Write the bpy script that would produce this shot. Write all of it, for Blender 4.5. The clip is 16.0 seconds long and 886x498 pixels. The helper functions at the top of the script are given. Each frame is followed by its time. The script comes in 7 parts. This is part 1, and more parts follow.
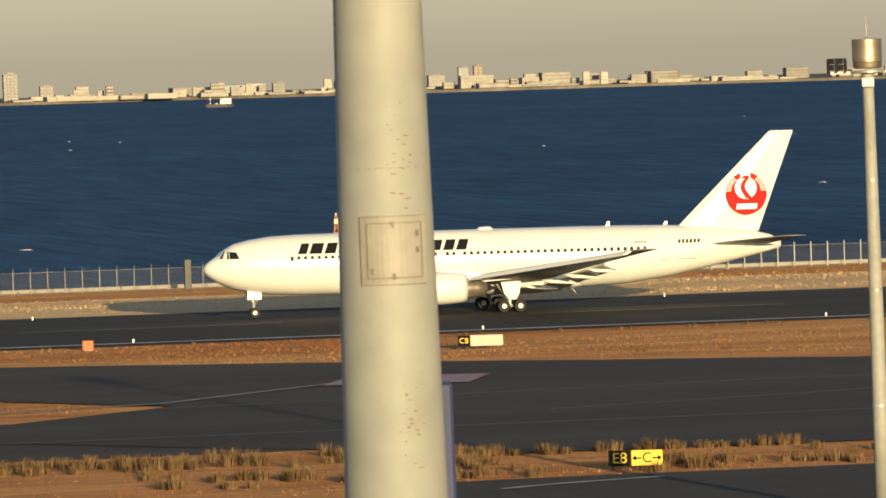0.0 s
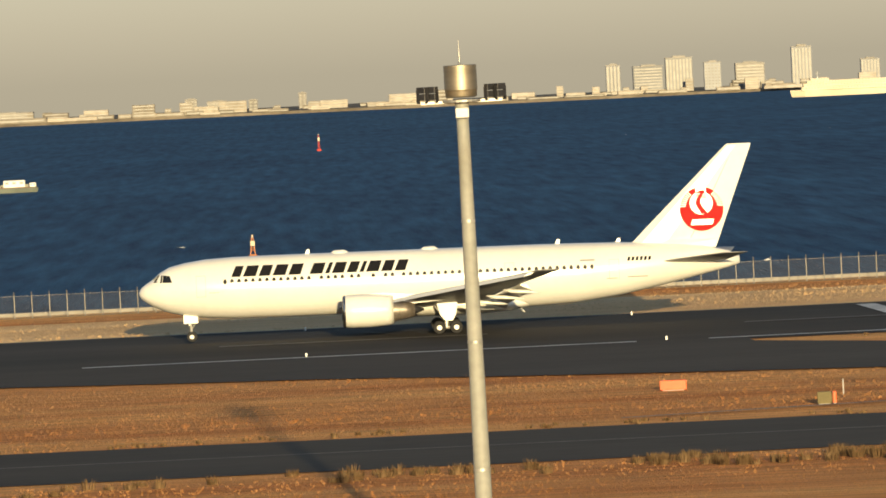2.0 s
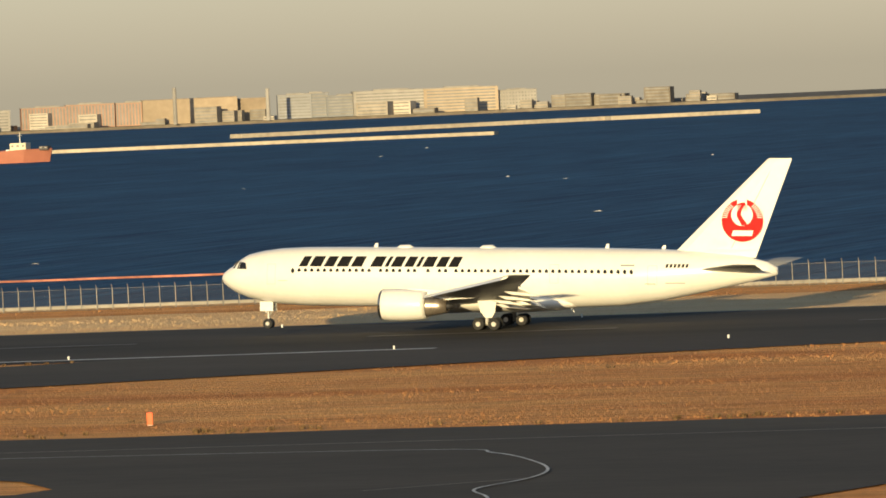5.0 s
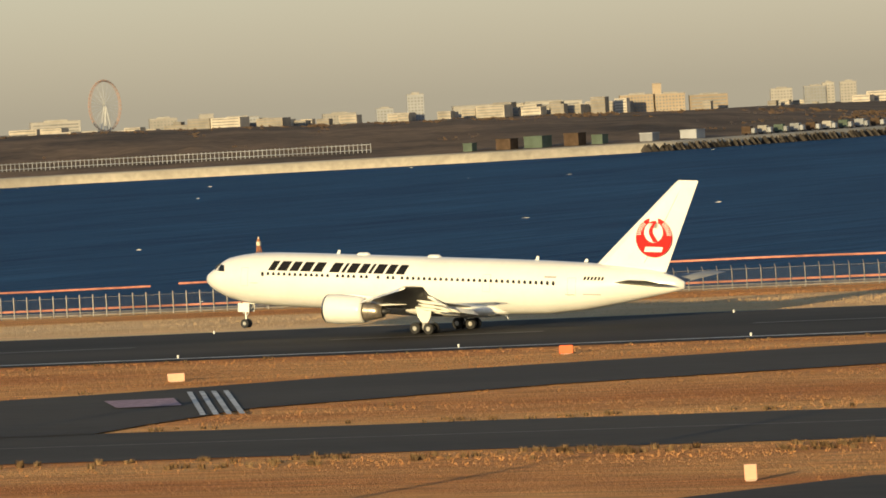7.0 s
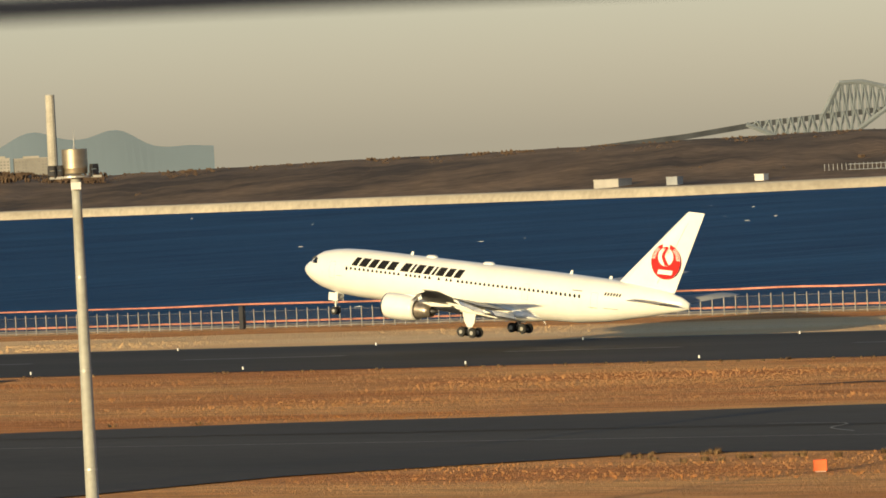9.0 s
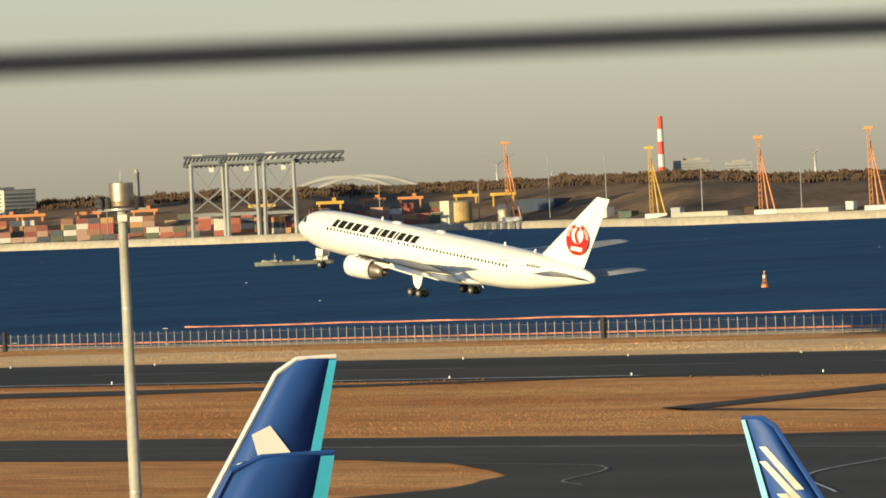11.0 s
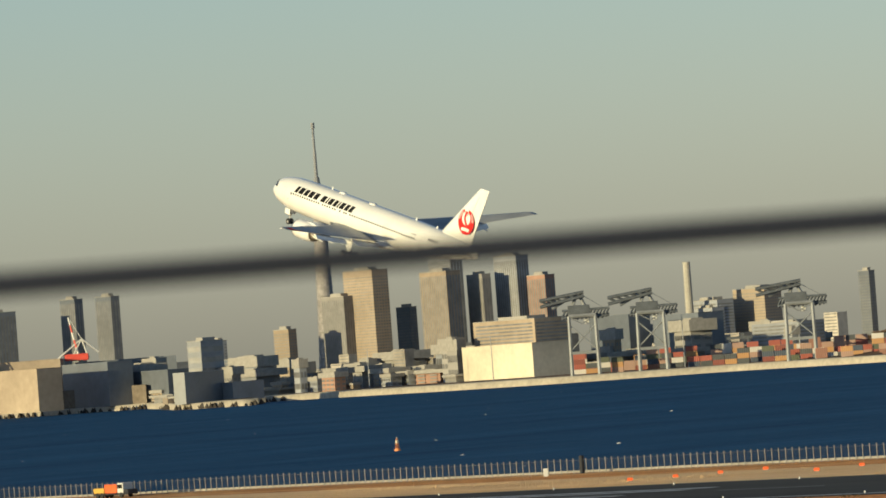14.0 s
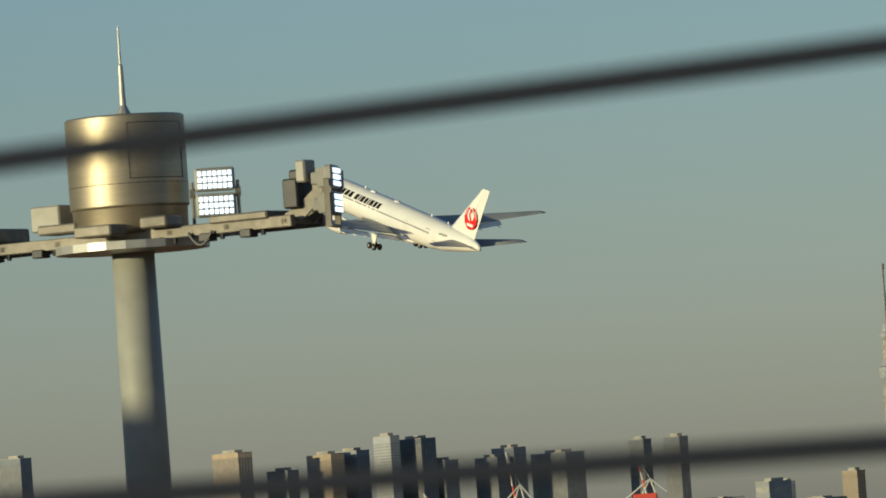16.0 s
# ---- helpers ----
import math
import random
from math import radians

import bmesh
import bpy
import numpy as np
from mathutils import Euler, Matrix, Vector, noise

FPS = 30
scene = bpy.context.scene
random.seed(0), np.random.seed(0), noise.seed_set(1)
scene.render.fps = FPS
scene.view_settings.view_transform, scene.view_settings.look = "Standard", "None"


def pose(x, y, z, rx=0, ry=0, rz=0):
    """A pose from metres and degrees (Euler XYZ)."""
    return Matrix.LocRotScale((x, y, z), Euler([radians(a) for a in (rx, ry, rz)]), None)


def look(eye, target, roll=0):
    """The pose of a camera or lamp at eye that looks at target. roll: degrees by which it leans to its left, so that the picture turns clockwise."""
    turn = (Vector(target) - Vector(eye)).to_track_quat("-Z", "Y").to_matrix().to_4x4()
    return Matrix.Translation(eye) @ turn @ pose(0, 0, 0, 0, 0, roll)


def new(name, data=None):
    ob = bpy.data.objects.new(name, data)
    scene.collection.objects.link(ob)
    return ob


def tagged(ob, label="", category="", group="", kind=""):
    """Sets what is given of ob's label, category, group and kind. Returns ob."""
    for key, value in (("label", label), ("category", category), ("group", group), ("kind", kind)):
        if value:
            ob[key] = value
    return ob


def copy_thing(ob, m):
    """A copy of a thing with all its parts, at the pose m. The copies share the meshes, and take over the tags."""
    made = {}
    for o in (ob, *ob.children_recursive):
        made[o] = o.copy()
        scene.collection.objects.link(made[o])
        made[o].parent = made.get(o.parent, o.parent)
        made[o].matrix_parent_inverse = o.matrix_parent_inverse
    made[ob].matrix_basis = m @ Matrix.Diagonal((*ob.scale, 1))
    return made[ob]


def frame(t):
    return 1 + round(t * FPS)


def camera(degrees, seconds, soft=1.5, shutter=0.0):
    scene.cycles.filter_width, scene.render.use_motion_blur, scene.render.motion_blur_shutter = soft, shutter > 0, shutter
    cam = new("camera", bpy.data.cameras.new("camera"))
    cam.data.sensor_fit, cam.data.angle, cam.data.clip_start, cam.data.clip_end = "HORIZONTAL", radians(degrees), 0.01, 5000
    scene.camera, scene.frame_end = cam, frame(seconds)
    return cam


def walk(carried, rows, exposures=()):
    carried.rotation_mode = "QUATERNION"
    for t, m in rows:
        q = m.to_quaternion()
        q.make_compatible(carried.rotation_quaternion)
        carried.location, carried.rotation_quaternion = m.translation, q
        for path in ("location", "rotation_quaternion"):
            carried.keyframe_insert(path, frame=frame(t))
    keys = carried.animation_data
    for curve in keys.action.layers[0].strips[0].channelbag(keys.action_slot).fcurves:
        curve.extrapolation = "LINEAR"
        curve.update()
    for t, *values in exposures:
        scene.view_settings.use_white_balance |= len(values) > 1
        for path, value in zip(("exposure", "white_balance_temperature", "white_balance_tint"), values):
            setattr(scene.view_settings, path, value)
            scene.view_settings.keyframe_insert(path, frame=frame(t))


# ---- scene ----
from mathutils.geometry import tessellate_polygon

# ---------------------------------------------------------------- camera
EYE = Vector((0.0, 0.0, 23.386))
AIM = [
    (0, -11.156, -1.562, -1.763), (0.5, -9.036, -1.511, -2.191), (1, -6.508, -1.467, -2.664), (1.5, -3.842, -1.461, -2.747),
    (2, -1.104, -1.447, -2.704), (2.5, 1.386, -1.496, -2.447), (3, 4.721, -1.498, -2.167), (3.2, 6.218, -1.488, -2.306),
    (5.5, 19.207, -1.365, -2.595), (6, 21.987, -1.340, -2.856), (6.5, 24.526, -1.293, -3.188), (7, 27.064, -1.218, -3.280),
    (7.5, 29.650, -1.123, -3.503), (8, 32.295, -1.019, -3.598), (10.3, 43.264, -0.748, -1.813), (10.5, 43.964, -0.709, -1.894),
    (11, 45.506, -0.543, -2.597), (11.5, 47.682, -0.322, -2.809), (12, 49.004, -0.102, -3.321), (12.5, 50.537, 0.192, -3.599),
]
AIM += [
    (13, 51.928, 0.349, -3.758), (13.5, 53.016, 0.574, -4.169), (14, 53.928, 0.775, -4.262), (14.5, 55.065, 1.099, -4.085),
    (15, 56.209, 1.433, -4.104), (15.5, 57.498, 1.955, -4.741), (16, 58.428, 2.229, -3.892),
]


def polar(az, dist, z=0.0):
    """A point dist metres from the camera's foot, az degrees left of the runway's perpendicular."""
    a = radians(az)
    return Vector((-math.sin(a) * dist, math.cos(a) * dist, z))


def aim(yaw, pitch, roll):
    p = radians(pitch)
    return look(EYE, EYE + polar(yaw, math.cos(p), math.sin(p)), roll)


cam = camera(7.1404, 16.0, soft=1.7)
cam.data.dof.use_dof = True
cam.data.dof.focus_distance = 800.0
cam.data.dof.aperture_fstop = 22.0
RISE = [(0, 0.0), (10.3, 0.0), (11, 0.0108), (11.5, 0.0175), (12, 0.0225), (12.5, 0.0222), (13, 0.0220), (13.5, 0.0278), (14, 0.0352), (14.5, 0.0466), (15, 0.0500), (15.5, 0.0587), (16, 0.0587)]


def eye_rise(t):
    return Matrix.Translation((0, 0, float(np.interp(t, [r[0] for r in RISE], [r[1] for r in RISE]))))


walk(cam, [(t, eye_rise(t) @ aim(y, p, r)) for t, y, p, r in AIM], exposures=[(0, 0.41, 6420, 9), (8.2, 0.43, 6450, 9), (10.3, 0.60, 6150, 7), (12.5, 0.50, 5950, 5), (14.5, 0.19, 5700, 2), (16, -0.12, 5520, 0)])

# ---------------------------------------------------------------- sky and sun
SUN_EL = 7.0
world = bpy.data.worlds.new("sky")
scene.world = world
world.use_nodes = True
wn = world.node_tree
sky = wn.nodes.new("ShaderNodeTexSky")
sky.sky_type = "NISHITA"
sky.sun_disc = False
sky.sun_elevation = radians(SUN_EL)
sky.sun_rotation = radians(176.2)
sky.air_density, sky.dust_density, sky.ozone_density = 1.0, 0.6, 1.0
wn.nodes["Background"].inputs["Strength"].default_value = 0.095
haze = wn.nodes.new("ShaderNodeHueSaturation")
haze.inputs["Saturation"].default_value = 0.68
wn.links.new(sky.outputs[0], haze.inputs["Color"])
tint = wn.nodes.new("ShaderNodeMix")
tint.data_type, tint.blend_type = "RGBA", "MULTIPLY"
tint.inputs["Factor"].default_value = 1.0
low_air = wn.nodes.new("ShaderNodeTexCoord")
split = wn.nodes.new("ShaderNodeSeparateXYZ")
wn.links.new(low_air.outputs["Generated"], split.inputs[0])
veil = wn.nodes.new("ShaderNodeValToRGB")
veil.color_ramp.interpolation = "EASE"
veil.color_ramp.elements[0].position, veil.color_ramp.elements[1].position = 0.0, 0.09
veil.color_ramp.elements[0].color, veil.color_ramp.elements[1].color = (0.945, 1.0, 1.15, 1), (0.825, 1.0, 1.28, 1)
wn.links.new(split.outputs["Z"], veil.inputs["Fac"])
wn.links.new(veil.outputs[0], tint.inputs["B"])
wn.links.new(haze.outputs[0], tint.inputs["A"])
wn.links.new(tint.outputs["Result"], wn.nodes["Background"].inputs["Color"])
sun = new("sun", bpy.data.lights.new("sun", "SUN"))
sun.data.energy = 5.0
sun.data.angle = radians(0.6)
sun.data.color = (1.0, 0.765, 0.39)
sun.matrix_world = look(Vector((0.066, -1.0, math.tan(radians(SUN_EL)))) * 100, (0, 0, 0))

# ---------------------------------------------------------------- materials
MATS = {}


def mat(name, color, rough=0.6, metal=0.0, vary=0.12, scale=0.5, fine=8.0, bump=0.0, stretch=(1, 1, 1), second=None, coat=0.0, rand=0.0, tufty=0.0):
    """A surface with two scales of mottling; second: the colour it drifts to; rand: how far pieces differ; tufty: depth of hand-sized relief."""
    if name in MATS:
        return MATS[name]
    m = bpy.data.materials.new(name)
    m.use_nodes = True
    nt = m.node_tree
    b = nt.nodes["Principled BSDF"]
    b.inputs["Roughness"].default_value = rough
    b.inputs["Metallic"].default_value = metal
    if rough >= 0.85:
        b.inputs["Specular IOR Level"].default_value = 0.12
    b.inputs["Coat Weight"].default_value = coat
    tc = nt.nodes.new("ShaderNodeTexCoord")
    mp = nt.nodes.new("ShaderNodeMapping")
    mp.inputs["Scale"].default_value = stretch
    nt.links.new(tc.outputs["Object"], mp.inputs["Vector"])
    n1 = nt.nodes.new("ShaderNodeTexNoise")
    n1.inputs["Scale"].default_value = scale
    n1.inputs["Detail"].default_value = 5
    n2 = nt.nodes.new("ShaderNodeTexNoise")
    n2.inputs["Scale"].default_value = fine
    n2.inputs["Detail"].default_value = 4
    for n in (n1, n2):
        nt.links.new(mp.outputs[0], n.inputs["Vector"])
    r1 = nt.nodes.new("ShaderNodeValToRGB")
    c = np.array(color)
    e = np.array(second) if second else c * (1 + vary)
    r1.color_ramp.elements[0].position, r1.color_ramp.elements[1].position = 0.35, 0.65
    r1.color_ramp.elements[0].color = (*(c if second else c * (1 - vary)), 1)
    r1.color_ramp.elements[1].color = (*e, 1)
    nt.links.new(n1.outputs["Fac"], r1.inputs["Fac"])
    mx = nt.nodes.new("ShaderNodeMix")
    mx.data_type, mx.blend_type = "RGBA", "MULTIPLY"
    mx.inputs["Factor"].default_value = 1.0
    r2 = nt.nodes.new("ShaderNodeValToRGB")
    r2.color_ramp.elements[0].position, r2.color_ramp.elements[1].position = 0.3, 0.7
    lo = 1 - vary
    r2.color_ramp.elements[0].color, r2.color_ramp.elements[1].color = (lo, lo, lo, 1), (1, 1, 1, 1)
    nt.links.new(n2.outputs["Fac"], r2.inputs["Fac"])
    nt.links.new(r1.outputs[0], mx.inputs["A"])
    nt.links.new(r2.outputs[0], mx.inputs["B"])
    out = mx.outputs["Result"]
    if rand:
        oi = nt.nodes.new("ShaderNodeObjectInfo")
        mr = nt.nodes.new("ShaderNodeMapRange")
        mr.inputs["To Min"].default_value, mr.inputs["To Max"].default_value = 1 - rand, 1 + rand
        nt.links.new(oi.outputs["Random"], mr.inputs["Value"])
        hv = nt.nodes.new("ShaderNodeHueSaturation")
        nt.links.new(mr.outputs[0], hv.inputs["Value"])
        nt.links.new(out, hv.inputs["Color"])
        out = hv.outputs[0]
    nt.links.new(out, b.inputs["Base Color"])
    if bump:
        bp = nt.nodes.new("ShaderNodeBump")
        bp.inputs["Strength"].default_value = bump
        bp.inputs["Distance"].default_value = 0.1
        nt.links.new(n2.outputs["Fac"], bp.inputs["Height"])
        nt.links.new(bp.outputs[0], b.inputs["Normal"])
    if tufty:
        n3 = nt.nodes.new("ShaderNodeTexNoise")
        n3.inputs["Scale"].default_value = 4.0
        n3.inputs["Detail"].default_value = 3
        nt.links.new(tc.outputs["Object"], n3.inputs["Vector"])
        tb = nt.nodes.new("ShaderNodeBump")
        tb.inputs["Distance"].default_value = tufty
        nt.links.new(n3.outputs["Fac"], tb.inputs["Height"])
        if bump:
            nt.links.new(bp.outputs[0], tb.inputs["Normal"])
        nt.links.new(tb.outputs[0], b.inputs["Normal"])
    MATS[name] = m
    return m


def water_mat():
    m = bpy.data.materials.new("sea_water")
    m.use_nodes = True
    nt = m.node_tree
    b = nt.nodes["Principled BSDF"]
    b.inputs["Roughness"].default_value = 0.6
    b.inputs["IOR"].default_value = 1.33
    tc = nt.nodes.new("ShaderNodeTexCoord")
    noise_out = []
    for sc, st, det in ((0.012, (1, 0.35, 1), 3), (0.30, (1.0, 0.055, 1), 5)):
        mp = nt.nodes.new("ShaderNodeMapping")
        mp.inputs["Scale"].default_value = st
        nt.links.new(tc.outputs["Object"], mp.inputs["Vector"])
        n = nt.nodes.new("ShaderNodeTexNoise")
        n.inputs["Scale"].default_value = sc
        n.inputs["Detail"].default_value = det
        n.inputs["Roughness"].default_value = 0.65
        nt.links.new(mp.outputs[0], n.inputs["Vector"])
        noise_out.append(n.outputs["Fac"])
    ad = nt.nodes.new("ShaderNodeMath")
    ad.operation = "MULTIPLY_ADD"
    ad.inputs[1].default_value = 0.45
    nt.links.new(noise_out[0], ad.inputs[0])
    nt.links.new(noise_out[1], ad.inputs[2])
    # reflected sky blue and light and dark wave tones go into the base colour
    rp = nt.nodes.new("ShaderNodeValToRGB")
    rp.color_ramp.elements[0].position, rp.color_ramp.elements[1].position = 0.50, 0.95
    rp.color_ramp.elements[0].color, rp.color_ramp.elements[1].color = (0.005, 0.030, 0.082, 1), (0.040, 0.125, 0.225, 1)
    nt.links.new(ad.outputs[0], rp.inputs["Fac"])
    nt.links.new(rp.outputs[0], b.inputs["Base Color"])
    bp = nt.nodes.new("ShaderNodeBump")
    bp.inputs["Strength"].default_value = 1.0
    bp.inputs["Distance"].default_value = 2.5
    nt.links.new(noise_out[1], bp.inputs["Height"])
    nt.links.new(bp.outputs[0], b.inputs["Normal"])
    b.inputs["Specular IOR Level"].default_value = 0.06
    return m


def net_mat(name, color, cover):
    """Fine wire mesh that lets most of what is behind it through."""
    m = bpy.data.materials.new(name)
    m.use_nodes = True
    nt = m.node_tree
    b = nt.nodes["Principled BSDF"]
    b.inputs["Base Color"].default_value = (*color, 1)
    b.inputs["Metallic"].default_value = 0.3
    b.inputs["Alpha"].default_value = cover
    return m


WATER = water_mat()
ASPHALT = mat("runway_asphalt", (0.052, 0.045, 0.038), 0.95, vary=0.22, scale=0.05, fine=1.2, stretch=(0.12, 1, 1), second=(0.084, 0.071, 0.058))
TAXIWAY = mat("taxiway_asphalt", (0.072, 0.061, 0.050), 0.95, vary=0.2, scale=0.04, fine=1.0, stretch=(0.3, 1, 1), second=(0.10, 0.084, 0.067))
GRASS = mat("dry_winter_grass", (0.70, 0.265, 0.080), 0.95, vary=0.42, scale=0.10, fine=0.9, stretch=(0.16, 0.75, 1), second=(0.97, 0.50, 0.180), bump=0.6, tufty=0.4)
STRAW = mat("straw_grass", (0.37, 0.160, 0.057), 0.95, vary=0.35, scale=0.03, fine=0.35, stretch=(0.25, 1, 1), second=(0.58, 0.300, 0.125))
SCRUB = mat("scrub_straw", (0.14, 0.085, 0.042), 0.95, vary=0.45, scale=0.5, fine=3.0, second=(0.26, 0.17, 0.09))
SAND = mat("pale_verge", (0.88, 0.54, 0.255), 0.95, vary=0.18, scale=0.04, fine=0.5, stretch=(0.2, 1.2, 1), second=(0.97, 0.67, 0.355), bump=0.3, tufty=0.4)
PALEG = mat("bleached_grass", (0.66, 0.42, 0.20), 0.95, vary=0.2, scale=0.04, fine=0.5, stretch=(0.3, 1, 1), second=(0.80, 0.54, 0.28))
PAINT = mat("road_paint_white", (0.62, 0.60, 0.56), 0.7, vary=0.25, scale=0.3, fine=2.0)
WORN_PAINT = mat("worn_runway_paint", (0.135, 0.125, 0.11), 0.8, vary=0.35, scale=0.2, fine=1.5, second=(0.20, 0.185, 0.165))
YELLOW_LINE = mat("road_paint_faded", (0.30, 0.25, 0.19), 0.7, vary=0.3, scale=0.3, fine=2.0)
WHITE = mat("white_aircraft_paint", (0.75, 0.74, 0.70), 0.28, vary=0.04, scale=0.2, fine=2.0, coat=0.3)
GREYP = mat("grey_wing_paint", (0.27, 0.275, 0.28), 0.5, vary=0.1, scale=0.5, fine=3.0)
SOIL = mat("dark_kerb", (0.13, 0.11, 0.085), 0.9, vary=0.2, scale=0.2)
STEEL = mat("bare_engine_metal", (0.55, 0.52, 0.48), 0.25, 1.0, vary=0.15, scale=1.0, fine=6.0)
TITAN = mat("heat_stained_titanium", (0.36, 0.31, 0.26), 0.38, 0.7, vary=0.2, scale=1.5, fine=6.0)
DARKM = mat("dark_metal", (0.04, 0.04, 0.045), 0.5, 0.4, vary=0.2, scale=2.0, fine=9.0)
RUBBER = mat("tyre_rubber", (0.018, 0.018, 0.02), 0.8, vary=0.2, scale=4.0, fine=12.0)
HUBM = mat("wheel_hub", (0.42, 0.41, 0.39), 0.4, 0.3, vary=0.1, scale=3.0)
GLASSD = mat("cabin_window_glass", (0.015, 0.017, 0.02), 0.12, vary=0.1, scale=2.0)
INK = mat("black_livery_ink", (0.012, 0.012, 0.014), 0.9, vary=0.1, scale=1.0)
RED = mat("red_livery", (0.62, 0.022, 0.02), 0.85, vary=0.08, scale=1.0)
GALV = mat("galvanised_steel", (0.46, 0.45, 0.42), 0.45, 0.55, vary=0.16, scale=0.6, fine=5.0)
FENCEM = mat("fence_steel", (0.27, 0.26, 0.24), 0.6, 0.3, vary=0.2, scale=0.3, fine=4.0, rand=0.15)
NET = net_mat("fence_wire_net", (0.05, 0.052, 0.055), 0.13)
ORANGE = mat("orange_plastic", (0.75, 0.13, 0.025), 0.5, vary=0.15, scale=0.4, fine=3.0)
CONC = mat("concrete", (0.36, 0.335, 0.29), 0.9, vary=0.2, scale=0.06, fine=0.8, second=(0.46, 0.43, 0.37))


# ---------------------------------------------------------------- mesh helpers
def obj(name, verts, faces, material, parent=None, label="", smooth=False):
    me = bpy.data.meshes.new(name)
    me.from_pydata([tuple(v) for v in verts], [], faces)
    me.update()
    if smooth:
        me.shade_smooth()
    if material:
        me.materials.append(material)
    ob = new(name, me)
    if parent:
        ob.parent = parent
    if label:
        ob["label"] = label
    return ob


def part(name, bm, material, parent=None, label="", smooth=False):
    """Links a bmesh as one mesh object under a thing or a part."""
    bmesh.ops.recalc_face_normals(bm, faces=bm.faces)
    me = bpy.data.meshes.new(name)
    bm.to_mesh(me)
    bm.free()
    if smooth:
        me.shade_smooth()
    me.materials.append(material)
    ob = new(name, me)
    if parent:
        ob.parent = parent
    if label:
        ob["label"] = label
    return ob


def thing(name, at=(0, 0, 0), rz=0.0, label="", category="", group="", kind=""):
    e = new(name)
    e.matrix_world = pose(*at, 0, 0, rz)
    return tagged(e, label, category, group, kind)


def box(bm, x0, x1, y0, y1, z0, z1, bevel=0.0):
    vs = [bm.verts.new(p) for p in ((x0, y0, z0), (x1, y0, z0), (x1, y1, z0), (x0, y1, z0), (x0, y0, z1), (x1, y0, z1), (x1, y1, z1), (x0, y1, z1))]
    fs = [bm.faces.new([vs[i] for i in f]) for f in ((3, 2, 1, 0), (4, 5, 6, 7), (0, 1, 5, 4), (1, 2, 6, 5), (2, 3, 7, 6), (3, 0, 4, 7))]
    if bevel:
        bmesh.ops.bevel(bm, geom=list({e for f in fs for e in f.edges}), offset=bevel, segments=1, affect="EDGES")
    return vs


def tube(bm, a, b, r0, r1=None, n=8, caps=True):
    """A round bar from a to b."""
    a, b = Vector(a), Vector(b)
    r1 = r0 if r1 is None else r1
    q = (b - a).to_track_quat("Z", "Y")
    rings = []
    for p, r in ((a, r0), (b, r1)):
        rings.append([bm.verts.new(p + q @ Vector((r * math.cos(2 * math.pi * i / n), r * math.sin(2 * math.pi * i / n), 0))) for i in range(n)])
    for i in range(n):
        j = (i + 1) % n
        bm.faces.new((rings[0][i], rings[0][j], rings[1][j], rings[1][i]))
    if caps:
        bm.faces.new(rings[0][::-1])
        bm.faces.new(rings[1])


def loft(bm, rings, caps=True):
    """Joins rings of points, all of one length, into a closed skin."""
    vs = [[bm.verts.new(p) for p in r] for r in rings]
    n = len(vs[0])
    for a, b in zip(vs, vs[1:]):
        for i in range(n):
            j = (i + 1) % n
            bm.faces.new((a[i], a[j], b[j], b[i]))
    if caps:
        bm.faces.new(vs[0][::-1])
        bm.faces.new(vs[-1])
    return vs


def lathe(bm, profile, axis="x", centre=(0, 0, 0), n=24, caps=True):
    """profile: rows of (along, radius) round an axis."""
    cx, cy, cz = centre
    rings = []
    for s, r in profile:
        ring = []
        for i in range(n):
            a = 2 * math.pi * i / n
            u, v = r * math.cos(a), r * math.sin(a)
            ring.append((cx + s, cy + u, cz + v) if axis == "x" else (cx + u, cy + v, cz + s) if axis == "z" else (cx + u, cy + s, cz + v))
        rings.append(ring)
    return loft(bm, rings, caps)

# ---------------------------------------------------------------- ground, sea, pavements
def sheet(name, pts, z, material, label="", category="", rough=0.0, step=6.0, parent=None):
    """A flat patch with an uneven rim."""
    rim = []
    for k, (x, y) in enumerate(pts):
        x1, y1 = pts[(k + 1) % len(pts)]
        n = max(1, int(math.hypot(x1 - x, y1 - y) / step)) if rough else 1
        for i in range(n):
            px, py = x + (x1 - x) * i / n, y + (y1 - y) * i / n
            w = rough * (noise.noise((px * 0.05, py * 0.05, 3.1)) + 0.6 * noise.noise((px * 0.25, py * 0.25, 7.7)))
            rim.append((px + w * 0.5, py + w, z))
    ob = obj(name, rim, tessellate_polygon([[Vector(p) for p in rim]]), material, parent)
    for p in ob.data.polygons:
        if p.normal.z < 0:
            p.flip()
    return tagged(ob, label, category, kind="structure")


# where asphalt lies: no grass grows there
PAVED = [
    [(-62, 588), (36, 588), (36, 579), (54, 556), (74, 549), (95, 538), (114, 523), (132, 512), (230, 500), (230, 394), (84, 405), (46, 454), (62, 462), (75, 477), (67, 492), (49, 516), (19, 532), (0, 545), (-24, 556), (-45, 562)],
    [(-92, 588), (-92, 568), (-90, 532), (-95, 522), (-120, 540), (-110, 588)],
    [(-100, 588), (-157, 561), (-182, 545), (-192, 538), (-204, 532), (-222, 528), (-250, 508), (-266, 485), (-262, 454), (-430, 452), (-385, 470), (-347, 479), (-323, 486), (-318, 505), (-297, 520), (-285, 536), (-262, 552), (-240, 568), (-219, 573), (-200, 588)],
]
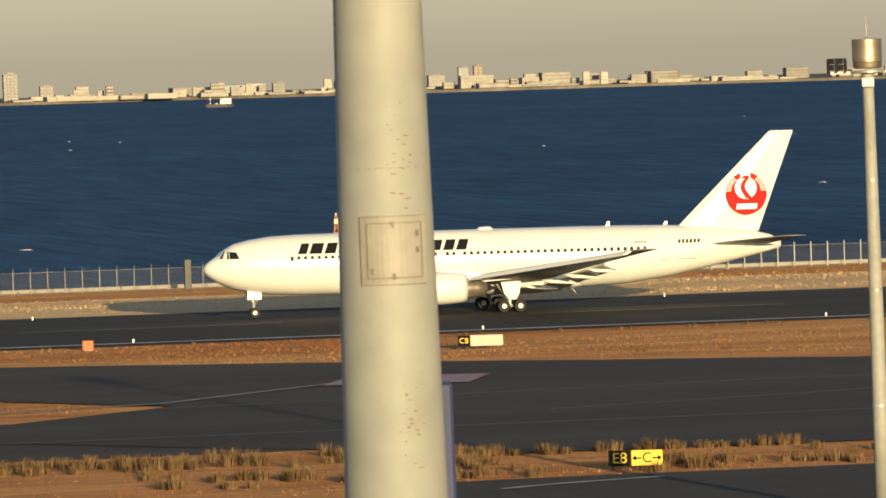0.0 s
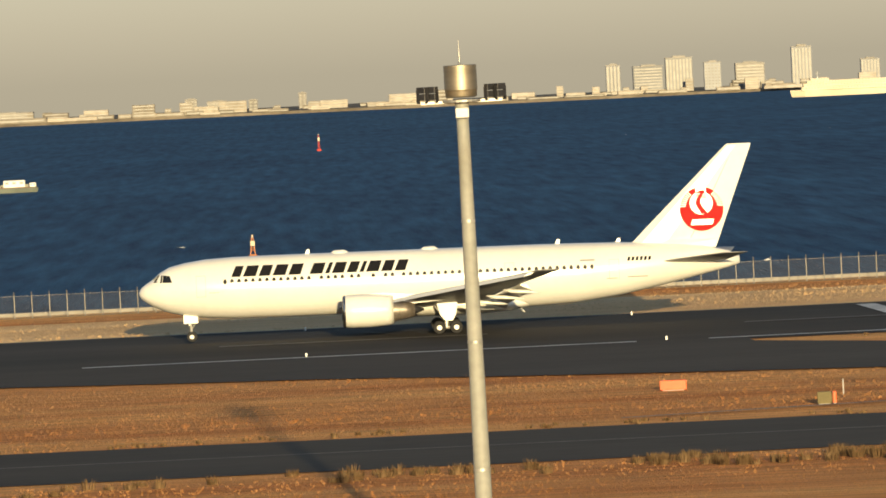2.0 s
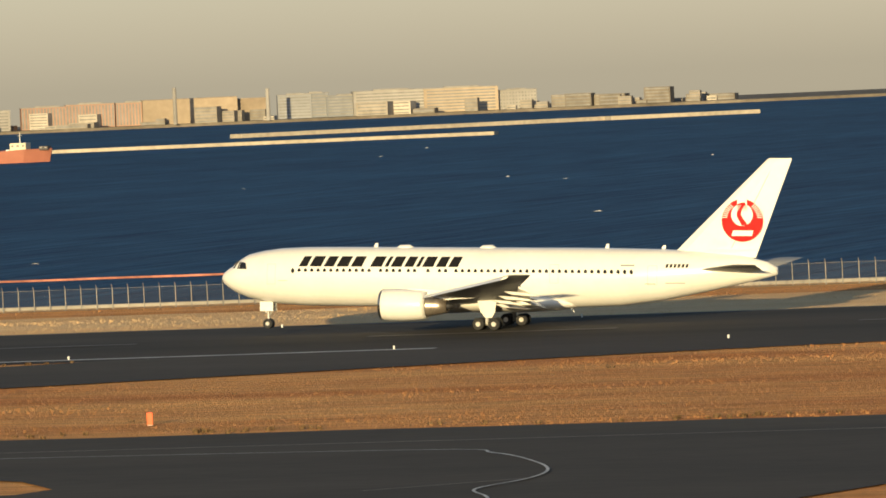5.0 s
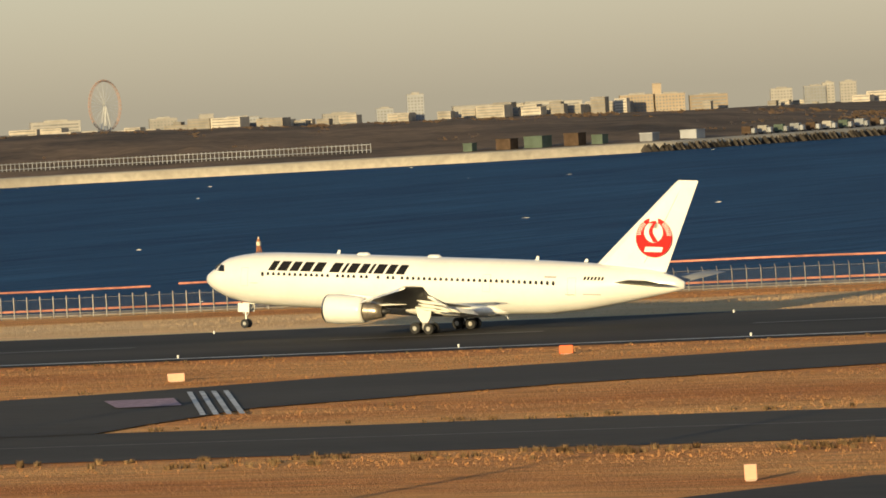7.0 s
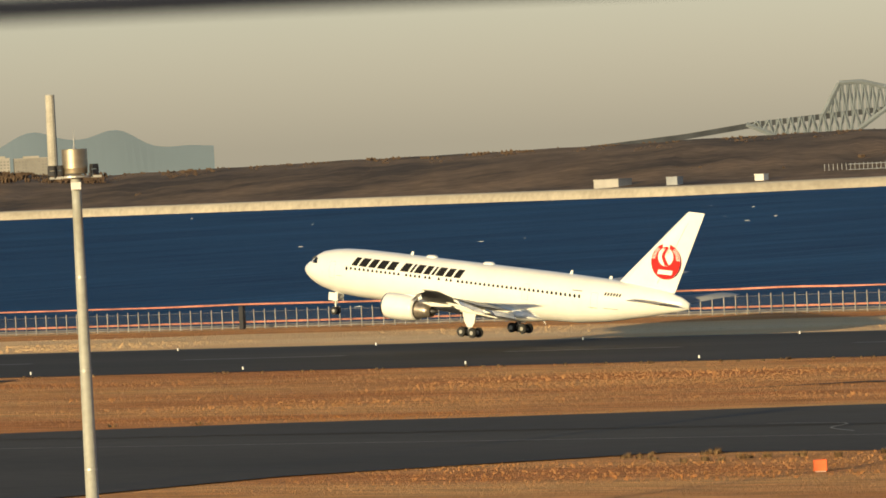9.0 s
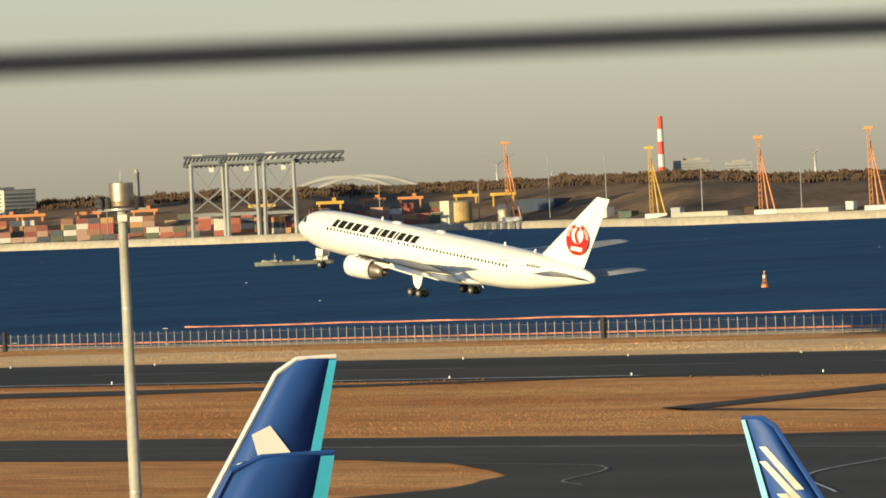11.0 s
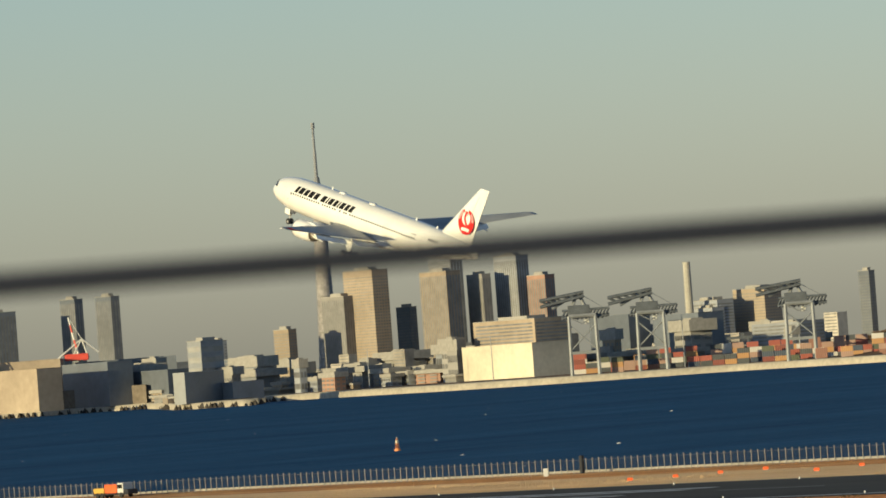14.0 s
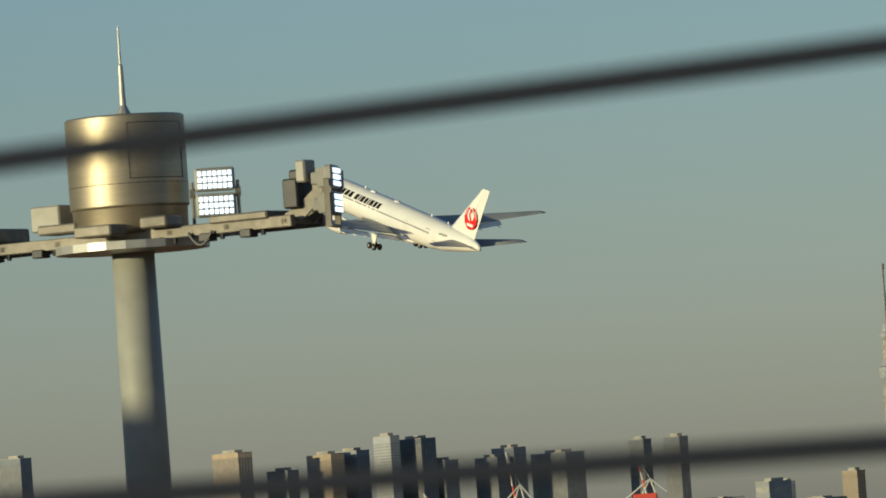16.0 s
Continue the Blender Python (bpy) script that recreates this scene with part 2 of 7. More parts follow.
PAVED += [
    [(-440, 496), (-478, 501), (-489, 545), (-500, 576), (-507, 576), (-496, 540), (-486, 507), (-470, 503)],
    [(-560, 588), (-622, 571), (-700, 556), (-900, 549), (-1300, 545), (-1300, 530), (-760, 528), (-690, 540), (-620, 556)],
    [(-176, 419), (-158, 412), (-148, 404), (-142.5, 396), (-143, 392), (-150, 388), (-166, 378), (-175, 350), (-95, 350), (-85, 395), (-80, 419)],
    [(69, 379), (84, 381), (150, 379), (150, 335), (62, 335)],
    [(-366, 519), (-358, 528.4), (-336, 523.6), (-322, 518), (-337, 521.6), (-357, 526)],
    [(-300, 419), (-318, 395), (-325, 340), (-385, 340), (-385, 378), (-395, 394), (-420, 412), (-440, 419)],
]


def ground():
    obj("ground", [(-1900, -900, 0), (1500, -900, 0), (1500, 733, 0), (-1900, 733, 0)], [(0, 1, 2, 3)], GRASS)
    tagged(bpy.data.objects["ground"], "dry golden-brown winter grass on flat airfield ground", "grass", kind="structure")
    w = obj("water", [(-4900, 733, -0.4), (4900, 733, -0.4), (4900, 4990, -0.4), (-4900, 4990, -0.4)], [(0, 1, 2, 3)], WATER)
    tagged(w, "dark blue choppy sea water of a bay", "sea", kind="structure")
    bm = bmesh.new()
    box(bm, -1900, 1500, 731.5, 733.5, -3, 0.35)
    tagged(part("seawall", bm, CONC), "low concrete sea wall along the airfield edge", "sea wall", kind="structure")
    sheet("verge", [(-1900, 654), (1500, 654), (1500, 703), (-1900, 703)], 0.02, SAND, "pale sandy dry grass verge behind the runway", "verge", 3.0, 9.0)
    sheet("runway", [(-1900, 584), (1500, 584), (1500, 656), (-1900, 656)], 0.05, ASPHALT, "dark tyre-streaked asphalt runway", "runway", 1.0, 8.0)
    sheet("taxiway", [(-1900, 418), (1500, 418), (1500, 455), (-1900, 455)], 0.05, TAXIWAY, "dark grey asphalt taxiway beside dry grass", "taxiway", 1.2)
    words = ("dark asphalt exit taxiway that joins the runway", "short asphalt link between dry grass fields", "dark asphalt rapid exit taxiway curving off the runway", "narrow worn asphalt streak in the dry grass", "dark asphalt strip in the dry grass field", "dark asphalt apron beside the taxiway", "dark asphalt apron below a fringe of tall grass", "thin dark wheel track in the dry grass", "dark asphalt apron beside the taxiway")
    for k, (poly, text) in enumerate(zip(PAVED, words)):
        sheet("apron" if k > 4 else "taxiway_exit", poly, 0.09, TAXIWAY, text, "apron" if k > 4 else "taxiway", 1.0)
    # markings
    marks = thing("runway_marking", label="white painted edge and centre lines on the runway", category="road marking", kind="structure")

    def line(x0, x1, y0, y1, z=0.11, m=PAINT, sk=0.0):
        n = max(1, int((x1 - x0) / 40))
        vs, fs = [], []
        for i in range(n + 1):
            x = x0 + (x1 - x0) * i / n
            vs += [(x, y0, z), (x + sk, y1, z)]
        fs = [(2 * i, 2 * i + 2, 2 * i + 3, 2 * i + 1) for i in range(n)]
        obj("line", vs, fs, m, marks)

    for x0, x1 in ((33, 700), (-19, 27), (-368, -176), (-1300, -567)):
        line(x0, x1, 587.2, 588.7)
    line(-1500, 900, 652.6, 653.6, 0.11, WORN_PAINT)
    for k in range(-30, 18):
        line(k * 46 - 8, k * 46 + 15.5, 619.6, 621.2, 0.11, WORN_PAINT)
    for i in range(4):
        line(51.7 + i * 3.7, 53.5 + i * 3.7, 597.5, 650, 0.115, PAINT, -1.6)
    for y in (609, 614, 626, 631):
        line(-884, -806, y, y + 2.4)
    # taxi guide lines
    for y in (436.5,):
        line(-900, 900, y, y + 0.3, 0.16, YELLOW_LINE)
    for i in range(4):
        obj("line", [(-288.6 + i * 1.15, 516.5, 0.16), (-288.1 + i * 1.15, 516.5, 0.16), (-264.4 + i * 1.15, 476, 0.16), (-264.9 + i * 1.15, 476, 0.16)], [(0, 1, 2, 3)], PAINT, marks)

    def bend(pts, w=0.4, m=YELLOW_LINE):
        """A painted guide line, rounded through its corner points."""
        q = [Vector((*a, 0)) for a in pts]
        q = [q[0] * 2 - q[1]] + q + [q[-1] * 2 - q[-2]]
        path = []
        for a, b, c, d in zip(q, q[1:], q[2:], q[3:]):
            for i in range(6):
                t = i / 6
                path.append(0.5 * (2 * b + (c - a) * t + (2 * a - 5 * b + 4 * c - d) * t * t + (3 * b - a - 3 * c + d) * t ** 3))
        path.append(q[-2])
        vs = []
        for i, c in enumerate(path):
            u = (path[min(i + 1, len(path) - 1)] - path[max(i - 1, 0)]).normalized()
            n = Vector((-u.y, u.x, 0)) * w / 2
            vs += [(c.x + n.x, c.y + n.y, 0.17), (c.x - n.x, c.y - n.y, 0.17)]
        obj("line", vs, [(2 * i, 2 * i + 1, 2 * i + 3, 2 * i + 2) for i in range(len(path) - 1)], m, marks)

    bend(((60, 470), (100, 478), (122, 481), (130, 474), (121, 463), (96, 452)), 0.22)
    bend(((-170, 431), (-129.7, 426.4), (-122.5, 420.6), (-117, 410.3), (-113.5, 401), (-112.4, 393), (-113, 384), (-110.1, 376.4), (-107, 366)), 0.2, PAINT)
    bend(((-120, 385), (-112.4, 393)), 0.16)
    bend(((-318, 455), (-310, 454), (-306.5, 447), (-301, 442)), 0.22)
    bend(((-430, 412), (-402, 408), (-394, 404), (-388, 397), (-381, 386), (-374, 381)), 0.24)
    bend(((-470, 436), (-396.6, 433), (-378, 424), (-372.8, 413), (-362, 393), (-340, 372)), 0.24, PAINT)
    bend(((76, 371), (80, 373.6), (86, 376)), 0.5, PAINT)
    obj("line", [(20, 462, 0.16), (75, 480, 0.16), (96, 507, 0.16), (95.4, 507.4, 0.16), (74.5, 480.8, 0.16), (20, 462.8, 0.16)], [(0, 1, 4, 5), (1, 2, 3, 4)], YELLOW_LINE, marks)
    for q in (((89, 497), (99, 494), (103, 506), (93, 509)), ((-281.5, 492.2), (-276, 493), (-284, 506), (-290, 505))):
        obj("painted_panel", [(x, y, 0.17) for x, y in q], [(0, 1, 2, 3)], mat("mandatory_panel_paint", (0.42, 0.24, 0.26), 0.7, vary=0.3, scale=1.5, fine=4.0), marks, "faded red painted hold panel")


ground()


def paved(x, y):
    """Which of the points lie on asphalt."""
    on = ((y > 583) & (y < 657)) | ((y > 417) & (y < 456))
    for poly in PAVED:
        inside = np.zeros(len(x), bool)
        for (x0, y0), (x1, y1) in zip(poly, poly[1:] + poly[:1]):
            if y0 != y1:
                inside ^= ((y0 > y) != (y1 > y)) & (x < (x1 - x0) * (y - y0) / (y1 - y0) + x0)
        on |= inside
    return on


def tufts(name, area, count, size, blades, material, label, seed, clump=0.0):
    """Grass blades, three-cornered, scattered over a stretch (x0, x1, y0, y1), off the asphalt."""
    rng = np.random.default_rng(seed)
    x = area[0] + (area[1] - area[0]) * rng.random(count)
    y = area[2] + (area[3] - area[2]) * rng.random(count)
    keep = ~paved(x + rng.normal(size=count) * 0.8, y + rng.normal(size=count) * 0.8)
    if clump:
        keep &= np.array([noise.noise((a * 0.11, b * 0.2, seed)) > clump for a, b in zip(x, y)])
    x, y = x[keep], y[keep]
    n = len(x)
    low = np.array([0.55 + 0.75 * noise.noise((a * 0.02, b * 0.09, seed + 0.5)) for a, b in zip(x, y)]).clip(0.35, 1.15)
    h = size * low * (0.5 + 0.8 * rng.random(n) ** 2)
    vs = []
    for _ in range(blades):
        a = rng.random(n) * 6.283
        r = h * (0.3 + 0.7 * rng.random(n))
        bx, by, w = x + np.cos(a) * r, y + np.sin(a) * r, h * (0.16 + 0.14 * rng.random(n))
        c, s = np.cos(a + 1.3), np.sin(a + 1.3)
        tip = np.stack([bx + np.cos(a) * h * 0.5, by + np.sin(a) * h * 0.5, h * (0.6 + 0.5 * rng.random(n))], 1)
        vs.append(np.stack([np.stack([bx - w * c, by - w * s, 0 * w], 1), np.stack([bx + w * c, by + w * s, 0 * w], 1), tip], 1).reshape(-1, 3))
    v = np.concatenate(vs)
    me = bpy.data.meshes.new(name)
    me.from_pydata(v.tolist(), [], np.arange(len(v)).reshape(-1, 3).tolist())
    me.materials.append(material)
    return tagged(new(name, me), label, "grass", kind="stuff")


def clumps(name, area, count, height, blades, material, label, seed, thresh):
    """Tall upright tussocks of narrow blades over a stretch (x0, x1, y0, y1), in uneven patches."""
    rng = np.random.default_rng(seed)
    x = area[0] + (area[1] - area[0]) * rng.random(count)
    y = area[2] + (area[3] - area[2]) * rng.random(count)
    keep = ~paved(x, y)
    keep &= np.array([noise.noise((a * 0.16, b * 0.22, seed)) > thresh for a, b in zip(x, y)])
    x, y = np.repeat(x[keep], blades), np.repeat(y[keep], blades)
    n = len(x)
    h = height * np.repeat(0.55 + 0.6 * rng.random(n // blades), blades) * (0.55 + 0.45 * rng.random(n))
    a, r = rng.random(n) * 6.283, 0.45 * height * rng.random(n) ** 0.6
    bx, by = x + np.cos(a) * r * 1.3, y + np.sin(a) * r
    w, c, d = 0.03 + 0.035 * rng.random(n), np.cos(a + 1.4), np.sin(a + 1.4)
    tip = np.stack([bx + np.cos(a) * h * 0.28, by + np.sin(a) * h * 0.28, h], 1)
    v = np.stack([np.stack([bx - w * c, by - w * d, 0 * w], 1), np.stack([bx + w * c, by + w * d, 0 * w], 1), tip], 1).reshape(-1, 3)
    me = bpy.data.meshes.new(name)
    me.from_pydata(v.tolist(), [], np.arange(len(v)).reshape(-1, 3).tolist())
    me.materials.append(material)
    return tagged(new(name, me), label, "grass", kind="stuff")


tufts("field_grass", (-420, 190, 375, 584), 190000, 0.18, 4, STRAW, "short dry golden-brown grass covering the airfield", 3)
tufts("far_field_grass", (-900, -420, 455, 584), 70000, 0.2, 3, STRAW, "short dry golden-brown grass covering the airfield", 6)
clumps("tall_dry_grass", (30, 118, 403, 412), 480, 0.85, 60, SCRUB, "clumps of tall dry straw grass beside the taxiway", 4, -0.08)
clumps("tall_dry_grass", (60, 120, 382, 401), 380, 0.8, 50, SCRUB, "clumps of tall dry straw grass around a taxiway sign", 9, 0.04)
clumps("tall_dry_grass_strip", (-72, 30, 405, 416), 380, 0.7, 45, SCRUB, "clumps of tall dry straw grass beside the taxiway", 12, 0.14)
clumps("tall_dry_grass_strip", (-310, -72, 406, 417), 800, 0.5, 40, SCRUB, "clumps of tall dry straw grass beside the taxiway", 8, 0.08)
clumps("edge_grass", (-420, 150, 455.5, 460), 1000, 0.36, 30, SCRUB, "ragged fringe of dry grass along the taxiway edge", 15, 0.05)
clumps("edge_grass", (-900, 200, 580, 583), 900, 0.3, 30, SCRUB, "ragged fringe of dry grass along the runway edge", 16, 0.05)
tufts("grass_tussocks", (-420, 190, 456, 584), 500, 0.4, 9, SCRUB, "scattered taller tussocks of dry grass", 5, 0.05)
tufts("pale_verge_grass", (-1000, 200, 658, 703), 90000, 0.2, 3, PALEG, "very short pale bleached grass on the runway verge", 17)
tufts("verge_grass", (-1000, 200, 703, 724), 40000, 0.16, 3, STRAW, "very short pale dry grass on the runway verge", 7)


# ---------------------------------------------------------------- perimeter fence
def fence():
    f = thing("perimeter_fence", label="grey steel mesh perimeter fence with posts beside the sea", category="fence")
    bm = bmesh.new()
    tube(bm, (0, 0, 0), (0, 0, 2.35), 0.055, n=6)
    tube(bm, (0, 0, 2.35), (0, -0.25, 2.75), 0.045, n=6)
    me = part("post", bm, FENCEM, f).data
    first = bpy.data.objects["post"]
    first.location = (150, 725, 0)
    rest_v, rest_f = [], []
    k = 1
    x = 150.0
    while x > -1500:
        x -= 1.8
        k += 1
        if k <= 290:
            o = new("post", me)
            o.parent = f
            o.location = (x, 725, 0)
        else:
            i = len(rest_v)
            r = 0.055
            for z in (0, 2.65):
                rest_v += [(x - r, 725 - r, z), (x + r, 725 - r, z), (x + r, 725 + r, z), (x - r, 725 + r, z)]
            rest_f += [(i, i + 1, i + 5, i + 4), (i + 1, i + 2, i + 6, i + 5), (i + 2, i + 3, i + 7, i + 6), (i + 3, i, i + 4, i + 7), (i + 4, i + 5, i + 6, i + 7)]
    for x in np.arange(151.8, 420, 1.8):
        i = len(rest_v)
        r = 0.055
        for z in (0, 2.65):
            rest_v += [(x - r, 725 - r, z), (x + r, 725 - r, z), (x + r, 725 + r, z), (x - r, 725 + r, z)]
        rest_f += [(i, i + 1, i + 5, i + 4), (i + 1, i + 2, i + 6, i + 5), (i + 2, i + 3, i + 7, i + 6), (i + 3, i, i + 4, i + 7), (i + 4, i + 5, i + 6, i + 7)]
    tagged(obj("post_row", rest_v, rest_f, FENCEM, f), kind="stuff")
    obj("wire_net", [(-1500, 725.1, 0.05), (420, 725.1, 0.05), (420, 725.1, 2.3), (-1500, 725.1, 2.3)], [(0, 1, 2, 3)], NET, f, "fine grey wire netting")
    for z in (0.15, 2.3):
        bm = bmesh.new()
        tube(bm, (-1500, 725, z), (420, 725, z), 0.016, n=5)
        part("rail", bm, FENCEM, f)
    bm = bmesh.new()
    box(bm, -1500, 420, 724.8, 725.2, 0, 0.05)
    part("kerb", bm, SOIL, f)
    for x in (-836, -706, -473, -590, 116, -960):
        bm = bmesh.new()
        box(bm, x - 0.35, x + 0.35, 724.7, 725.3, 0, 3.1, 0.03)
        part("gate_post", bm, DARKM, f, "dark gate pier")
    return f


fence()


BOOM = mat("faded_orange_float", (0.70, 0.30, 0.20), 0.6, vary=0.35, scale=0.15, fine=1.0)


def boom(name, x0, x1, y, z, r, label, wave):
    bm = bmesh.new()
    n = int(abs(x1 - x0) / 3)
    rings = []
    for i in range(n + 1):
        x = x0 + (x1 - x0) * i / n
        yy = y + wave * noise.noise((x * 0.02, 1.3, 0))
        zz = z + 0.25 * wave / 4 * noise.noise((x * 0.06, 5.3, 0))
        rings.append([(x, yy + r * math.cos(a), zz + r * math.sin(a)) for a in (0.3, 1.57, 2.84, 4.71)])
    loft(bm, rings)
    return tagged(part(name, bm, BOOM), label, "boom")


boom("floating_boom", -260, -480, 858, -0.25, 0.13, "orange floating boom on the sea behind the fence", 3)
boom("floating_boom", -480, -930, 850, -0.25, 0.13, "orange floating boom on the sea behind the fence", 3)
boom("orange_pipe", -300, -860, 725.35, 0.95, 0.12, "orange plastic pipe fixed along the perimeter fence", 0.2)

# ---------------------------------------------------------------- the airliner
def oval(s, top, bot, half, n=32):
    zc, hz = (top + bot) / 2, (top - bot) / 2
    return [(s - 27.3, half * math.sin(2 * math.pi * i / n), zc + hz * math.cos(2 * math.pi * i / n)) for i in range(n)]


FUSE = [(0.05, 4.55, 4.35, 0.10), (0.25, 4.95, 3.98, 0.50), (0.7, 5.30, 3.62, 0.88), (1.3, 5.68, 3.25, 1.28), (2.0, 6.28, 2.93, 1.62), (2.8, 6.72, 2.62, 1.90), (4.2, 7.05, 2.32, 2.20), (6.0, 7.30, 2.08, 2.41), (8.5, 7.42, 1.95, 2.50), (12, 7.45, 1.92, 2.515), (20, 7.45, 1.92, 2.515), (30, 7.45, 1.92, 2.515), (35, 7.45, 1.95, 2.50), (39, 7.42, 2.12, 2.44), (43, 7.34, 2.65, 2.22), (47, 7.12, 3.45, 1.75), (50.5, 6.75, 4.25, 1.10), (52.6, 6.25, 4.75, 0.55), (53.6, 5.75, 5.05, 0.22)]


def side_y(s, z):
    """How far out the port skin lies at station s and height z."""
    for a, b in zip(FUSE, FUSE[1:]):
        if a[0] <= s <= b[0]:
            k = (s - a[0]) / (b[0] - a[0])
            top, bot, half = (a[i] + (b[i] - a[i]) * k for i in (1, 2, 3))
            u = (z - (top + bot) / 2) / ((top - bot) / 2)
            return -half * math.sqrt(max(0.02, 1 - u * u))
    return -0.2


def decal(name, outlines, material, parent, label="", lift=0.02, both=True):
    """Livery shapes laid on the port (and mirrored on the starboard) skin: outlines of (s, z)."""
    for sg in ((1, -1) if both else (1,)):
        vs, fs = [], []
        for a, b, c, d in outlines:
            n = 5
            i = len(vs)
            for k in range(n + 1):
                for p, q in ((a, d), (b, c)):
                    s, z = p[0] + (q[0] - p[0]) * k / n, p[1] + (q[1] - p[1]) * k / n
                    vs.append((s - 27.3, sg * (side_y(s, z) - lift), z))
            for k in range(n):
                f = (i + 2 * k, i + 2 * k + 1, i + 2 * k + 3, i + 2 * k + 2)
                fs.append(f if sg > 0 else f[::-1])
        o = obj(name, vs, fs, material, parent, label)
    return o


def aerofoil(le, te, y, z, thick, n=9):
    """A ring of points: a wing section from le to te (stations) at lateral y."""
    c = te - le
    up, lo = [], []
    for i in range(n):
        u = i / (n - 1)
        t = thick * c * (2.6 * math.sqrt(u) * (1 - u) * 0.62 + 0.02)
        up.append((le + u * c - 27.3, y, z + t * 0.6))
        lo.append((le + u * c - 27.3, y, z - t * 0.4))
    return up + lo[::-1]


def wheel(parent, x, y, r, w, n=20):
    bm = bmesh.new()
    lathe(bm, [(-w / 2, r * 0.42), (-w / 2, r * 0.9), (-w * 0.3, r), (w * 0.3, r), (w / 2, r * 0.9), (w / 2, r * 0.42)], "y", (x, y, r), n)
    t = part("tyre", bm, RUBBER, parent, smooth=False)
    bm = bmesh.new()
    lathe(bm, [(-w * 0.52, r * 0.10), (-w * 0.53, r * 0.38), (-w * 0.45, r * 0.44), (w * 0.45, r * 0.44), (w * 0.53, r * 0.38), (w * 0.52, r * 0.10)], "y", (x, y, r), 16)
    part("hub", bm, HUBM, t, "pale metal wheel hub")


def airliner():
    a = thing("airliner", label="white twin-engine passenger jet with red tail roundel, gear down", category="aircraft")
    bm = bmesh.new()
    loft(bm, [oval(*r) for r in FUSE])
    part("fuselage", bm, WHITE, a, smooth=True)
    bm = bmesh.new()  # belly fairing
    loft(bm, [[(s - 27.3, w * math.sin(2 * math.pi * i / 16), zc + hh * math.cos(2 * math.pi * i / 16)) for i in range(16)] for s, w, zc, hh in ((17.5, 0.5, 2.2, 0.2), (19.5, 2.3, 2.35, 0.75), (24, 2.75, 2.4, 0.95), (30, 2.75, 2.4, 0.95), (33, 2.2, 2.4, 0.75), (35.5, 0.5, 2.3, 0.2))])
    part("belly_fairing", bm, WHITE, a, smooth=True)
    # cockpit glass
    for pane in ([(1.36, 5.44), (2.15, 5.40), (2.2, 6.06), (1.85, 6.08)], [(2.20, 5.40), (3.05, 5.40), (2.85, 5.98), (2.25, 6.06)]):
        decal("cockpit_window", [pane], GLASSD, a, "dark cockpit glazing", 0.05)
    bm = bmesh.new()
    p = [(1.36 - 27.3, -0.85, 5.70), (1.30 - 27.3, 0.85, 5.70), (1.86 - 27.3, 0.75, 6.14), (1.86 - 27.3, -0.75, 6.14)]
    bm.faces.new([bm.verts.new(q) for q in p])
    part("windscreen", bm, GLASSD, a, "dark windscreen panes")
    # cabin windows, one oval pane each
    z = 5.30
    stations = [7.75 + 0.62 * i for i in range(13)] + [16.3 + 0.62 * i for i in range(4)] + [19.0, 19.6, 20.9, 22.0, 22.6] + [23.6 + 0.62 * i for i in range(28)]
    for sg in (1, -1):
        bm = bmesh.new()
        y0 = sg * (side_y(12, z) - 0.015)
        ring = [(0.165 * math.cos(6.283 * i / 8), 0, 0.25 * math.sin(6.283 * i / 8)) for i in range(8)]
        bm.faces.new([bm.verts.new(q) for q in ring])
        pane = part("cabin_window", bm, GLASSD, a)
        pane.location = (stations[0] - 27.3, y0, z)
        for s in stations[1:]:
            o = new("cabin_window", pane.data)
            o.parent = a
            o.location = (s - 27.3, sg * (side_y(s, z) - 0.015), z)
    # doors, thin outlines
    for s, zz, w, h in ((5.6, 4.95, 0.85, 1.85), (33.0, 5.1, 0.85, 1.7), (42.3, 5.0, 0.9, 1.75)):
        o = []
        for u0, u1, v0, v1 in ((-w / 2, w / 2, h / 2, h / 2 + 0.03), (-w / 2, w / 2, -h / 2, -h / 2 + 0.03), (-w / 2, -w / 2 + 0.03, -h / 2, h / 2), (w / 2 - 0.03, w / 2, -h / 2, h / 2)):
            o.append([(s + u0, zz + v0), (s + u1, zz + v0), (s + u1, zz + v1), (s + u0, zz + v1)])
        decal("cabin_door", o, mat("door_seam", (0.45, 0.44, 0.42), 0.5, vary=0.1, scale=1.0), a)
    # title: slanted dark blocks in place of the brand name
    s = 8.30
    zb, zt = 5.70, 6.64
    for w in (0.85, 1.2, 1.05, 1.2, 1.15, -0.55, 1.2, 0.4, 1.12, 0.95, 0.4, 1.15, 1.0, 1.0):
        if w < 0:
            s -= w
            continue
        sl, st = 0.40, w * 0.95
        decal("title_bar", [[(s, zb), (s + st, zb), (s + st * 0.96 + sl, zt), (s + 0.04 + sl, zt)]], INK, a, "slanted black livery bar")
        s += w + 0.19
    for i in range(6):
        decal("registration_bar", [[(43.5 + 0.37 * i, 5.72), (43.72 + 0.37 * i, 5.72), (43.80 + 0.37 * i, 6.05), (43.58 + 0.37 * i, 6.05)]], INK, a, "small dark bar")
    decal("placard_bars", [[(39.3, 5.85), (40.6, 5.85), (40.6, 5.98), (39.3, 5.98)], [(41.6, 4.2), (42.6, 4.2), (42.6, 4.26), (41.6, 4.26)], [(43.5, 4.25), (45.3, 4.25), (45.3, 4.33), (43.5, 4.33)], [(6.3, 4.35), (7.2, 4.35), (7.2, 4.39), (6.3, 4.39)]], mat("grey_print", (0.25, 0.25, 0.25), 0.5, vary=0.1), a)
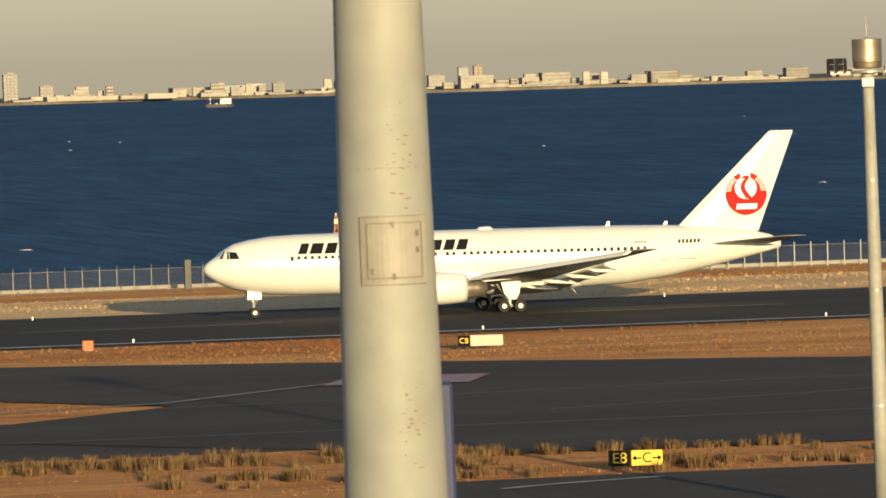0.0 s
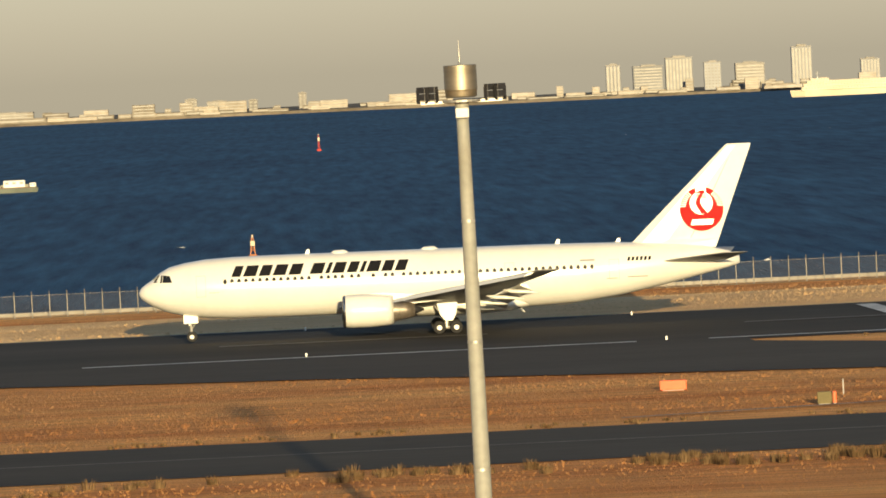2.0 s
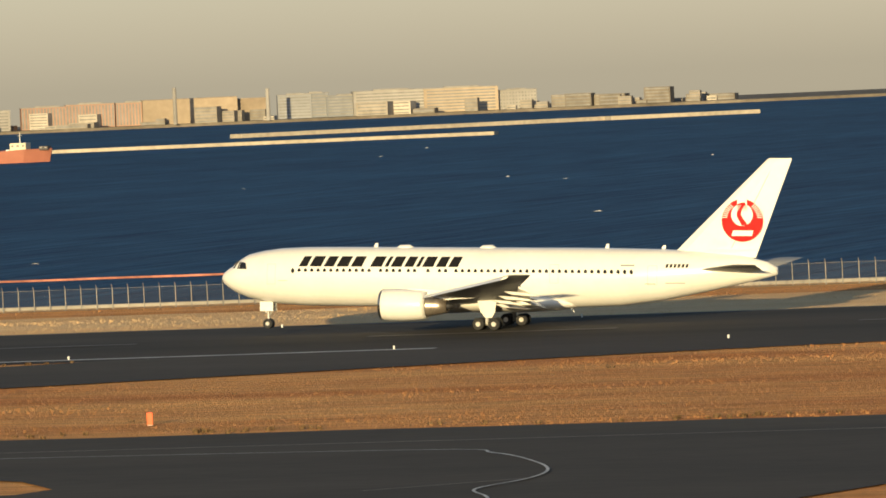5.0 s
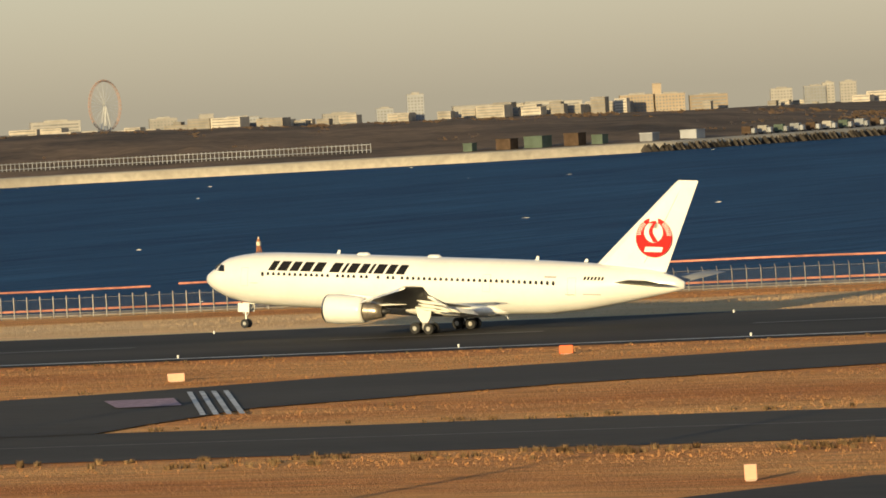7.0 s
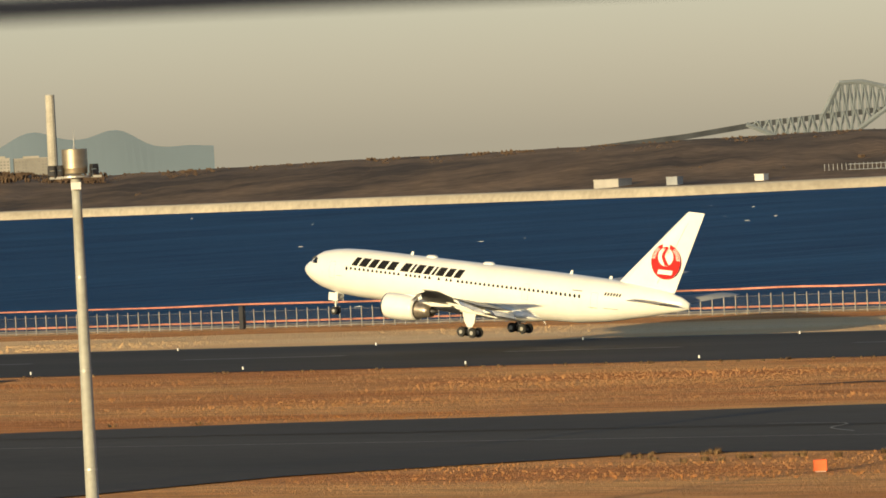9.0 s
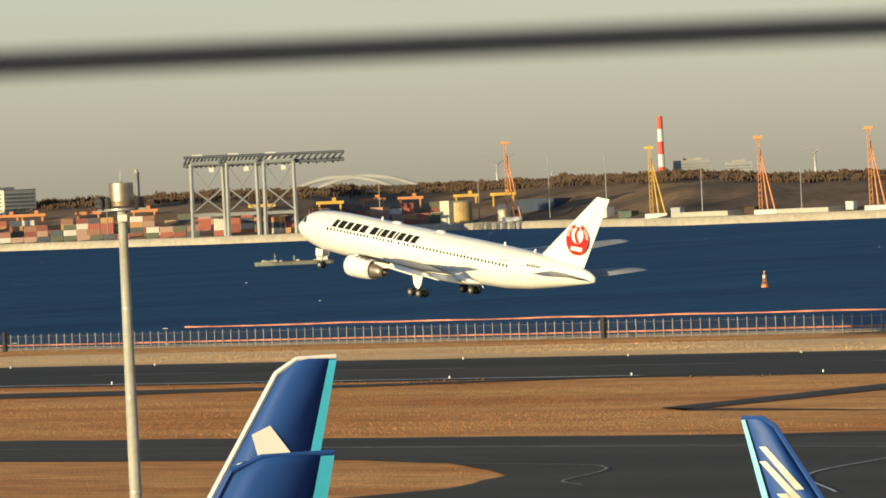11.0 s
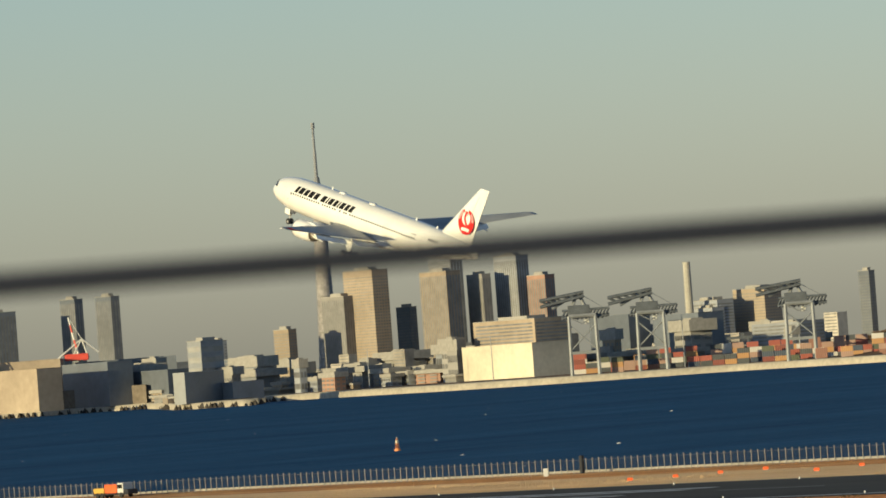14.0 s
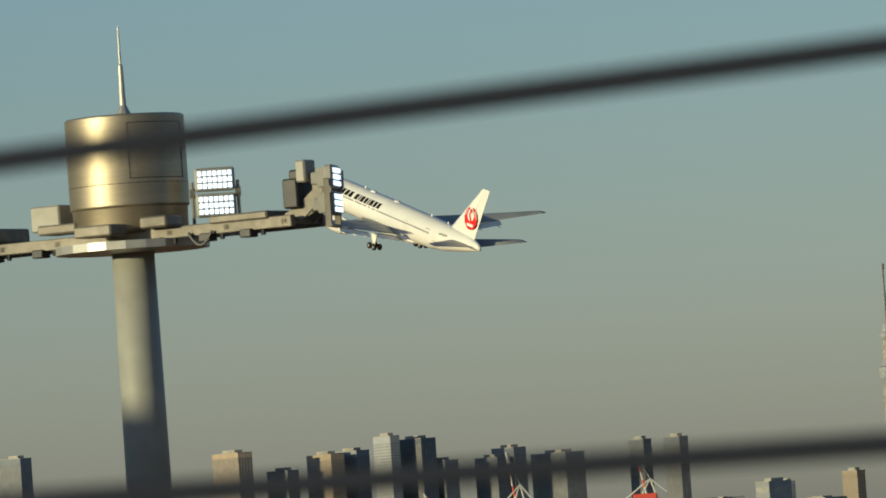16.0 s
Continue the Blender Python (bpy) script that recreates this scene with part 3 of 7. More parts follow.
    # fin and rudder
    def fin_ring(z, le, te, w):
        c = te - le
        return [(le - 27.3, 0, z), (le + 0.12 * c - 27.3, -w * 0.8, z), (le + 0.4 * c - 27.3, -w, z), (te - 27.3, -0.03, z), (te - 27.3, 0.03, z), (le + 0.4 * c - 27.3, w, z), (le + 0.12 * c - 27.3, w * 0.8, z)]
    bm = bmesh.new()
    loft(bm, [fin_ring(6.6, 42.6, 51.55, 0.35), fin_ring(7.35, 44.2, 51.85, 0.42), fin_ring(8.3, 45.15, 52.2, 0.42), fin_ring(15.55, 52.62, 54.95, 0.16), fin_ring(15.72, 52.85, 54.98, 0.10)])
    fin = part("fin", bm, WHITE, a, smooth=False)
    bm = bmesh.new()
    for sg in (1, -1):
        bm.faces.new([bm.verts.new((s - 27.3, sg * (y), z)) for s, z, y in ((49.3, 7.5, 0.30), (49.36, 7.5, 0.30), (53.5, 15.5, 0.16), (53.44, 15.5, 0.16))])
    part("rudder_hinge", bm, mat("grey_print", (0.25, 0.25, 0.25)), fin)
    # tail roundel: red disc with a white bird-like sweep, and a white bar
    def disc(cs, cz, r, n=40, a0=0, a1=360):
        return [(cs + r * math.cos(radians(a0 + (a1 - a0) * i / n)), cz + r * math.sin(radians(a0 + (a1 - a0) * i / n))) for i in range(n)]
    def on_fin(name, polys, m, lift, label=""):
        for sg in (-1, 1):
            vs, fs = [], []
            for o in polys:
                i = len(vs)
                vs += [(s - 27.3, sg * (0.445 - 0.27 * (z - 8.3) / 7.25 + lift), z) for s, z in o]
                f = tuple(range(i, i + len(o)))
                fs.append(f if sg < 0 else f[::-1])
            obj(name, vs, fs, m, fin, label)
    cs, cz = 50.38, 10.02
    on_fin("roundel", [disc(cs, cz, 1.95)], RED, 0.02, "red disc with a white crane-like sweep")
    gaps = [disc(cs - 0.02, cz + 0.52, 1.02), [(cs - 0.52, cz + 0.9), (cs + 0.48, cz + 0.9), (cs + 0.42, cz + 2.0), (cs - 0.46, cz + 2.0)], [(cs - 1.0, cz - 1.42), (cs + 0.92, cz - 1.42), (cs + 1.06, cz - 0.92), (cs - 0.86, cz - 0.92)]]
    for k in range(8):  # pale slits between the wing feathers
        for base in (8 + 6.2 * k, 172 - 6.2 * k):
            q = radians(base)
            n0, n1 = (cs + 1.42 * math.cos(q), cz + 0.1 + 1.42 * math.sin(q)), (cs + 1.98 * math.cos(q), cz + 1.98 * math.sin(q))
            e = (-math.sin(q) * 0.035, math.cos(q) * 0.035)
            gaps.append([(n0[0] - e[0], n0[1] - e[1]), (n1[0] - e[0], n1[1] - e[1]), (n1[0] + e[0], n1[1] + e[1]), (n0[0] + e[0], n0[1] + e[1])])
    on_fin("roundel_gap", gaps, WHITE, 0.05)
    neck = [(cs + 0.30 * math.sin(2.2 + 4.6 * k / 18), cz - 0.45 + 1.95 * k / 18) for k in range(19)]
    half = [0.30 - 0.17 * k / 18 for k in range(19)]
    strips = [[(neck[k][0] - half[k], neck[k][1]), (neck[k][0] + half[k], neck[k][1]), (neck[k + 1][0] + half[k + 1], neck[k + 1][1]), (neck[k + 1][0] - half[k + 1], neck[k + 1][1])] for k in range(18)]
    hx, hz = neck[-1]
    on_fin("roundel_neck", strips, RED, 0.09)
    on_fin("roundel_head", [[(hx + 0.16, hz - 0.12), (hx + 0.12, hz + 0.16), (hx - 0.22, hz + 0.14), (hx - 0.72, hz - 0.06), (hx - 0.16, hz - 0.1)]], RED, 0.10)
    # wings with flaps, slats and fairings
    for sg in (-1, 1):
        bm = bmesh.new()
        rows = ((17.6, 31.4, 1.5, 2.55, 0.14), (19.2, 31.2, 2.6, 2.75, 0.135), (23.1, 31.35, 8.2, 3.35, 0.115), (29.5, 34.0, 17.0, 4.7, 0.10), (34.4, 36.6, 23.2, 5.75, 0.09), (35.2, 36.7, 23.8, 5.85, 0.06))
        rings = [aerofoil(le, te, sg * y, z, t) for le, te, y, z, t in rows]
        loft(bm, rings if sg < 0 else [r[::-1] for r in rings])
        wing = part("wing", bm, GREYP, a, "light grey swept wing", smooth=True)
        for (l0, y0, z0, c0), (l1, y1, z1, c1) in (((30.8, 2.9, 2.42, 1.75), (31.1, 7.2, 2.92, 1.65)), ((31.2, 8.9, 3.08, 1.45), (33.5, 16.2, 4.38, 1.1))):
            bm = bmesh.new()
            r = []
            for le, y, z, c in ((l0, y0, z0, c0), (l1, y1, z1, c1)):
                r.append([(le - 27.3, sg * y, z + 0.12), (le + c * 0.5 - 27.3, sg * y, z + 0.02), (le + c * 0.95 - 27.3, sg * y, z - 0.50), (le + c * 0.5 - 27.3, sg * y, z - 0.26), (le - 27.3, sg * y, z - 0.08)])
            loft(bm, r)
            part("flap", bm, WHITE, wing, "lowered pale flap")
        for y, le, z in ((5.2, 27.6, 2.5), (9.6, 28.6, 3.05), (12.6, 30.0, 3.55), (15.6, 31.4, 4.1)):
            bm = bmesh.new()
            loft(bm, [[(le + u - 27.3, sg * y + w * math.sin(6.283 * i / 8), z - d + w * 1.2 * math.cos(6.283 * i / 8)) for i in range(8)] for u, w, d in ((0.6, 0.03, 0.1), (1.3, 0.15, 0.24), (2.4, 0.14, 0.32), (3.3, 0.09, 0.42), (3.9, 0.03, 0.5))])
            part("flap_fairing", bm, WHITE, wing, smooth=True)
        bm = bmesh.new()
        r = []
        for le, y, z in ((22.9, 9.4, 3.38), (34.2, 22.8, 5.6)):
            r.append([(le - 0.55 - 27.3, sg * y, z - 0.32), (le - 0.15 - 27.3, sg * y, z + 0.02), (le + 0.5 - 27.3, sg * y, z + 0.14), (le - 0.05 - 27.3, sg * y, z - 0.18)])
        loft(bm, r)
        part("slat", bm, WHITE, wing, "lowered pale slat")
        if sg < 0:
            bm = bmesh.new()
            bm.faces.new([bm.verts.new(q) for q in ((32.2 - 27.3, sg * 18.8, 5.12), (34.6 - 27.3, sg * 18.8, 5.04), (36.2 - 27.3, sg * 22.6, 5.72), (35.0 - 27.3, sg * 22.6, 5.78))])
            part("wing_flash", bm, RED, wing, "red wing flash")
        # engine
        ey, ez = sg * 7.9, 2.42
        bm = bmesh.new()
        lathe(bm, [(18.35, 1.12), (18.12, 1.22), (18.05, 1.32), (18.2, 1.42), (19.0, 1.48), (20.5, 1.47), (22.0, 1.36), (22.5, 1.25), (22.45, 1.18), (20.0, 1.15), (18.9, 1.12)], "x", (-27.3, ey, ez), 32, caps=False)
        eng = part("engine", bm, WHITE, a, "white engine nacelle", smooth=True)
        bm = bmesh.new()
        lathe(bm, [(18.34, 1.115), (18.10, 1.215), (18.03, 1.325), (18.18, 1.425), (18.30, 1.44)], "x", (-27.3, ey, ez), 32, caps=False)
        part("intake_lip", bm, STEEL, eng, "polished metal intake lip", smooth=True)
        bm = bmesh.new()
        lathe(bm, [(18.75, 0.05), (19.1, 0.25), (19.15, 1.12), (19.5, 1.12)], "x", (-27.3, ey, ez), 24)
        part("fan", bm, DARKM, eng, "dark fan face", smooth=False)
        bm = bmesh.new()
        lathe(bm, [(22.0, 1.05), (22.6, 0.98), (23.6, 0.80), (24.4, 0.62), (24.35, 0.52), (23.9, 0.5)], "x", (-27.3, ey, ez - 0.08), 24, caps=False)
        part("exhaust_cowl", bm, TITAN, eng, "bare metal exhaust cowl", smooth=True)
        bm = bmesh.new()
        lathe(bm, [(23.8, 0.5), (24.3, 0.42), (25.2, 0.08)], "x", (-27.3, ey, ez - 0.08), 16)
        part("exhaust_plug", bm, DARKM, eng, smooth=True)
        bm = bmesh.new()
        loft(bm, [[(s - 27.3, ey - w, z0), (s - 27.3, ey + w, z0), (s - 27.3, ey + w, z1), (s - 27.3, ey - w, z1)] for s, w, z0, z1 in ((19.4, 0.08, 3.75, 3.85), (21.5, 0.22, 3.3, 3.95), (24.2, 0.25, 2.9, 3.75), (27.0, 0.08, 3.1, 3.4))])
        part("pylon", bm, WHITE, eng)
        # tailplane
        bm = bmesh.new()
        rings = [aerofoil(le, te, sg * y, z, t) for le, te, y, z, t in ((46.2, 52.4, 0.9, 5.45, 0.09), (51.3, 53.7, 8.9, 6.25, 0.08), (52.0, 53.8, 9.3, 6.3, 0.05))]
        loft(bm, rings if sg < 0 else [r[::-1] for r in rings])
        part("tailplane", bm, GREYP, a, "light grey tailplane", smooth=True)
        # main gear
        bm = bmesh.new()
        tube(bm, (-0.1, sg * 4.65, 0.55), (-0.1, sg * 4.3, 3.1), 0.19, n=10)
        tube(bm, (-0.85, sg * 4.65, 0.55), (0.85, sg * 4.65, 0.55), 0.14, n=8)
        tube(bm, (-0.1, sg * 4.6, 0.9), (-1.1, sg * 3.9, 2.5), 0.08, n=6)
        for ax in (-0.75, 0.75):
            tube(bm, (ax, sg * 3.9, 0.57), (ax, sg * 5.4, 0.57), 0.10, n=8)
        gear = part("main_gear", bm, HUBM, a, "pale metal main landing gear leg")
        bm = bmesh.new()
        loft(bm, [[(x0, sg * 4.95, z), (x1, sg * 4.95, z), (x1, sg * 4.87, z), (x0, sg * 4.87, z)] for z, x0, x1 in ((1.15, -0.2, 0.45), (1.7, -0.65, 0.75), (2.75, -0.95, 0.9))])
        part("gear_door", bm, WHITE, gear, "white landing gear door")
        for ax in (-0.75, 0.75):
            for dy in (-0.57, 0.57):
                wheel(gear, ax, sg * 4.65 + dy, 0.57, 0.42)
    # nose gear
    bm = bmesh.new()
    tube(bm, (4.6 - 27.3, 0, 0.45), (4.45 - 27.3, 0, 2.5), 0.12, n=10)
    tube(bm, (4.6 - 27.3, -0.35, 0.47), (4.6 - 27.3, 0.35, 0.47), 0.08, n=8)
    tube(bm, (4.55 - 27.3, 0, 1.1), (5.4 - 27.3, 0, 2.3), 0.06, n=6)
    box(bm, 4.35 - 27.3, 4.5 - 27.3, -0.35, 0.35, 1.45, 1.65, 0.02)
    ng = part("nose_gear", bm, HUBM, a, "pale metal nose gear leg")
    for dy in (-0.3, 0.3):
        wheel(ng, 4.6 - 27.3, dy, 0.47, 0.3)
    for dy in (-0.55, 0.55):
        bm = bmesh.new()
        box(bm, 3.9 - 27.3, 5.2 - 27.3, dy - 0.03, dy + 0.03, 1.65, 2.55, 0.02)
        part("nose_gear_door", bm, WHITE, ng, "white nose gear door")
    # aerials and domes
    for s, h in ((14.9, 0.42), (37.2, 0.42), (42.6, 0.3)):
        bm = bmesh.new()
        loft(bm, [[(s - 27.3 + d, -w, z), (s - 27.3 + d + c, -w, z), (s - 27.3 + d + c, w, z), (s - 27.3 + d, w, z)] for d, c, w, z in ((0, 0.42, 0.03, 7.38), (0.2, 0.24, 0.02, 7.4 + h))])
        part("aerial", bm, WHITE, a, "small white blade aerial")
    for s in (18.0, 26.0):
        bm = bmesh.new()
        loft(bm, [[(s - 27.3 + u, w * math.cos(6.283 * i / 10), 7.42 + h * max(-0.3, math.sin(6.283 * i / 10))) for i in range(10)] for u, w, h in ((-0.8, 0.1, 0.03), (-0.5, 0.45, 0.24), (0.4, 0.5, 0.28), (0.8, 0.1, 0.04))])
        part("antenna_dome", bm, WHITE, a, "low white antenna dome", smooth=True)
    bm = bmesh.new()
    loft(bm, [[(s - 27.3, -w, z0), (s - 27.3, w, z0), (s - 27.3, w, z1), (s - 27.3, -w, z1)] for s, w, z0, z1 in ((33.8, 0.03, 1.85, 2.1), (34.3, 0.02, 1.45, 1.5))])
    part("drain_mast", bm, WHITE, a)
    return a


AIRLINER = airliner()


# ---------------------------------------------------------------- distant shores
def sky_point(az, el, dist):
    """A point dist metres off at a bearing and a height angle from the eye."""
    return polar(az, dist, 23.386 + dist * math.tan(radians(el)))


def ramp(x, rows):
    return float(np.interp(x, [r[0] for r in rows], [r[1] for r in rows]))


HILL = mat("scrub_hillside", (0.105, 0.072, 0.045), 0.95, vary=0.45, scale=0.016, fine=0.16, stretch=(1, 1, 3), second=(0.29, 0.185, 0.105), bump=0.5)
QUAY = mat("quay_concrete", (0.42, 0.37, 0.29), 0.9, vary=0.25, scale=0.03, fine=0.4, second=(0.52, 0.46, 0.36))
BRUSH = mat("bare_winter_trees", (0.075, 0.050, 0.036), 0.95, vary=0.4, scale=0.05, fine=0.6, second=(0.105, 0.070, 0.046))
FARSHORE = mat("far_shore_ground", (0.20, 0.17, 0.13), 0.95, vary=0.3, scale=0.02, fine=0.2)
ROCK = mat("dark_revetment", (0.06, 0.052, 0.045), 0.95, vary=0.4, scale=0.1, fine=0.6)
SHORE = [(22.2, 2820), (23.8, 2670), (25.2, 2560), (26.7, 2540), (30.1, 2600), (33.6, 2562), (35.6, 2575), (38, 2750), (40.8, 2960), (42.7, 3053), (43.6, 3090), (44.5, 3290), (45.5, 3450), (46.2, 3440), (46.4, 3190), (47.3, 3230), (49, 3400), (50.5, 3430), (51.7, 3570), (53.1, 3600), (54, 3680), (55.2, 3860), (55.45, 3880), (55.5, 3690), (56.2, 3760), (56.35, 4090), (57.6, 4150), (64, 4180)]
CREST = [(22.2, -0.44), (24.2, -0.24), (26, -0.19), (27.9, -0.165), (29.7, -0.12), (32, -0.11), (34.3, -0.065), (35.4, -0.085), (38, -0.11), (40.3, -0.14), (41.2, -0.075), (42.6, -0.075), (43.5, 0.0), (44.9, -0.02), (46, -0.015), (47.7, 0.0), (49, -0.02), (50.2, -0.12), (51.2, -0.3), (64, -0.3)]


def land():
    rows = []
    azs = np.arange(22.2, 64, 0.12)
    for az in azs:
        d0 = ramp(az, SHORE)
        dc = min(d0 + 430, 4500)
        zc = max(3.0, 23.386 + dc * math.tan(radians(ramp(az, CREST))))
        n1 = noise.noise((az * 1.3, 0.5, 0.0))
        n2 = noise.noise((az * 4.0, 8.5, 0.0))
        base = 2.6
        col = [(d0, -1.5), (d0 + 2, base), (d0 + 40, base + 0.4), (d0 + 90 + 20 * n1, base + 0.8 + 0.10 * (zc - base)), (d0 + 190 + 40 * n2, base + (zc - base) * (0.52 + 0.14 * n1)), (d0 + 300, base + (zc - base) * (0.78 + 0.10 * n2)), (dc, zc + 0.5 * n2), (dc + 150, zc * 0.96), (4960, min(zc, 5.0))]
        rows.append([tuple(polar(az, d, z)) for d, z in col])
    n = len(rows[0])
    vs = [p for r in rows for p in r]
    q, s = [], []
    for i in range(len(rows) - 1):
        for j in range(n - 1):
            f = (i * n + j, (i + 1) * n + j, (i + 1) * n + j + 1, i * n + j + 1)
            (q if j < 2 else s).append(f[::-1])
    ob = obj("far_ground", vs, q + s, QUAY, smooth=True)
    ob.data.materials.append(HILL)
    for k, p in enumerate(ob.data.polygons):
        az = 22.2 + 0.12 * (p.vertices[0] // n)
        p.material_index = 0 if k < len(q) else 1
    tagged(ob, "reclaimed shore with a concrete quay and scrubby brown hills", "shore", kind="structure")
    # brush on the hills
    rng = np.random.default_rng(11)
    bv, bf = [], []
    for _ in range(5200):
        az = 22.6 + 28.5 * rng.random()
        d0 = ramp(az, SHORE)
        u = rng.random() ** 0.6
        d = d0 + 120 + u * 330
        if d > 4400 or (rng.random() > 0.4 and noise.noise((az * 2.2, d * 0.01, 2.0)) < 0.0):
            continue
        dc = d0 + 430
        zc = max(3.0, 23.386 + dc * math.tan(radians(ramp(az, CREST))))
        k = (d - d0 - 90) / 340
        z0 = 3.0 + (zc - 3.0) * min(0.97, 0.12 + 0.9 * k) - 0.9
        h = 0.7 + 1.2 * rng.random()
        for _k in range(5):
            c = polar(az + rng.normal() * 0.03, d + rng.normal() * 4, z0)
            w = h * (0.5 + 0.6 * rng.random())
            hh = h * (0.6 + 0.6 * rng.random())
            i = len(bv)
            bv += [(c.x - w, c.y, c.z), (c.x + w, c.y, c.z), (c.x + 0.2 * w, c.y + w, c.z), (c.x + w * 0.6, c.y - 0.3 * w, c.z + hh * 0.7), (c.x - 0.5 * w, c.y, c.z + hh)]
            bf += [(i, i + 1, i + 3), (i, i + 3, i + 4), (i + 1, i + 2, i + 3), (i + 2, i + 4, i + 3), (i + 2, i, i + 4)]
    for _ in range(2600):  # bare woods along the crest above the works
        az = 40.2 + 10.6 * rng.random()
        dc = min(ramp(az, SHORE) + 430, 4500)
        d = dc - 150 * rng.random() ** 1.5
        zc = max(3.0, 23.386 + dc * math.tan(radians(ramp(az, CREST))))
        z0 = 3.0 + (zc - 3.0) * (0.80 + 0.19 * (1 - (dc - d) / 150)) - 0.8
        h = (1.6 + 2.6 * rng.random()) * (0.75 + 0.5 * noise.noise((az * 5.0, 1.0, 4.0)))
        for _k in range(4):
            c = polar(az + rng.normal() * 0.025, d + rng.normal() * 4, z0)
            w, hh = h * (0.22 + 0.25 * rng.random()), h * (0.7 + 0.4 * rng.random())
            i = len(bv)
            bv += [(c.x - w * 0.3, c.y, c.z), (c.x + w * 0.3, c.y, c.z), (c.x + 0.2 * w, c.y + w, c.z + hh * 0.3), (c.x + w, c.y - 0.3 * w, c.z + hh * 0.75), (c.x - 0.6 * w, c.y, c.z + hh)]
            bf += [(i, i + 1, i + 3), (i, i + 3, i + 4), (i + 1, i + 2, i + 3), (i + 2, i + 4, i + 3), (i + 2, i, i + 4)]
    tagged(obj("hillside_brush", bv, bf, BRUSH), "dark brown leafless scrub covering the far hills", "bushes", kind="stuff")
    # the wide bay's far shore
    vs, fs = [], []
    azs = np.arange(-22, 27, 0.5)
    for az in azs:
        d = 4560 + 60 * noise.noise((az * 0.4, 3.0, 0))
        vs += [tuple(polar(az, d, -1)), tuple(polar(az, d + 1, 1.4)), tuple(polar(az, 4985, 2.5))]
    for i in range(len(azs) - 1):
        fs += [(3 * i, 3 * i + 1, 3 * i + 4, 3 * i + 3), (3 * i + 1, 3 * i + 2, 3 * i + 5, 3 * i + 4)]
    tagged(obj("far_ground", vs, fs, FARSHORE), "low hazy shore across the bay", "shore", kind="structure")
    # long breakwaters
    for a0, a1, d0, d1, z in ((15.2, 18.2, 3450, 3330, 1.5), (16.1, 22.4, 2880, 2960, 1.0), (14.0, 15.2, 3470, 3440, 1.5)):
        p, q2 = polar(a0, d0), polar(a1, d1)
        dirn = (q2 - p).normalized()
        nrm = Vector((-dirn.y, dirn.x, 0)) * 5
        vs = [p - nrm, p + nrm, q2 + nrm, q2 - nrm]
        vs = [Vector((v.x, v.y, -1)) for v in vs] + [Vector((v.x, v.y, z)) for v in vs]
        tagged(obj("breakwater", vs, [(4, 5, 6, 7), (0, 1, 5, 4), (1, 2, 6, 5), (2, 3, 7, 6), (3, 0, 4, 7)], QUAY), "long pale concrete breakwater in the bay", "breakwater", kind="structure")
    # dark rocks at the water
    rng = np.random.default_rng(5)
    rv, rf = [], []
    for _ in range(1500):
        az = 22.3 + 3.1 * rng.random() if rng.random() < 0.55 else 55.3 + 6.5 * rng.random()
        c = polar(az, ramp(az, SHORE) - 2 + 9 * rng.random(), -0.3)
        r = 1.4 + 1.5 * rng.random()
        i = len(rv)
        rv += [(c.x - r, c.y, c.z), (c.x + r, c.y - r * 0.3, c.z), (c.x, c.y + r, c.z), (c.x + rng.normal() * 0.3, c.y, c.z + 1.1 * r)]
        rf += [(i, i + 1, i + 3), (i + 1, i + 2, i + 3), (i + 2, i, i + 3)]
    tagged(obj("shore_rocks", rv, rf, ROCK), "dark rock revetment along the far shore", "rocks", kind="stuff")


land()

# ---------------------------------------------------------------- distant buildings
# grey and dark facades, windows and roofs are lightened to stand in for haze
PALE = mat("pale_facade", (0.31, 0.295, 0.275), 0.88, vary=0.15, scale=0.03, fine=0.3, rand=0.22)
BEIGE = mat("beige_facade", (0.36, 0.29, 0.215), 0.88, vary=0.15, scale=0.03, fine=0.3, rand=0.2)
GREYF = mat("grey_facade", (0.27, 0.28, 0.30), 0.7, vary=0.15, scale=0.03, fine=0.3, rand=0.25)
DARKF = mat("dark_glass_shade_facade", (0.15, 0.165, 0.19), 0.45, vary=0.15, scale=0.03, fine=0.3, rand=0.25)
PINKF = mat("pinkish_brick_facade", (0.38, 0.235, 0.175), 0.88, vary=0.15, scale=0.03, fine=0.3, rand=0.15)
CREAM = mat("cream_cladding", (0.62, 0.55, 0.42), 0.85, vary=0.12, scale=0.04, fine=0.4)
WINDOW = mat("hazed_window_glass", (0.20, 0.195, 0.19), 0.4, vary=0.2, scale=0.2)
ROOFM = mat("flat_roof", (0.34, 0.32, 0.29), 0.9, vary=0.2, scale=0.1)


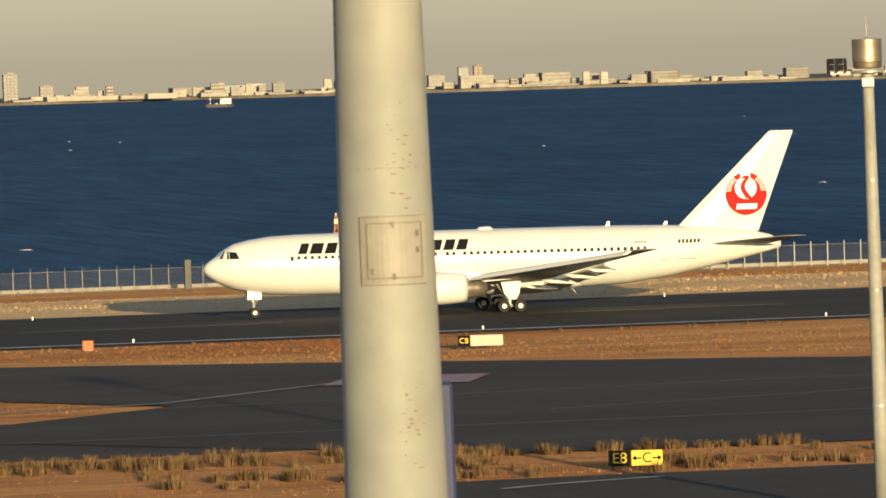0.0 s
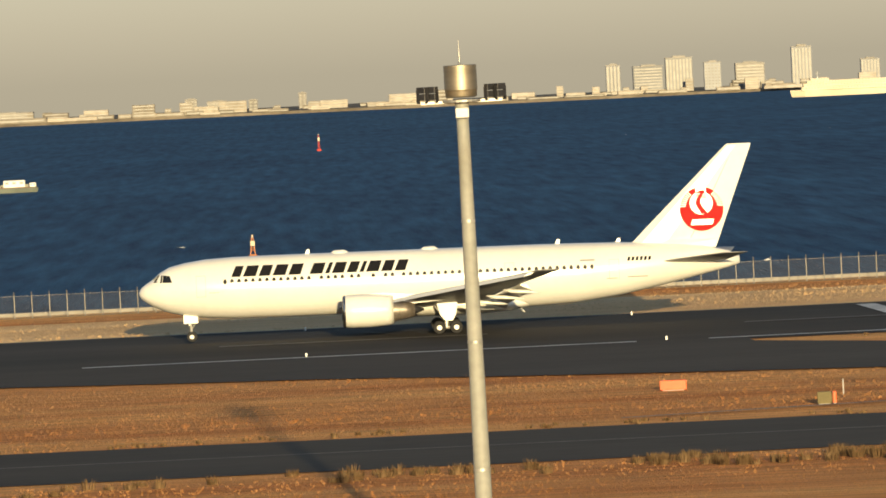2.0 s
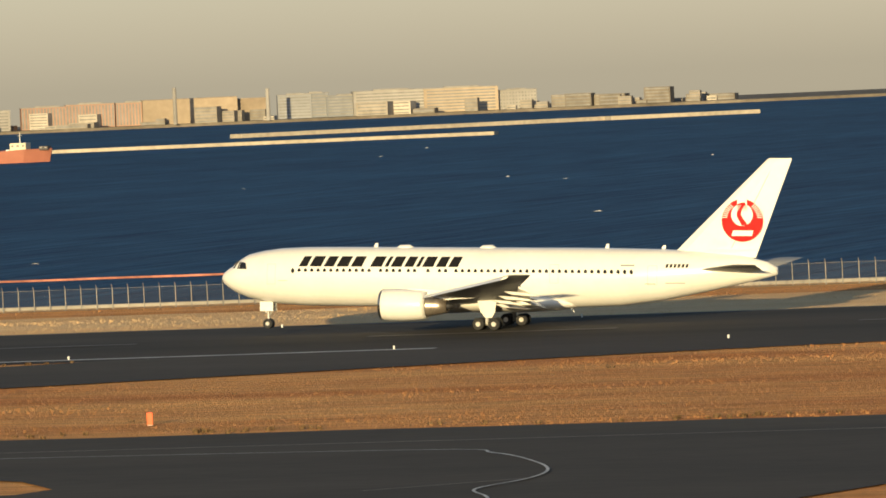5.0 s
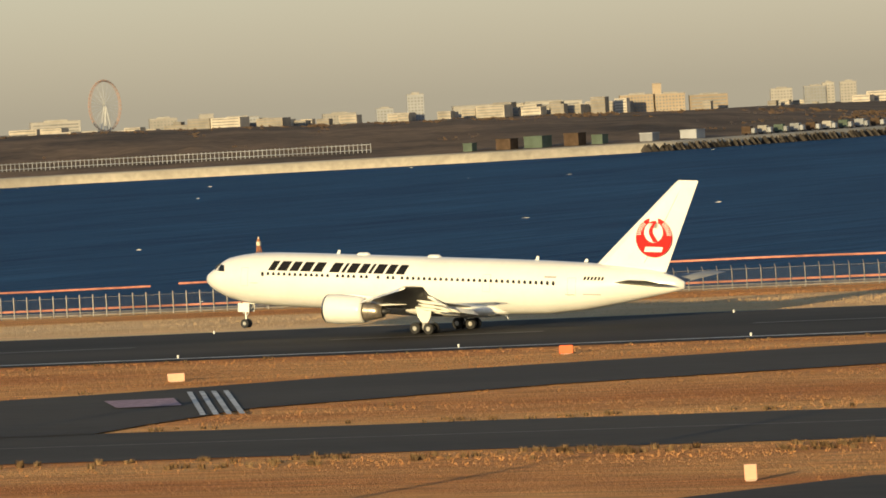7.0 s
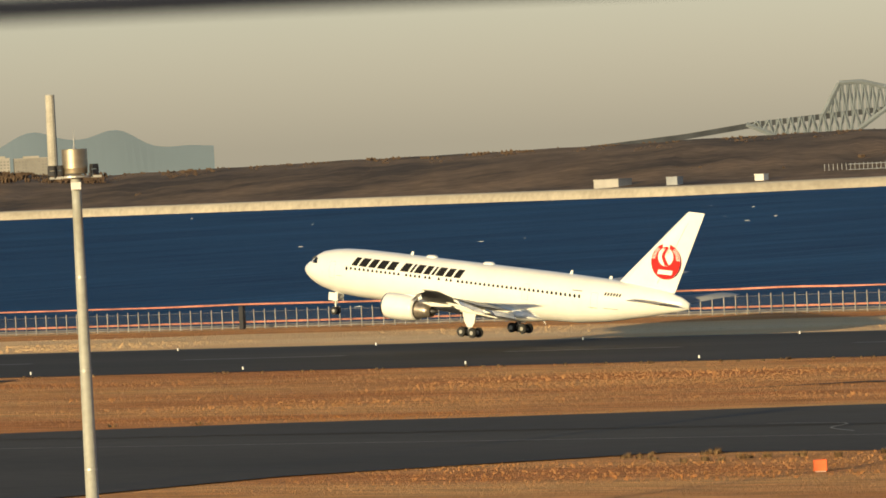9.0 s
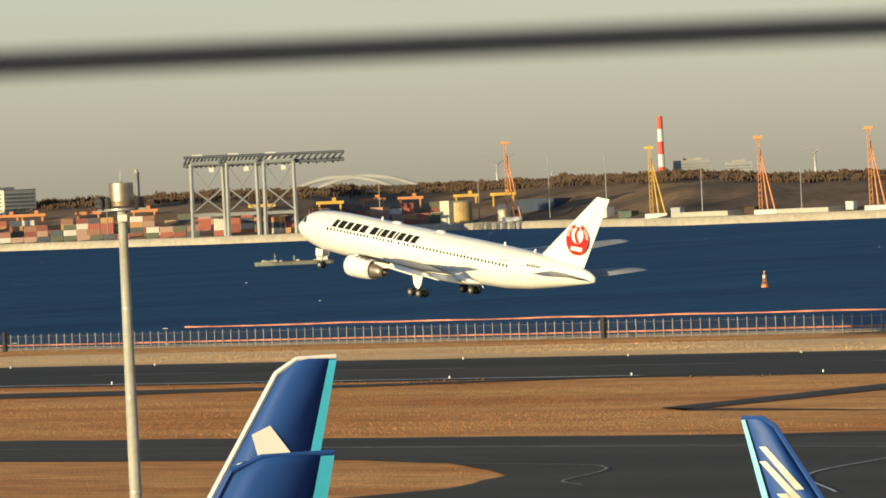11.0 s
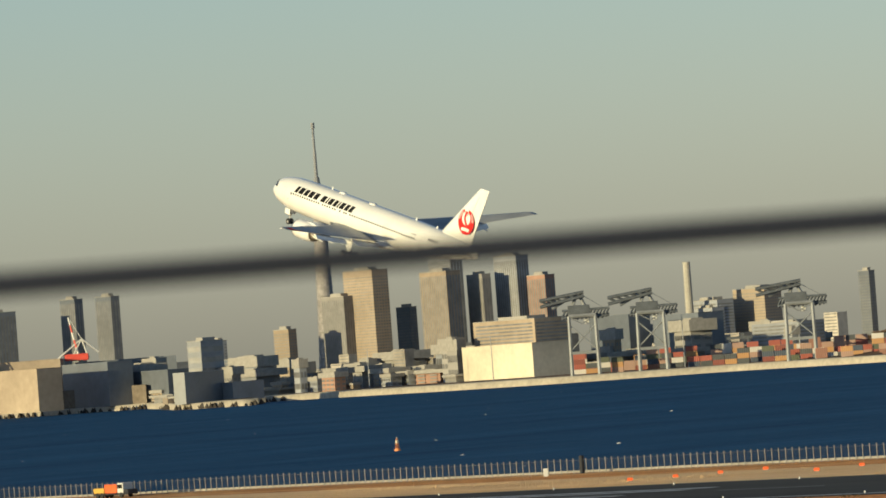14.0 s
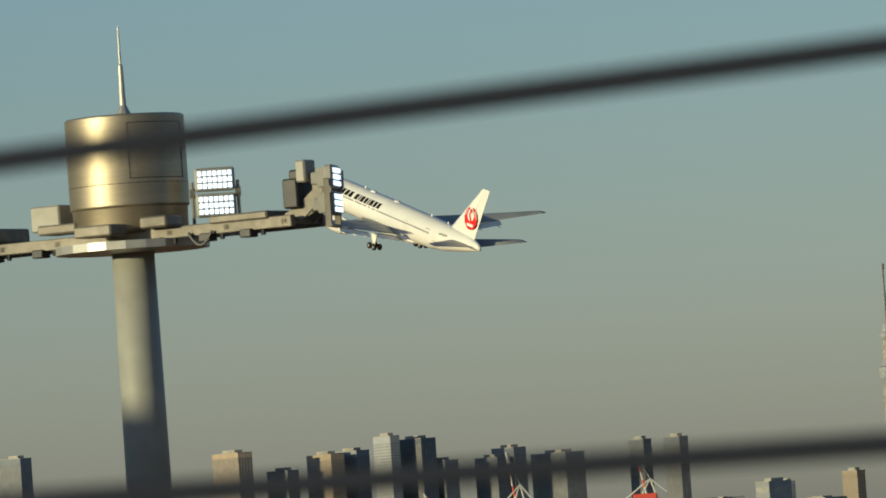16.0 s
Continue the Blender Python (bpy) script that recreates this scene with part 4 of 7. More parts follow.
def block_parts(a, b, h, style, facade, parent, cols=None, rows=None):
    """A body, a roof plant room and a grid of windows on the two faces that are seen."""
    bm = bmesh.new()
    box(bm, -a / 2, a / 2, -b / 2, b / 2, 0, h)
    part("wall", bm, facade, parent)
    bm = bmesh.new()
    box(bm, -a / 2 - 0.15, a / 2 + 0.15, -b / 2 - 0.15, b / 2 + 0.15, h, h + 0.35)
    if style != "plain":
        box(bm, -a * 0.22, a * 0.25, -b * 0.25, b * 0.3, h + 0.35, h + min(2.2, 0.35 + h * 0.05))
    part("roof", bm, ROOFM if style != "plain" else facade, parent)
    if style == "plain" and not cols:
        return
    rows = rows or max(2, int(h / 2.1))
    vs, fs = [], []
    for fx in (0, 1):
        span = a if fx == 0 else b
        n = cols if (cols and fx == 0) else max(2, int(span / 2.0))
        for i in range(n):
            u0, u1 = (i + 0.22) / n * span - span / 2, (i + 0.78) / n * span - span / 2
            for j in range(rows):
                if style == "ribs":
                    if j:
                        continue
                    z0, z1 = h * 0.04, h * 0.96
                else:
                    z0, z1 = h * (0.05 + 0.9 * (j + 0.3) / rows), h * (0.05 + 0.9 * (j + 0.78) / rows)
                if style == "bands":
                    if i:
                        continue
                    u0, u1 = -span * 0.46, span * 0.46
                k = len(vs)
                if fx == 0:
                    vs += [(u0, -b / 2 - 0.06, z0), (u1, -b / 2 - 0.06, z0), (u1, -b / 2 - 0.06, z1), (u0, -b / 2 - 0.06, z1)]
                else:
                    vs += [(a / 2 + 0.06, u0, z0), (a / 2 + 0.06, u1, z0), (a / 2 + 0.06, u1, z1), (a / 2 + 0.06, u0, z1)]
                fs.append((k, k + 1, k + 2, k + 3))
    tagged(obj("glazing", vs, fs, WINDOW, parent), kind="stuff")


def building(az, dist, w, top, style="grid", facade=None, base=1.5, label="", rz=0.0, name="building", cols=None, rows=None, group=""):
    """A block of visible width w whose roof reaches the height top."""
    sa, ca = abs(math.sin(radians(az - rz))), math.cos(radians(az - rz))
    a = w * 0.98 if sa < 0.2 else 0.66 * w / ca
    b = w * 0.6 if sa < 0.2 else min(0.36 * w / sa, w)
    p = polar(az, dist)
    e = thing(name, (p.x, p.y, base), rz, label, "building", group)
    block_parts(a, b, top - base, style, facade or PALE, e, cols, rows)
    return e


def skyline():
    lab = {"grid": "pale apartment tower with rows of windows across the bay", "ribs": "tall office tower with vertical window strips", "bands": "office block with horizontal window bands", "plain": "plain pale industrial hall on the far shore"}
    P, B, G, D, K = PALE, BEIGE, GREYF, DARKF, PINKF
    a1 = [(-6.08, 14.2, 24.4, "ribs", D), (-7.71, 9.7, 19.6, "grid", P), (-5.73, 4.5, 29.2, "grid", G), (-5.83, 3.7, 27.8, "grid", G), (-5.69, 9.7, 18.9, "grid", P), (-8.0, 9, 10.8, "grid", P), (-11.36, 6.7, 14.9, "ribs", G), (-11.48, 6, 15.7, "grid", B), (-11.14, 11.2, 10, "grid", P), (-9.87, 8.2, 8.4, "grid", P), (-9.52, 22.4, 7.6, "plain", G), (-9.2, 33.7, 6.9, "plain", P), (-4.61, 12.7, 17.2, "ribs", G), (-5.52, 9, 23.1, "grid", B)]
    a2 = [(-2.54, 9.7, 20.6, "ribs", G), (-2.82, 20.2, 19.0, "bands", G), (-3.07, 18, 23.7, "ribs", D), (-3.34, 11.2, 19.7, "grid", G), (-3.64, 19.5, 18.1, "bands", P), (-4.06, 13.5, 27.3, "ribs", G), (-4.88, 9, 32.7, "ribs", G), (0.87, 8.2, 11.2, "grid", P), (0.66, 13.5, 9.2, "grid", P), (0.37, 6, 9, "grid", P), (-0.03, 5.2, 12.1, "grid", P), (4.05, 5.2, 12.2, "grid", B), (2.41, 44.9, 7.8, "bands", P), (7.03, 26.9, 19.2, "bands", B)]
    a3 = [(6.78, 13.5, 29.9, "grid", B), (6.53, 17.2, 17.6, "bands", G), (3.0, 9.7, 8.5, "plain", G), (3.39, 37.4, 8.0, "plain", G), (9.37, 44.9, 18.8, "plain", D), (8.69, 26.2, 16.6, "plain", P), (8.48, 15, 17.2, "plain", B), (9.68, 5.2, 24.3, "grid", P)]
    for az, w, top, st, m in a1 + a2 + a3:
        building(az, 4700, w, top, st, m, 1.5, lab[st])
    b1 = [(20.25, 30.8, 17.1, "bands", P), (19.72, 26.9, 18.2, "ribs", K), (19.37, 25.8, 19.3, "ribs", K), (19.02, 18.6, 19.1, "ribs", K), (18.57, 50.1, 20.1, "plain", B), (18.11, 22.9, 18.4, "plain", B), (17.72, 17.9, 19.5, "bands", G), (17.55, 14.3, 20.0, "bands", D), (17.3, 21.5, 17.3, "bands", D), (16.95, 39.4, 19.7, "bands", P), (16.38, 39.4, 19.5, "bands", B), (15.93, 21.5, 16, "grid", P), (22.63, 12.9, 16.6, "grid", B), (22.3, 8.6, 16.5, "grid", P), (21.93, 10.7, 12.3, "grid", G)]
    b2 = [(25.44, 22.2, 18, "grid", B), (25.27, 5.7, 24.5, "plain", B), (25.17, 19.7, 17.6, "grid", B), (24.86, 25.1, 15.6, "bands", B), (24.27, 14.3, 16.7, "grid", P), (24.0, 14.3, 17.1, "grid", G), (23.89, 8, 18.8, "grid", P), (23.73, 10.7, 18.8, "grid", P), (22.98, 17.9, 15.7, "grid", B), (22.7, 23.6, 17, "grid", P), (27.22, 11, 26.4, "grid", G), (28.91, 9.5, 21.3, "plain", P), (28.48, 22, 16.1, "grid", P), (27.84, 22, 16.8, "grid", P), (27.47, 11, 18.4, "grid", G)]
    b3 = [(26.7, 36.6, 17.1, "plain", P), (26.2, 51.3, 16.6, "bands", P), (32.31, 12.4, 34.4, "ribs", K), (31.77, 8.1, 28.4, "ribs", K), (30.13, 32.9, 22, "bands", P), (30.81, 32.9, 22, "grid", G), (29.26, 18.3, 20, "grid", P), (28.67, 29.3, 18, "grid", G), (41.41, 11, 33.5, "ribs", P), (41.2, 14.6, 37.4, "ribs", G), (41.02, 11.7, 26.3, "grid", P), (40.78, 22, 25.6, "grid", P), (43.47, 25.6, 29.7, "bands", G), (43.1, 18.3, 27.3, "bands", G)]
    for az, w, top, st, m in b1 + b2 + b3:
        low = 0.86 if az < 21 else 1.0
        building(az, 4620, w * (1.25 if az < 21 else 1.0), top * low, st, m, 1.5, lab[st], rz=az + 3)
    c1 = [(50.07, 17.6, 59.4, "ribs", G), (50.54, 10.3, 51.2, "grid", D), (51.81, 29.3, 39.5, "bands", G), (51.43, 30.8, 45.1, "grid", B), (49.39, 25.6, 32.6, "grid", P), (50.03, 22, 24.5, "grid", P), (47.95, 3.7, 38.5, "ribs", D), (53.16, 17.6, 64.0, "ribs", K), (51.84, 22, 34.7, "bands", G), (49.17, 36.6, 28.6, "bands", P), (54.57, 28.6, 75.7, "grid", B), (54.8, 22, 60, "ribs", P), (54.26, 13.2, 50, "grid", D), (53.92, 22, 81.8, "ribs", G), (53.97, 26, 71.1, "ribs", B)]
    c2 = [(53.66, 15.4, 67.4, "ribs", P), (53.39, 22, 78, "ribs", G), (60.24, 25.6, 79.7, "ribs", B), (59.84, 20.5, 66.2, "grid", G), (59.49, 24.2, 75, "grid", B), (59.28, 23.4, 76.3, "ribs", G), (58.99, 16.8, 83.7, "grid", G), (58.76, 26.4, 80.8, "ribs", D), (58.58, 24.9, 65.7, "ribs", D), (58.15, 22, 65.5, "bands", D), (58.01, 22, 71.2, "grid", D), (57.62, 34.4, 65.9, "ribs", D), (56.95, 14.6, 71.2, "ribs", D), (56.66, 15.4, 70.8, "ribs", D), (55.25, 14.6, 41, "grid", B), (55.8, 12, 37, "grid", G), (61.98, 20.1, 85.5, "ribs", D), (62.6, 22, 70, "grid", G)]
    for k, (az, w, top, st, m) in enumerate(c1 + c2):
        building(az, 4600 + 9 * (k % 7), w, top, st, m, 2.5, lab[st].replace(" across the bay", " behind the port"), rz=(k * 7 % 13) - 6)
    # the shed at 58.3 has its shade put into a near-black cladding colour
    near = [(53.35, 51.2, 34.3, "bands", B, 3900), (53.40, 58, 21.0, "plain", CREAM, 3860), (57.35, 39.2, 27, "plain", B, 4100), (56.78, 40, 28, "plain", D, 4130), (55.55, 30, 24.1, "bands", D, 4100), (58.3, 60, 21, "plain", mat("shaded_shed_cladding", (0.06, 0.058, 0.056), 0.8, vary=0.25, scale=0.1), 4230), (52.55, 34, 33, "plain", D, 4050), (52.0, 40, 31, "plain", D, 4100), (56.3, 40, 21, "plain", D, 4120), (51.2, 40, 22, "bands", G, 4000)]
    for az, w, top, st, m, d in near:
        building(az, d, w, top, st, m, 2.5, "large windowless port warehouse beside the quay", name="warehouse")
    # the first hall's dark facade colour stands in for its shaded face
    for az, d, a, b, top, rz, m, text in ((55.97, 3765, 7, 42, 18.9, 26, D, "windowless quayside hall with shade put into its dark colour"), (55.90, 3900, 9, 22, 35.5, 22, G, "narrow grey lift block behind the dark hall"), (55.62, 3790, 7, 30, 12, 22, D, "low dark annex beside the quayside hall"), (57.33, 4190, 40, 26, 32, 52, B, "large tan hall on the quay"), (56.55, 4230, 60, 26, 29, 58, D, "long dark transit shed behind the quay")):
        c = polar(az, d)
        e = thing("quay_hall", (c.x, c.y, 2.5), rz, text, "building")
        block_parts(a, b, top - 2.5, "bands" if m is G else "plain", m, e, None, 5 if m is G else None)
    bm = bmesh.new()  # the high dock wall along the inner basin
    loft(bm, [[polar(a, ramp(a, SHORE) + k, z) for k, z in ((16, 0.0), (16, top), (24, top), (24, 0.0))] for a, top in ((61.5, 9.0), (60.2, 9.5), (59.3, 10.0), (59.0, 12.4), (58.2, 12.8), (57.4, 13.2), (56.8, 13.6), (56.4, 13.6))])
    tagged(part("dock_wall", bm, mat("dark_dock_concrete", (0.15, 0.125, 0.10), 0.9, vary=0.3, scale=0.05, fine=0.5, second=(0.22, 0.185, 0.145))), "high dark concrete dock wall along the basin", "wall", kind="structure")
    # the low filling between them: a few meshes shared by many
    rng = np.random.default_rng(21)
    masters = []
    for k in range(9):
        e = thing("low_building", (0, -2000 - 60 * k, 0), 0, "low pale building in the distant waterfront town", "building", "distant low buildings")
        block_parts(1, 1, 1, "grid", (P, P, B, P, K, B, G, P, B)[k], e, 3 + k % 4, 2 + k % 3)
        masters.append(e)
    first = set()

    def fill(n, a0, a1, d0, d1, h0, h1, w0, w1, base):
        for _ in range(n):
            az = a0 + (a1 - a0) * rng.random()
            d = max(d0 + (d1 - d0) * rng.random(), ramp(az, SHORE) + 60)
            k = int(rng.integers(0, 9))
            p = polar(az, d, base)
            w, h = w0 + (w1 - w0) * rng.random() ** 2, h0 + (h1 - h0) * rng.random() ** 2.2
            m = pose(p.x, p.y, p.z, 0, 0, rng.normal() * 8)
            e = masters[k]
            if k in first:
                e = copy_thing(e, m)
            else:
                e.matrix_world = m
                first.add(k)
            e.scale = (w, w * 0.6, h)

    fill(170, 50.8, 62, 3900, 4350, 5.0, 20.0, 7, 30, 2.5)
    fill(70, 52.5, 60, 3850, 4000, 3.0, 8.0, 6, 22, 2.5)
    # the far shore's small houses, too many and too small to tell apart
    walls, glass = ([], []), ([], [])

    def small(n, a0, a1, d0, d1, h0, h1, w0, w1, base):
        for _ in range(n):
            c = polar(a0 + (a1 - a0) * rng.random(), d0 + (d1 - d0) * rng.random())
            w, h = (w0 + (w1 - w0) * rng.random() ** 2) / 2, h0 + (h1 - h0) * rng.random() ** 2.2
            d = w * 0.6
            i = len(walls[0])
            walls[0].extend([(c.x + sx * w, c.y + sy * d, z) for z in (base, base + h) for sx, sy in ((-1, -1), (1, -1), (1, 1), (-1, 1))])
            walls[1].extend([tuple(i + q for q in f) for f in ((4, 5, 6, 7), (0, 1, 5, 4), (1, 2, 6, 5), (2, 3, 7, 6), (3, 0, 4, 7))])
            rows = max(1, int(h / 1.8))
            for k in range(rows):
                z0, z1 = base + h * (k + 0.35) / rows, base + h * (k + 0.7) / rows
                j = len(glass[0])
                glass[0].extend([(c.x - w * 0.9, c.y - d - 0.05, z0), (c.x + w * 0.9, c.y - d - 0.05, z0), (c.x + w * 0.9, c.y - d - 0.05, z1), (c.x - w * 0.9, c.y - d - 0.05, z1)])
                glass[1].append((j, j + 1, j + 2, j + 3))

    small(420, -16, 11.5, 4590, 4690, 2.0, 9.0, 4, 20, 1.2)
    small(90, -16, 11.5, 4575, 4600, 1.5, 3.5, 10, 40, 1.2)
    small(150, 14, 27, 4580, 4640, 2.5, 12.0, 6, 22, 1.2)
    small(70, 25.5, 31, 4560, 4620, 12, 17.0, 8, 26, 2.0)
    small(260, 50.8, 63, 4200, 4450, 5.0, 24.0, 6, 22, 2.5)
    town = mat("town_walls", (0.38, 0.335, 0.28), 0.9, vary=0.3, scale=0.02, fine=0.2, second=(0.50, 0.45, 0.38))
    nt = town.node_tree
    geo = nt.nodes.new("ShaderNodeNewGeometry")
    mr = nt.nodes.new("ShaderNodeMapRange")
    mr.inputs["To Min"].default_value, mr.inputs["To Max"].default_value = 0.45, 1.25
    hv = nt.nodes.new("ShaderNodeHueSaturation")
    link = nt.nodes["Principled BSDF"].inputs["Base Color"].links[0]
    nt.links.new(geo.outputs["Random Per Island"], mr.inputs["Value"])
    nt.links.new(mr.outputs[0], hv.inputs["Value"])
    nt.links.new(link.from_socket, hv.inputs["Color"])
    nt.links.new(hv.outputs[0], nt.nodes["Principled BSDF"].inputs["Base Color"])
    t = tagged(obj("distant_town", *walls, town), "low pale houses and sheds of the distant waterfront towns", "town", kind="stuff")
    tagged(obj("town_glazing", *glass, WINDOW, t), kind="stuff")


skyline()

# ---------------------------------------------------------------- tower, bridges, wheel, chimneys, masts
LATT = mat("white_lattice_steel", (0.62, 0.61, 0.58), 0.55, 0.2, vary=0.1, scale=0.1)
BLUEG = mat("blue_grey_crane_steel", (0.22, 0.26, 0.30), 0.5, 0.3, vary=0.15, scale=0.1)
BRIDGE = mat("bridge_steel", (0.15, 0.175, 0.20), 0.7, 0.0, vary=0.1, scale=0.1)
CRANED = mat("dark_crane_steel", (0.09, 0.10, 0.115), 0.6, 0.1, vary=0.2, scale=0.2)
CRANEG = mat("weathered_crane_grey", (0.23, 0.24, 0.25), 0.6, 0.1, vary=0.15, scale=0.1)
RUST = mat("orange_rig_steel", (0.62, 0.25, 0.09), 0.6, 0.1, vary=0.15, scale=0.1)
YELL = mat("yellow_rig_steel", (0.62, 0.38, 0.06), 0.6, 0.1, vary=0.15, scale=0.1)
REDW = mat("warning_red_paint", (0.60, 0.07, 0.045), 0.6, vary=0.1, scale=0.1)


TOWERM = mat("grey_tower_lattice", (0.27, 0.25, 0.24), 0.7, vary=0.2, scale=0.3, fine=1.5)


def broadcast_tower():
    p = polar(54.905, 4800)
    e = thing("broadcast_tower", (p.x, p.y, 2.0), 0, "very tall slender grey lattice broadcast tower with two decks", "tower")
    bm = bmesh.new()
    lathe(bm, [(0, 8.5), (20, 7.0), (45, 5.9), (75, 5.2), (100, 4.7)], "z", n=18)
    part("shaft", bm, TOWERM, e)
    for z in range(6, 100, 6):
        bm = bmesh.new()
        r = float(np.interp(z, (0, 20, 45, 75, 100), (8.6, 7.1, 6.0, 5.3, 4.8)))
        lathe(bm, [(z, r), (z + 0.6, r + 0.15), (z + 1.2, r)], "z", n=18)
        part("ring", bm, TOWERM, e)
    bm = bmesh.new()
    lathe(bm, [(98, 4.8), (101, 6.6), (106, 7.4), (108, 7.4), (109, 5.4), (111, 4.2)], "z", n=24)
    part("lower_deck", bm, GREYF, e, "round glazed observation deck")
    bm = bmesh.new()
    lathe(bm, [(110, 4.2), (128, 3.5)], "z", n=16)
    part("upper_shaft", bm, TOWERM, e)
    bm = bmesh.new()
    lathe(bm, [(126, 3.5), (128, 4.6), (131, 4.8), (132, 3.2), (137, 2.6)], "z", n=20)
    part("upper_deck", bm, GREYF, e, "smaller round upper deck")
    bm = bmesh.new()
    lathe(bm, [(136, 2.5), (141, 1.9), (141.2, 1.25), (158, 1.1), (158.2, 0.9), (174, 0.8), (174.2, 1.3), (178, 1.3)], "z", n=12)
    part("mast", bm, GREYF, e, "slim antenna mast")


def truss_bridge():
    D0 = 3900
    e = thing("truss_bridge", polar(33.6, D0), 0, "long grey steel truss bridge with two peaked trusses", "bridge")
    o = polar(33.6, D0)

    def S(az, el):
        return sky_point(az, el, D0) - o

    back = Vector((-math.sin(radians(33.6)), math.cos(radians(33.6)), 0)) * 14
    deck = [(36.6, -0.12), (35.5, -0.034), (34.9, 0.04), (34.34, 0.078), (33.98, 0.105), (33.5, 0.119), (33.2, 0.108), (32.7, 0.058), (32.3, -0.01), (32.0, -0.085), (31.5, -0.2)]
    bm = bmesh.new()
    rings = []
    for az, el in deck:
        p = S(az, el)
        rings.append([p, p + back, p + back + Vector((0, 0, -3.0)), p + Vector((0, 0, -3.0))])
    loft(bm, rings)
    part("deck", bm, mat("bridge_deck_paint", (0.05, 0.055, 0.065), 0.95, vary=0.2, scale=0.1), e, "dark bridge deck")
    D = lambda az: ramp(az, sorted(deck))
    for a0, a1, top, low in (((34.38), 33.6, [(34.38, 0.07), (34.24, 0.318), (34.06, 0.321), (33.61, 0.20), (33.58, 0.12)], [(35.0, 0.02), (34.75, -0.095), (34.13, -0.085), (33.86, 0.10)]), (33.4, 32.68, [(33.42, 0.12), (33.36, 0.155), (32.92, 0.29), (32.82, 0.298), (32.66, 0.055)], [(33.12, 0.10), (32.9, -0.09), (32.35, -0.095), (32.15, -0.05)])):
        for k, off in enumerate((Vector((0, 0, 0)), back)):
            for name, pts in (("top_chord", top), ("bottom_chord", low)):
                bm = bmesh.new()
                for p, q in zip(pts, pts[1:]):
                    tube(bm, S(*p) + off, S(*q) + off, 1.5, n=6)
                part(name, bm, BRIDGE, e)
                bm = bmesh.new()
                lo, hi = pts[-1][0], pts[0][0]
                n = 26
                tb = sorted(pts)
                for i in range(n):
                    u, v = lo + (hi - lo) * i / n, lo + (hi - lo) * (i + 1) / n
                    if i % 2:
                        u, v = v, u
                    tube(bm, S(u, D(u)) + off, S(v, ramp(v, tb)) + off, 0.85, n=4, caps=False)
                    w = lo + (hi - lo) * (i + 0.5) / n
                    tube(bm, S(w, D(w)) + off, S(w, ramp(w, tb)) + off, 0.6, n=4, caps=False)
                tagged(part("truss_web", bm, BRIDGE, e), kind="stuff")
    for az in (34.13, 34.75, 32.9, 32.35):
        bm = bmesh.new()
        p = S(az, -0.09)
        box(bm, p.x - 2, p.x + 2, p.y - 2, p.y + 14, -2 - o.z, p.z)
        part("pier", bm, QUAY, e)


def arch_bridge():
    D0 = 3900
    o = polar(46.2, D0)
    e = thing("arch_bridge", o, 0, "white steel arch bridge beyond the container yard", "bridge")
    for a0, a1, el0, el1, d in ((47.02, 45.57, -0.22, 0.075, 0), (46.84, 45.36, -0.22, 0.075, 16)):
        bm = bmesh.new()
        pts = []
        for i in range(25):
            u = i / 24
            az = a0 + (a1 - a0) * u
            pts.append(sky_point(az, el0 + (el1 - el0) * (1 - (2 * u - 1) ** 2), D0 + d) - o)
        side = Vector((0, 0.8, 0))
        loft(bm, [[p - side + Vector((0, 0, 0.85)), p + side + Vector((0, 0, 0.85)), p + side - Vector((0, 0, 0.85)), p - side - Vector((0, 0, 0.85))] for p in pts])
        part("arch", bm, mat("dull_white_arch_paint", (0.34, 0.34, 0.335), 0.6, vary=0.1, scale=0.1), e, "dull white arch rib")
    bm = bmesh.new()
    p, q = sky_point(47.3, -0.2, D0) - o, sky_point(44.9, -0.2, D0) - o
    tube(bm, p, q, 1.2, n=6)
    part("deck", bm, LATT, e)
    for az in (46.9, 46.4, 45.8, 45.2):
        bm = bmesh.new()
        p = sky_point(az, -0.2, D0) - o
        box(bm, p.x - 1, p.x + 1, p.y - 1, p.y + 1, 0, p.z)
        part("pier", bm, QUAY, e)


def observation_wheel():
    c = sky_point(29.72, 0.09, 4650)
    e = thing("observation_wheel", (c.x, c.y, 2), 30 + 52, "large pale observation wheel on the horizon", "ferris wheel")
    R, hub = 16.3, c.z - 2
    for dy in (-0.8, 0.8):
        bm = bmesh.new()
        pts = [Vector((R * math.cos(2 * math.pi * i / 40), dy, hub + R * math.sin(2 * math.pi * i / 40))) for i in range(41)]
        for p, q in zip(pts, pts[1:]):
            tube(bm, p, q, 0.22, n=4, caps=False)
        part("rim", bm, PINKF, e)
    bm = bmesh.new()
    for i in range(32):
        a = 2 * math.pi * i / 32
        tube(bm, (0, 0, hub), (R * math.cos(a), 0.8 * (-1) ** i, hub + R * math.sin(a)), 0.05, n=3, caps=False)
    part("spokes", bm, LATT, e)
    bm = bmesh.new()
    for x in (-6, 6):
        for y in (-2, 2):
            tube(bm, (x, y, 0), (0, y * 0.4, hub), 0.35, 0.25, n=5)
    part("stand", bm, LATT, e)
    for i in range(40):
        a = 2 * math.pi * i / 40
        bm = bmesh.new()
        box(bm, -0.45, 0.45, -0.4, 0.4, -0.5, 0.5, 0.12)
        o = part("gondola", bm, PINKF, e) if i == 0 else new("gondola", g)
        g = o.data
        if i:
            bm.free()
            o.parent = e
        o.location = ((R + 0.6) * math.cos(a), 0, hub + (R + 0.6) * math.sin(a))


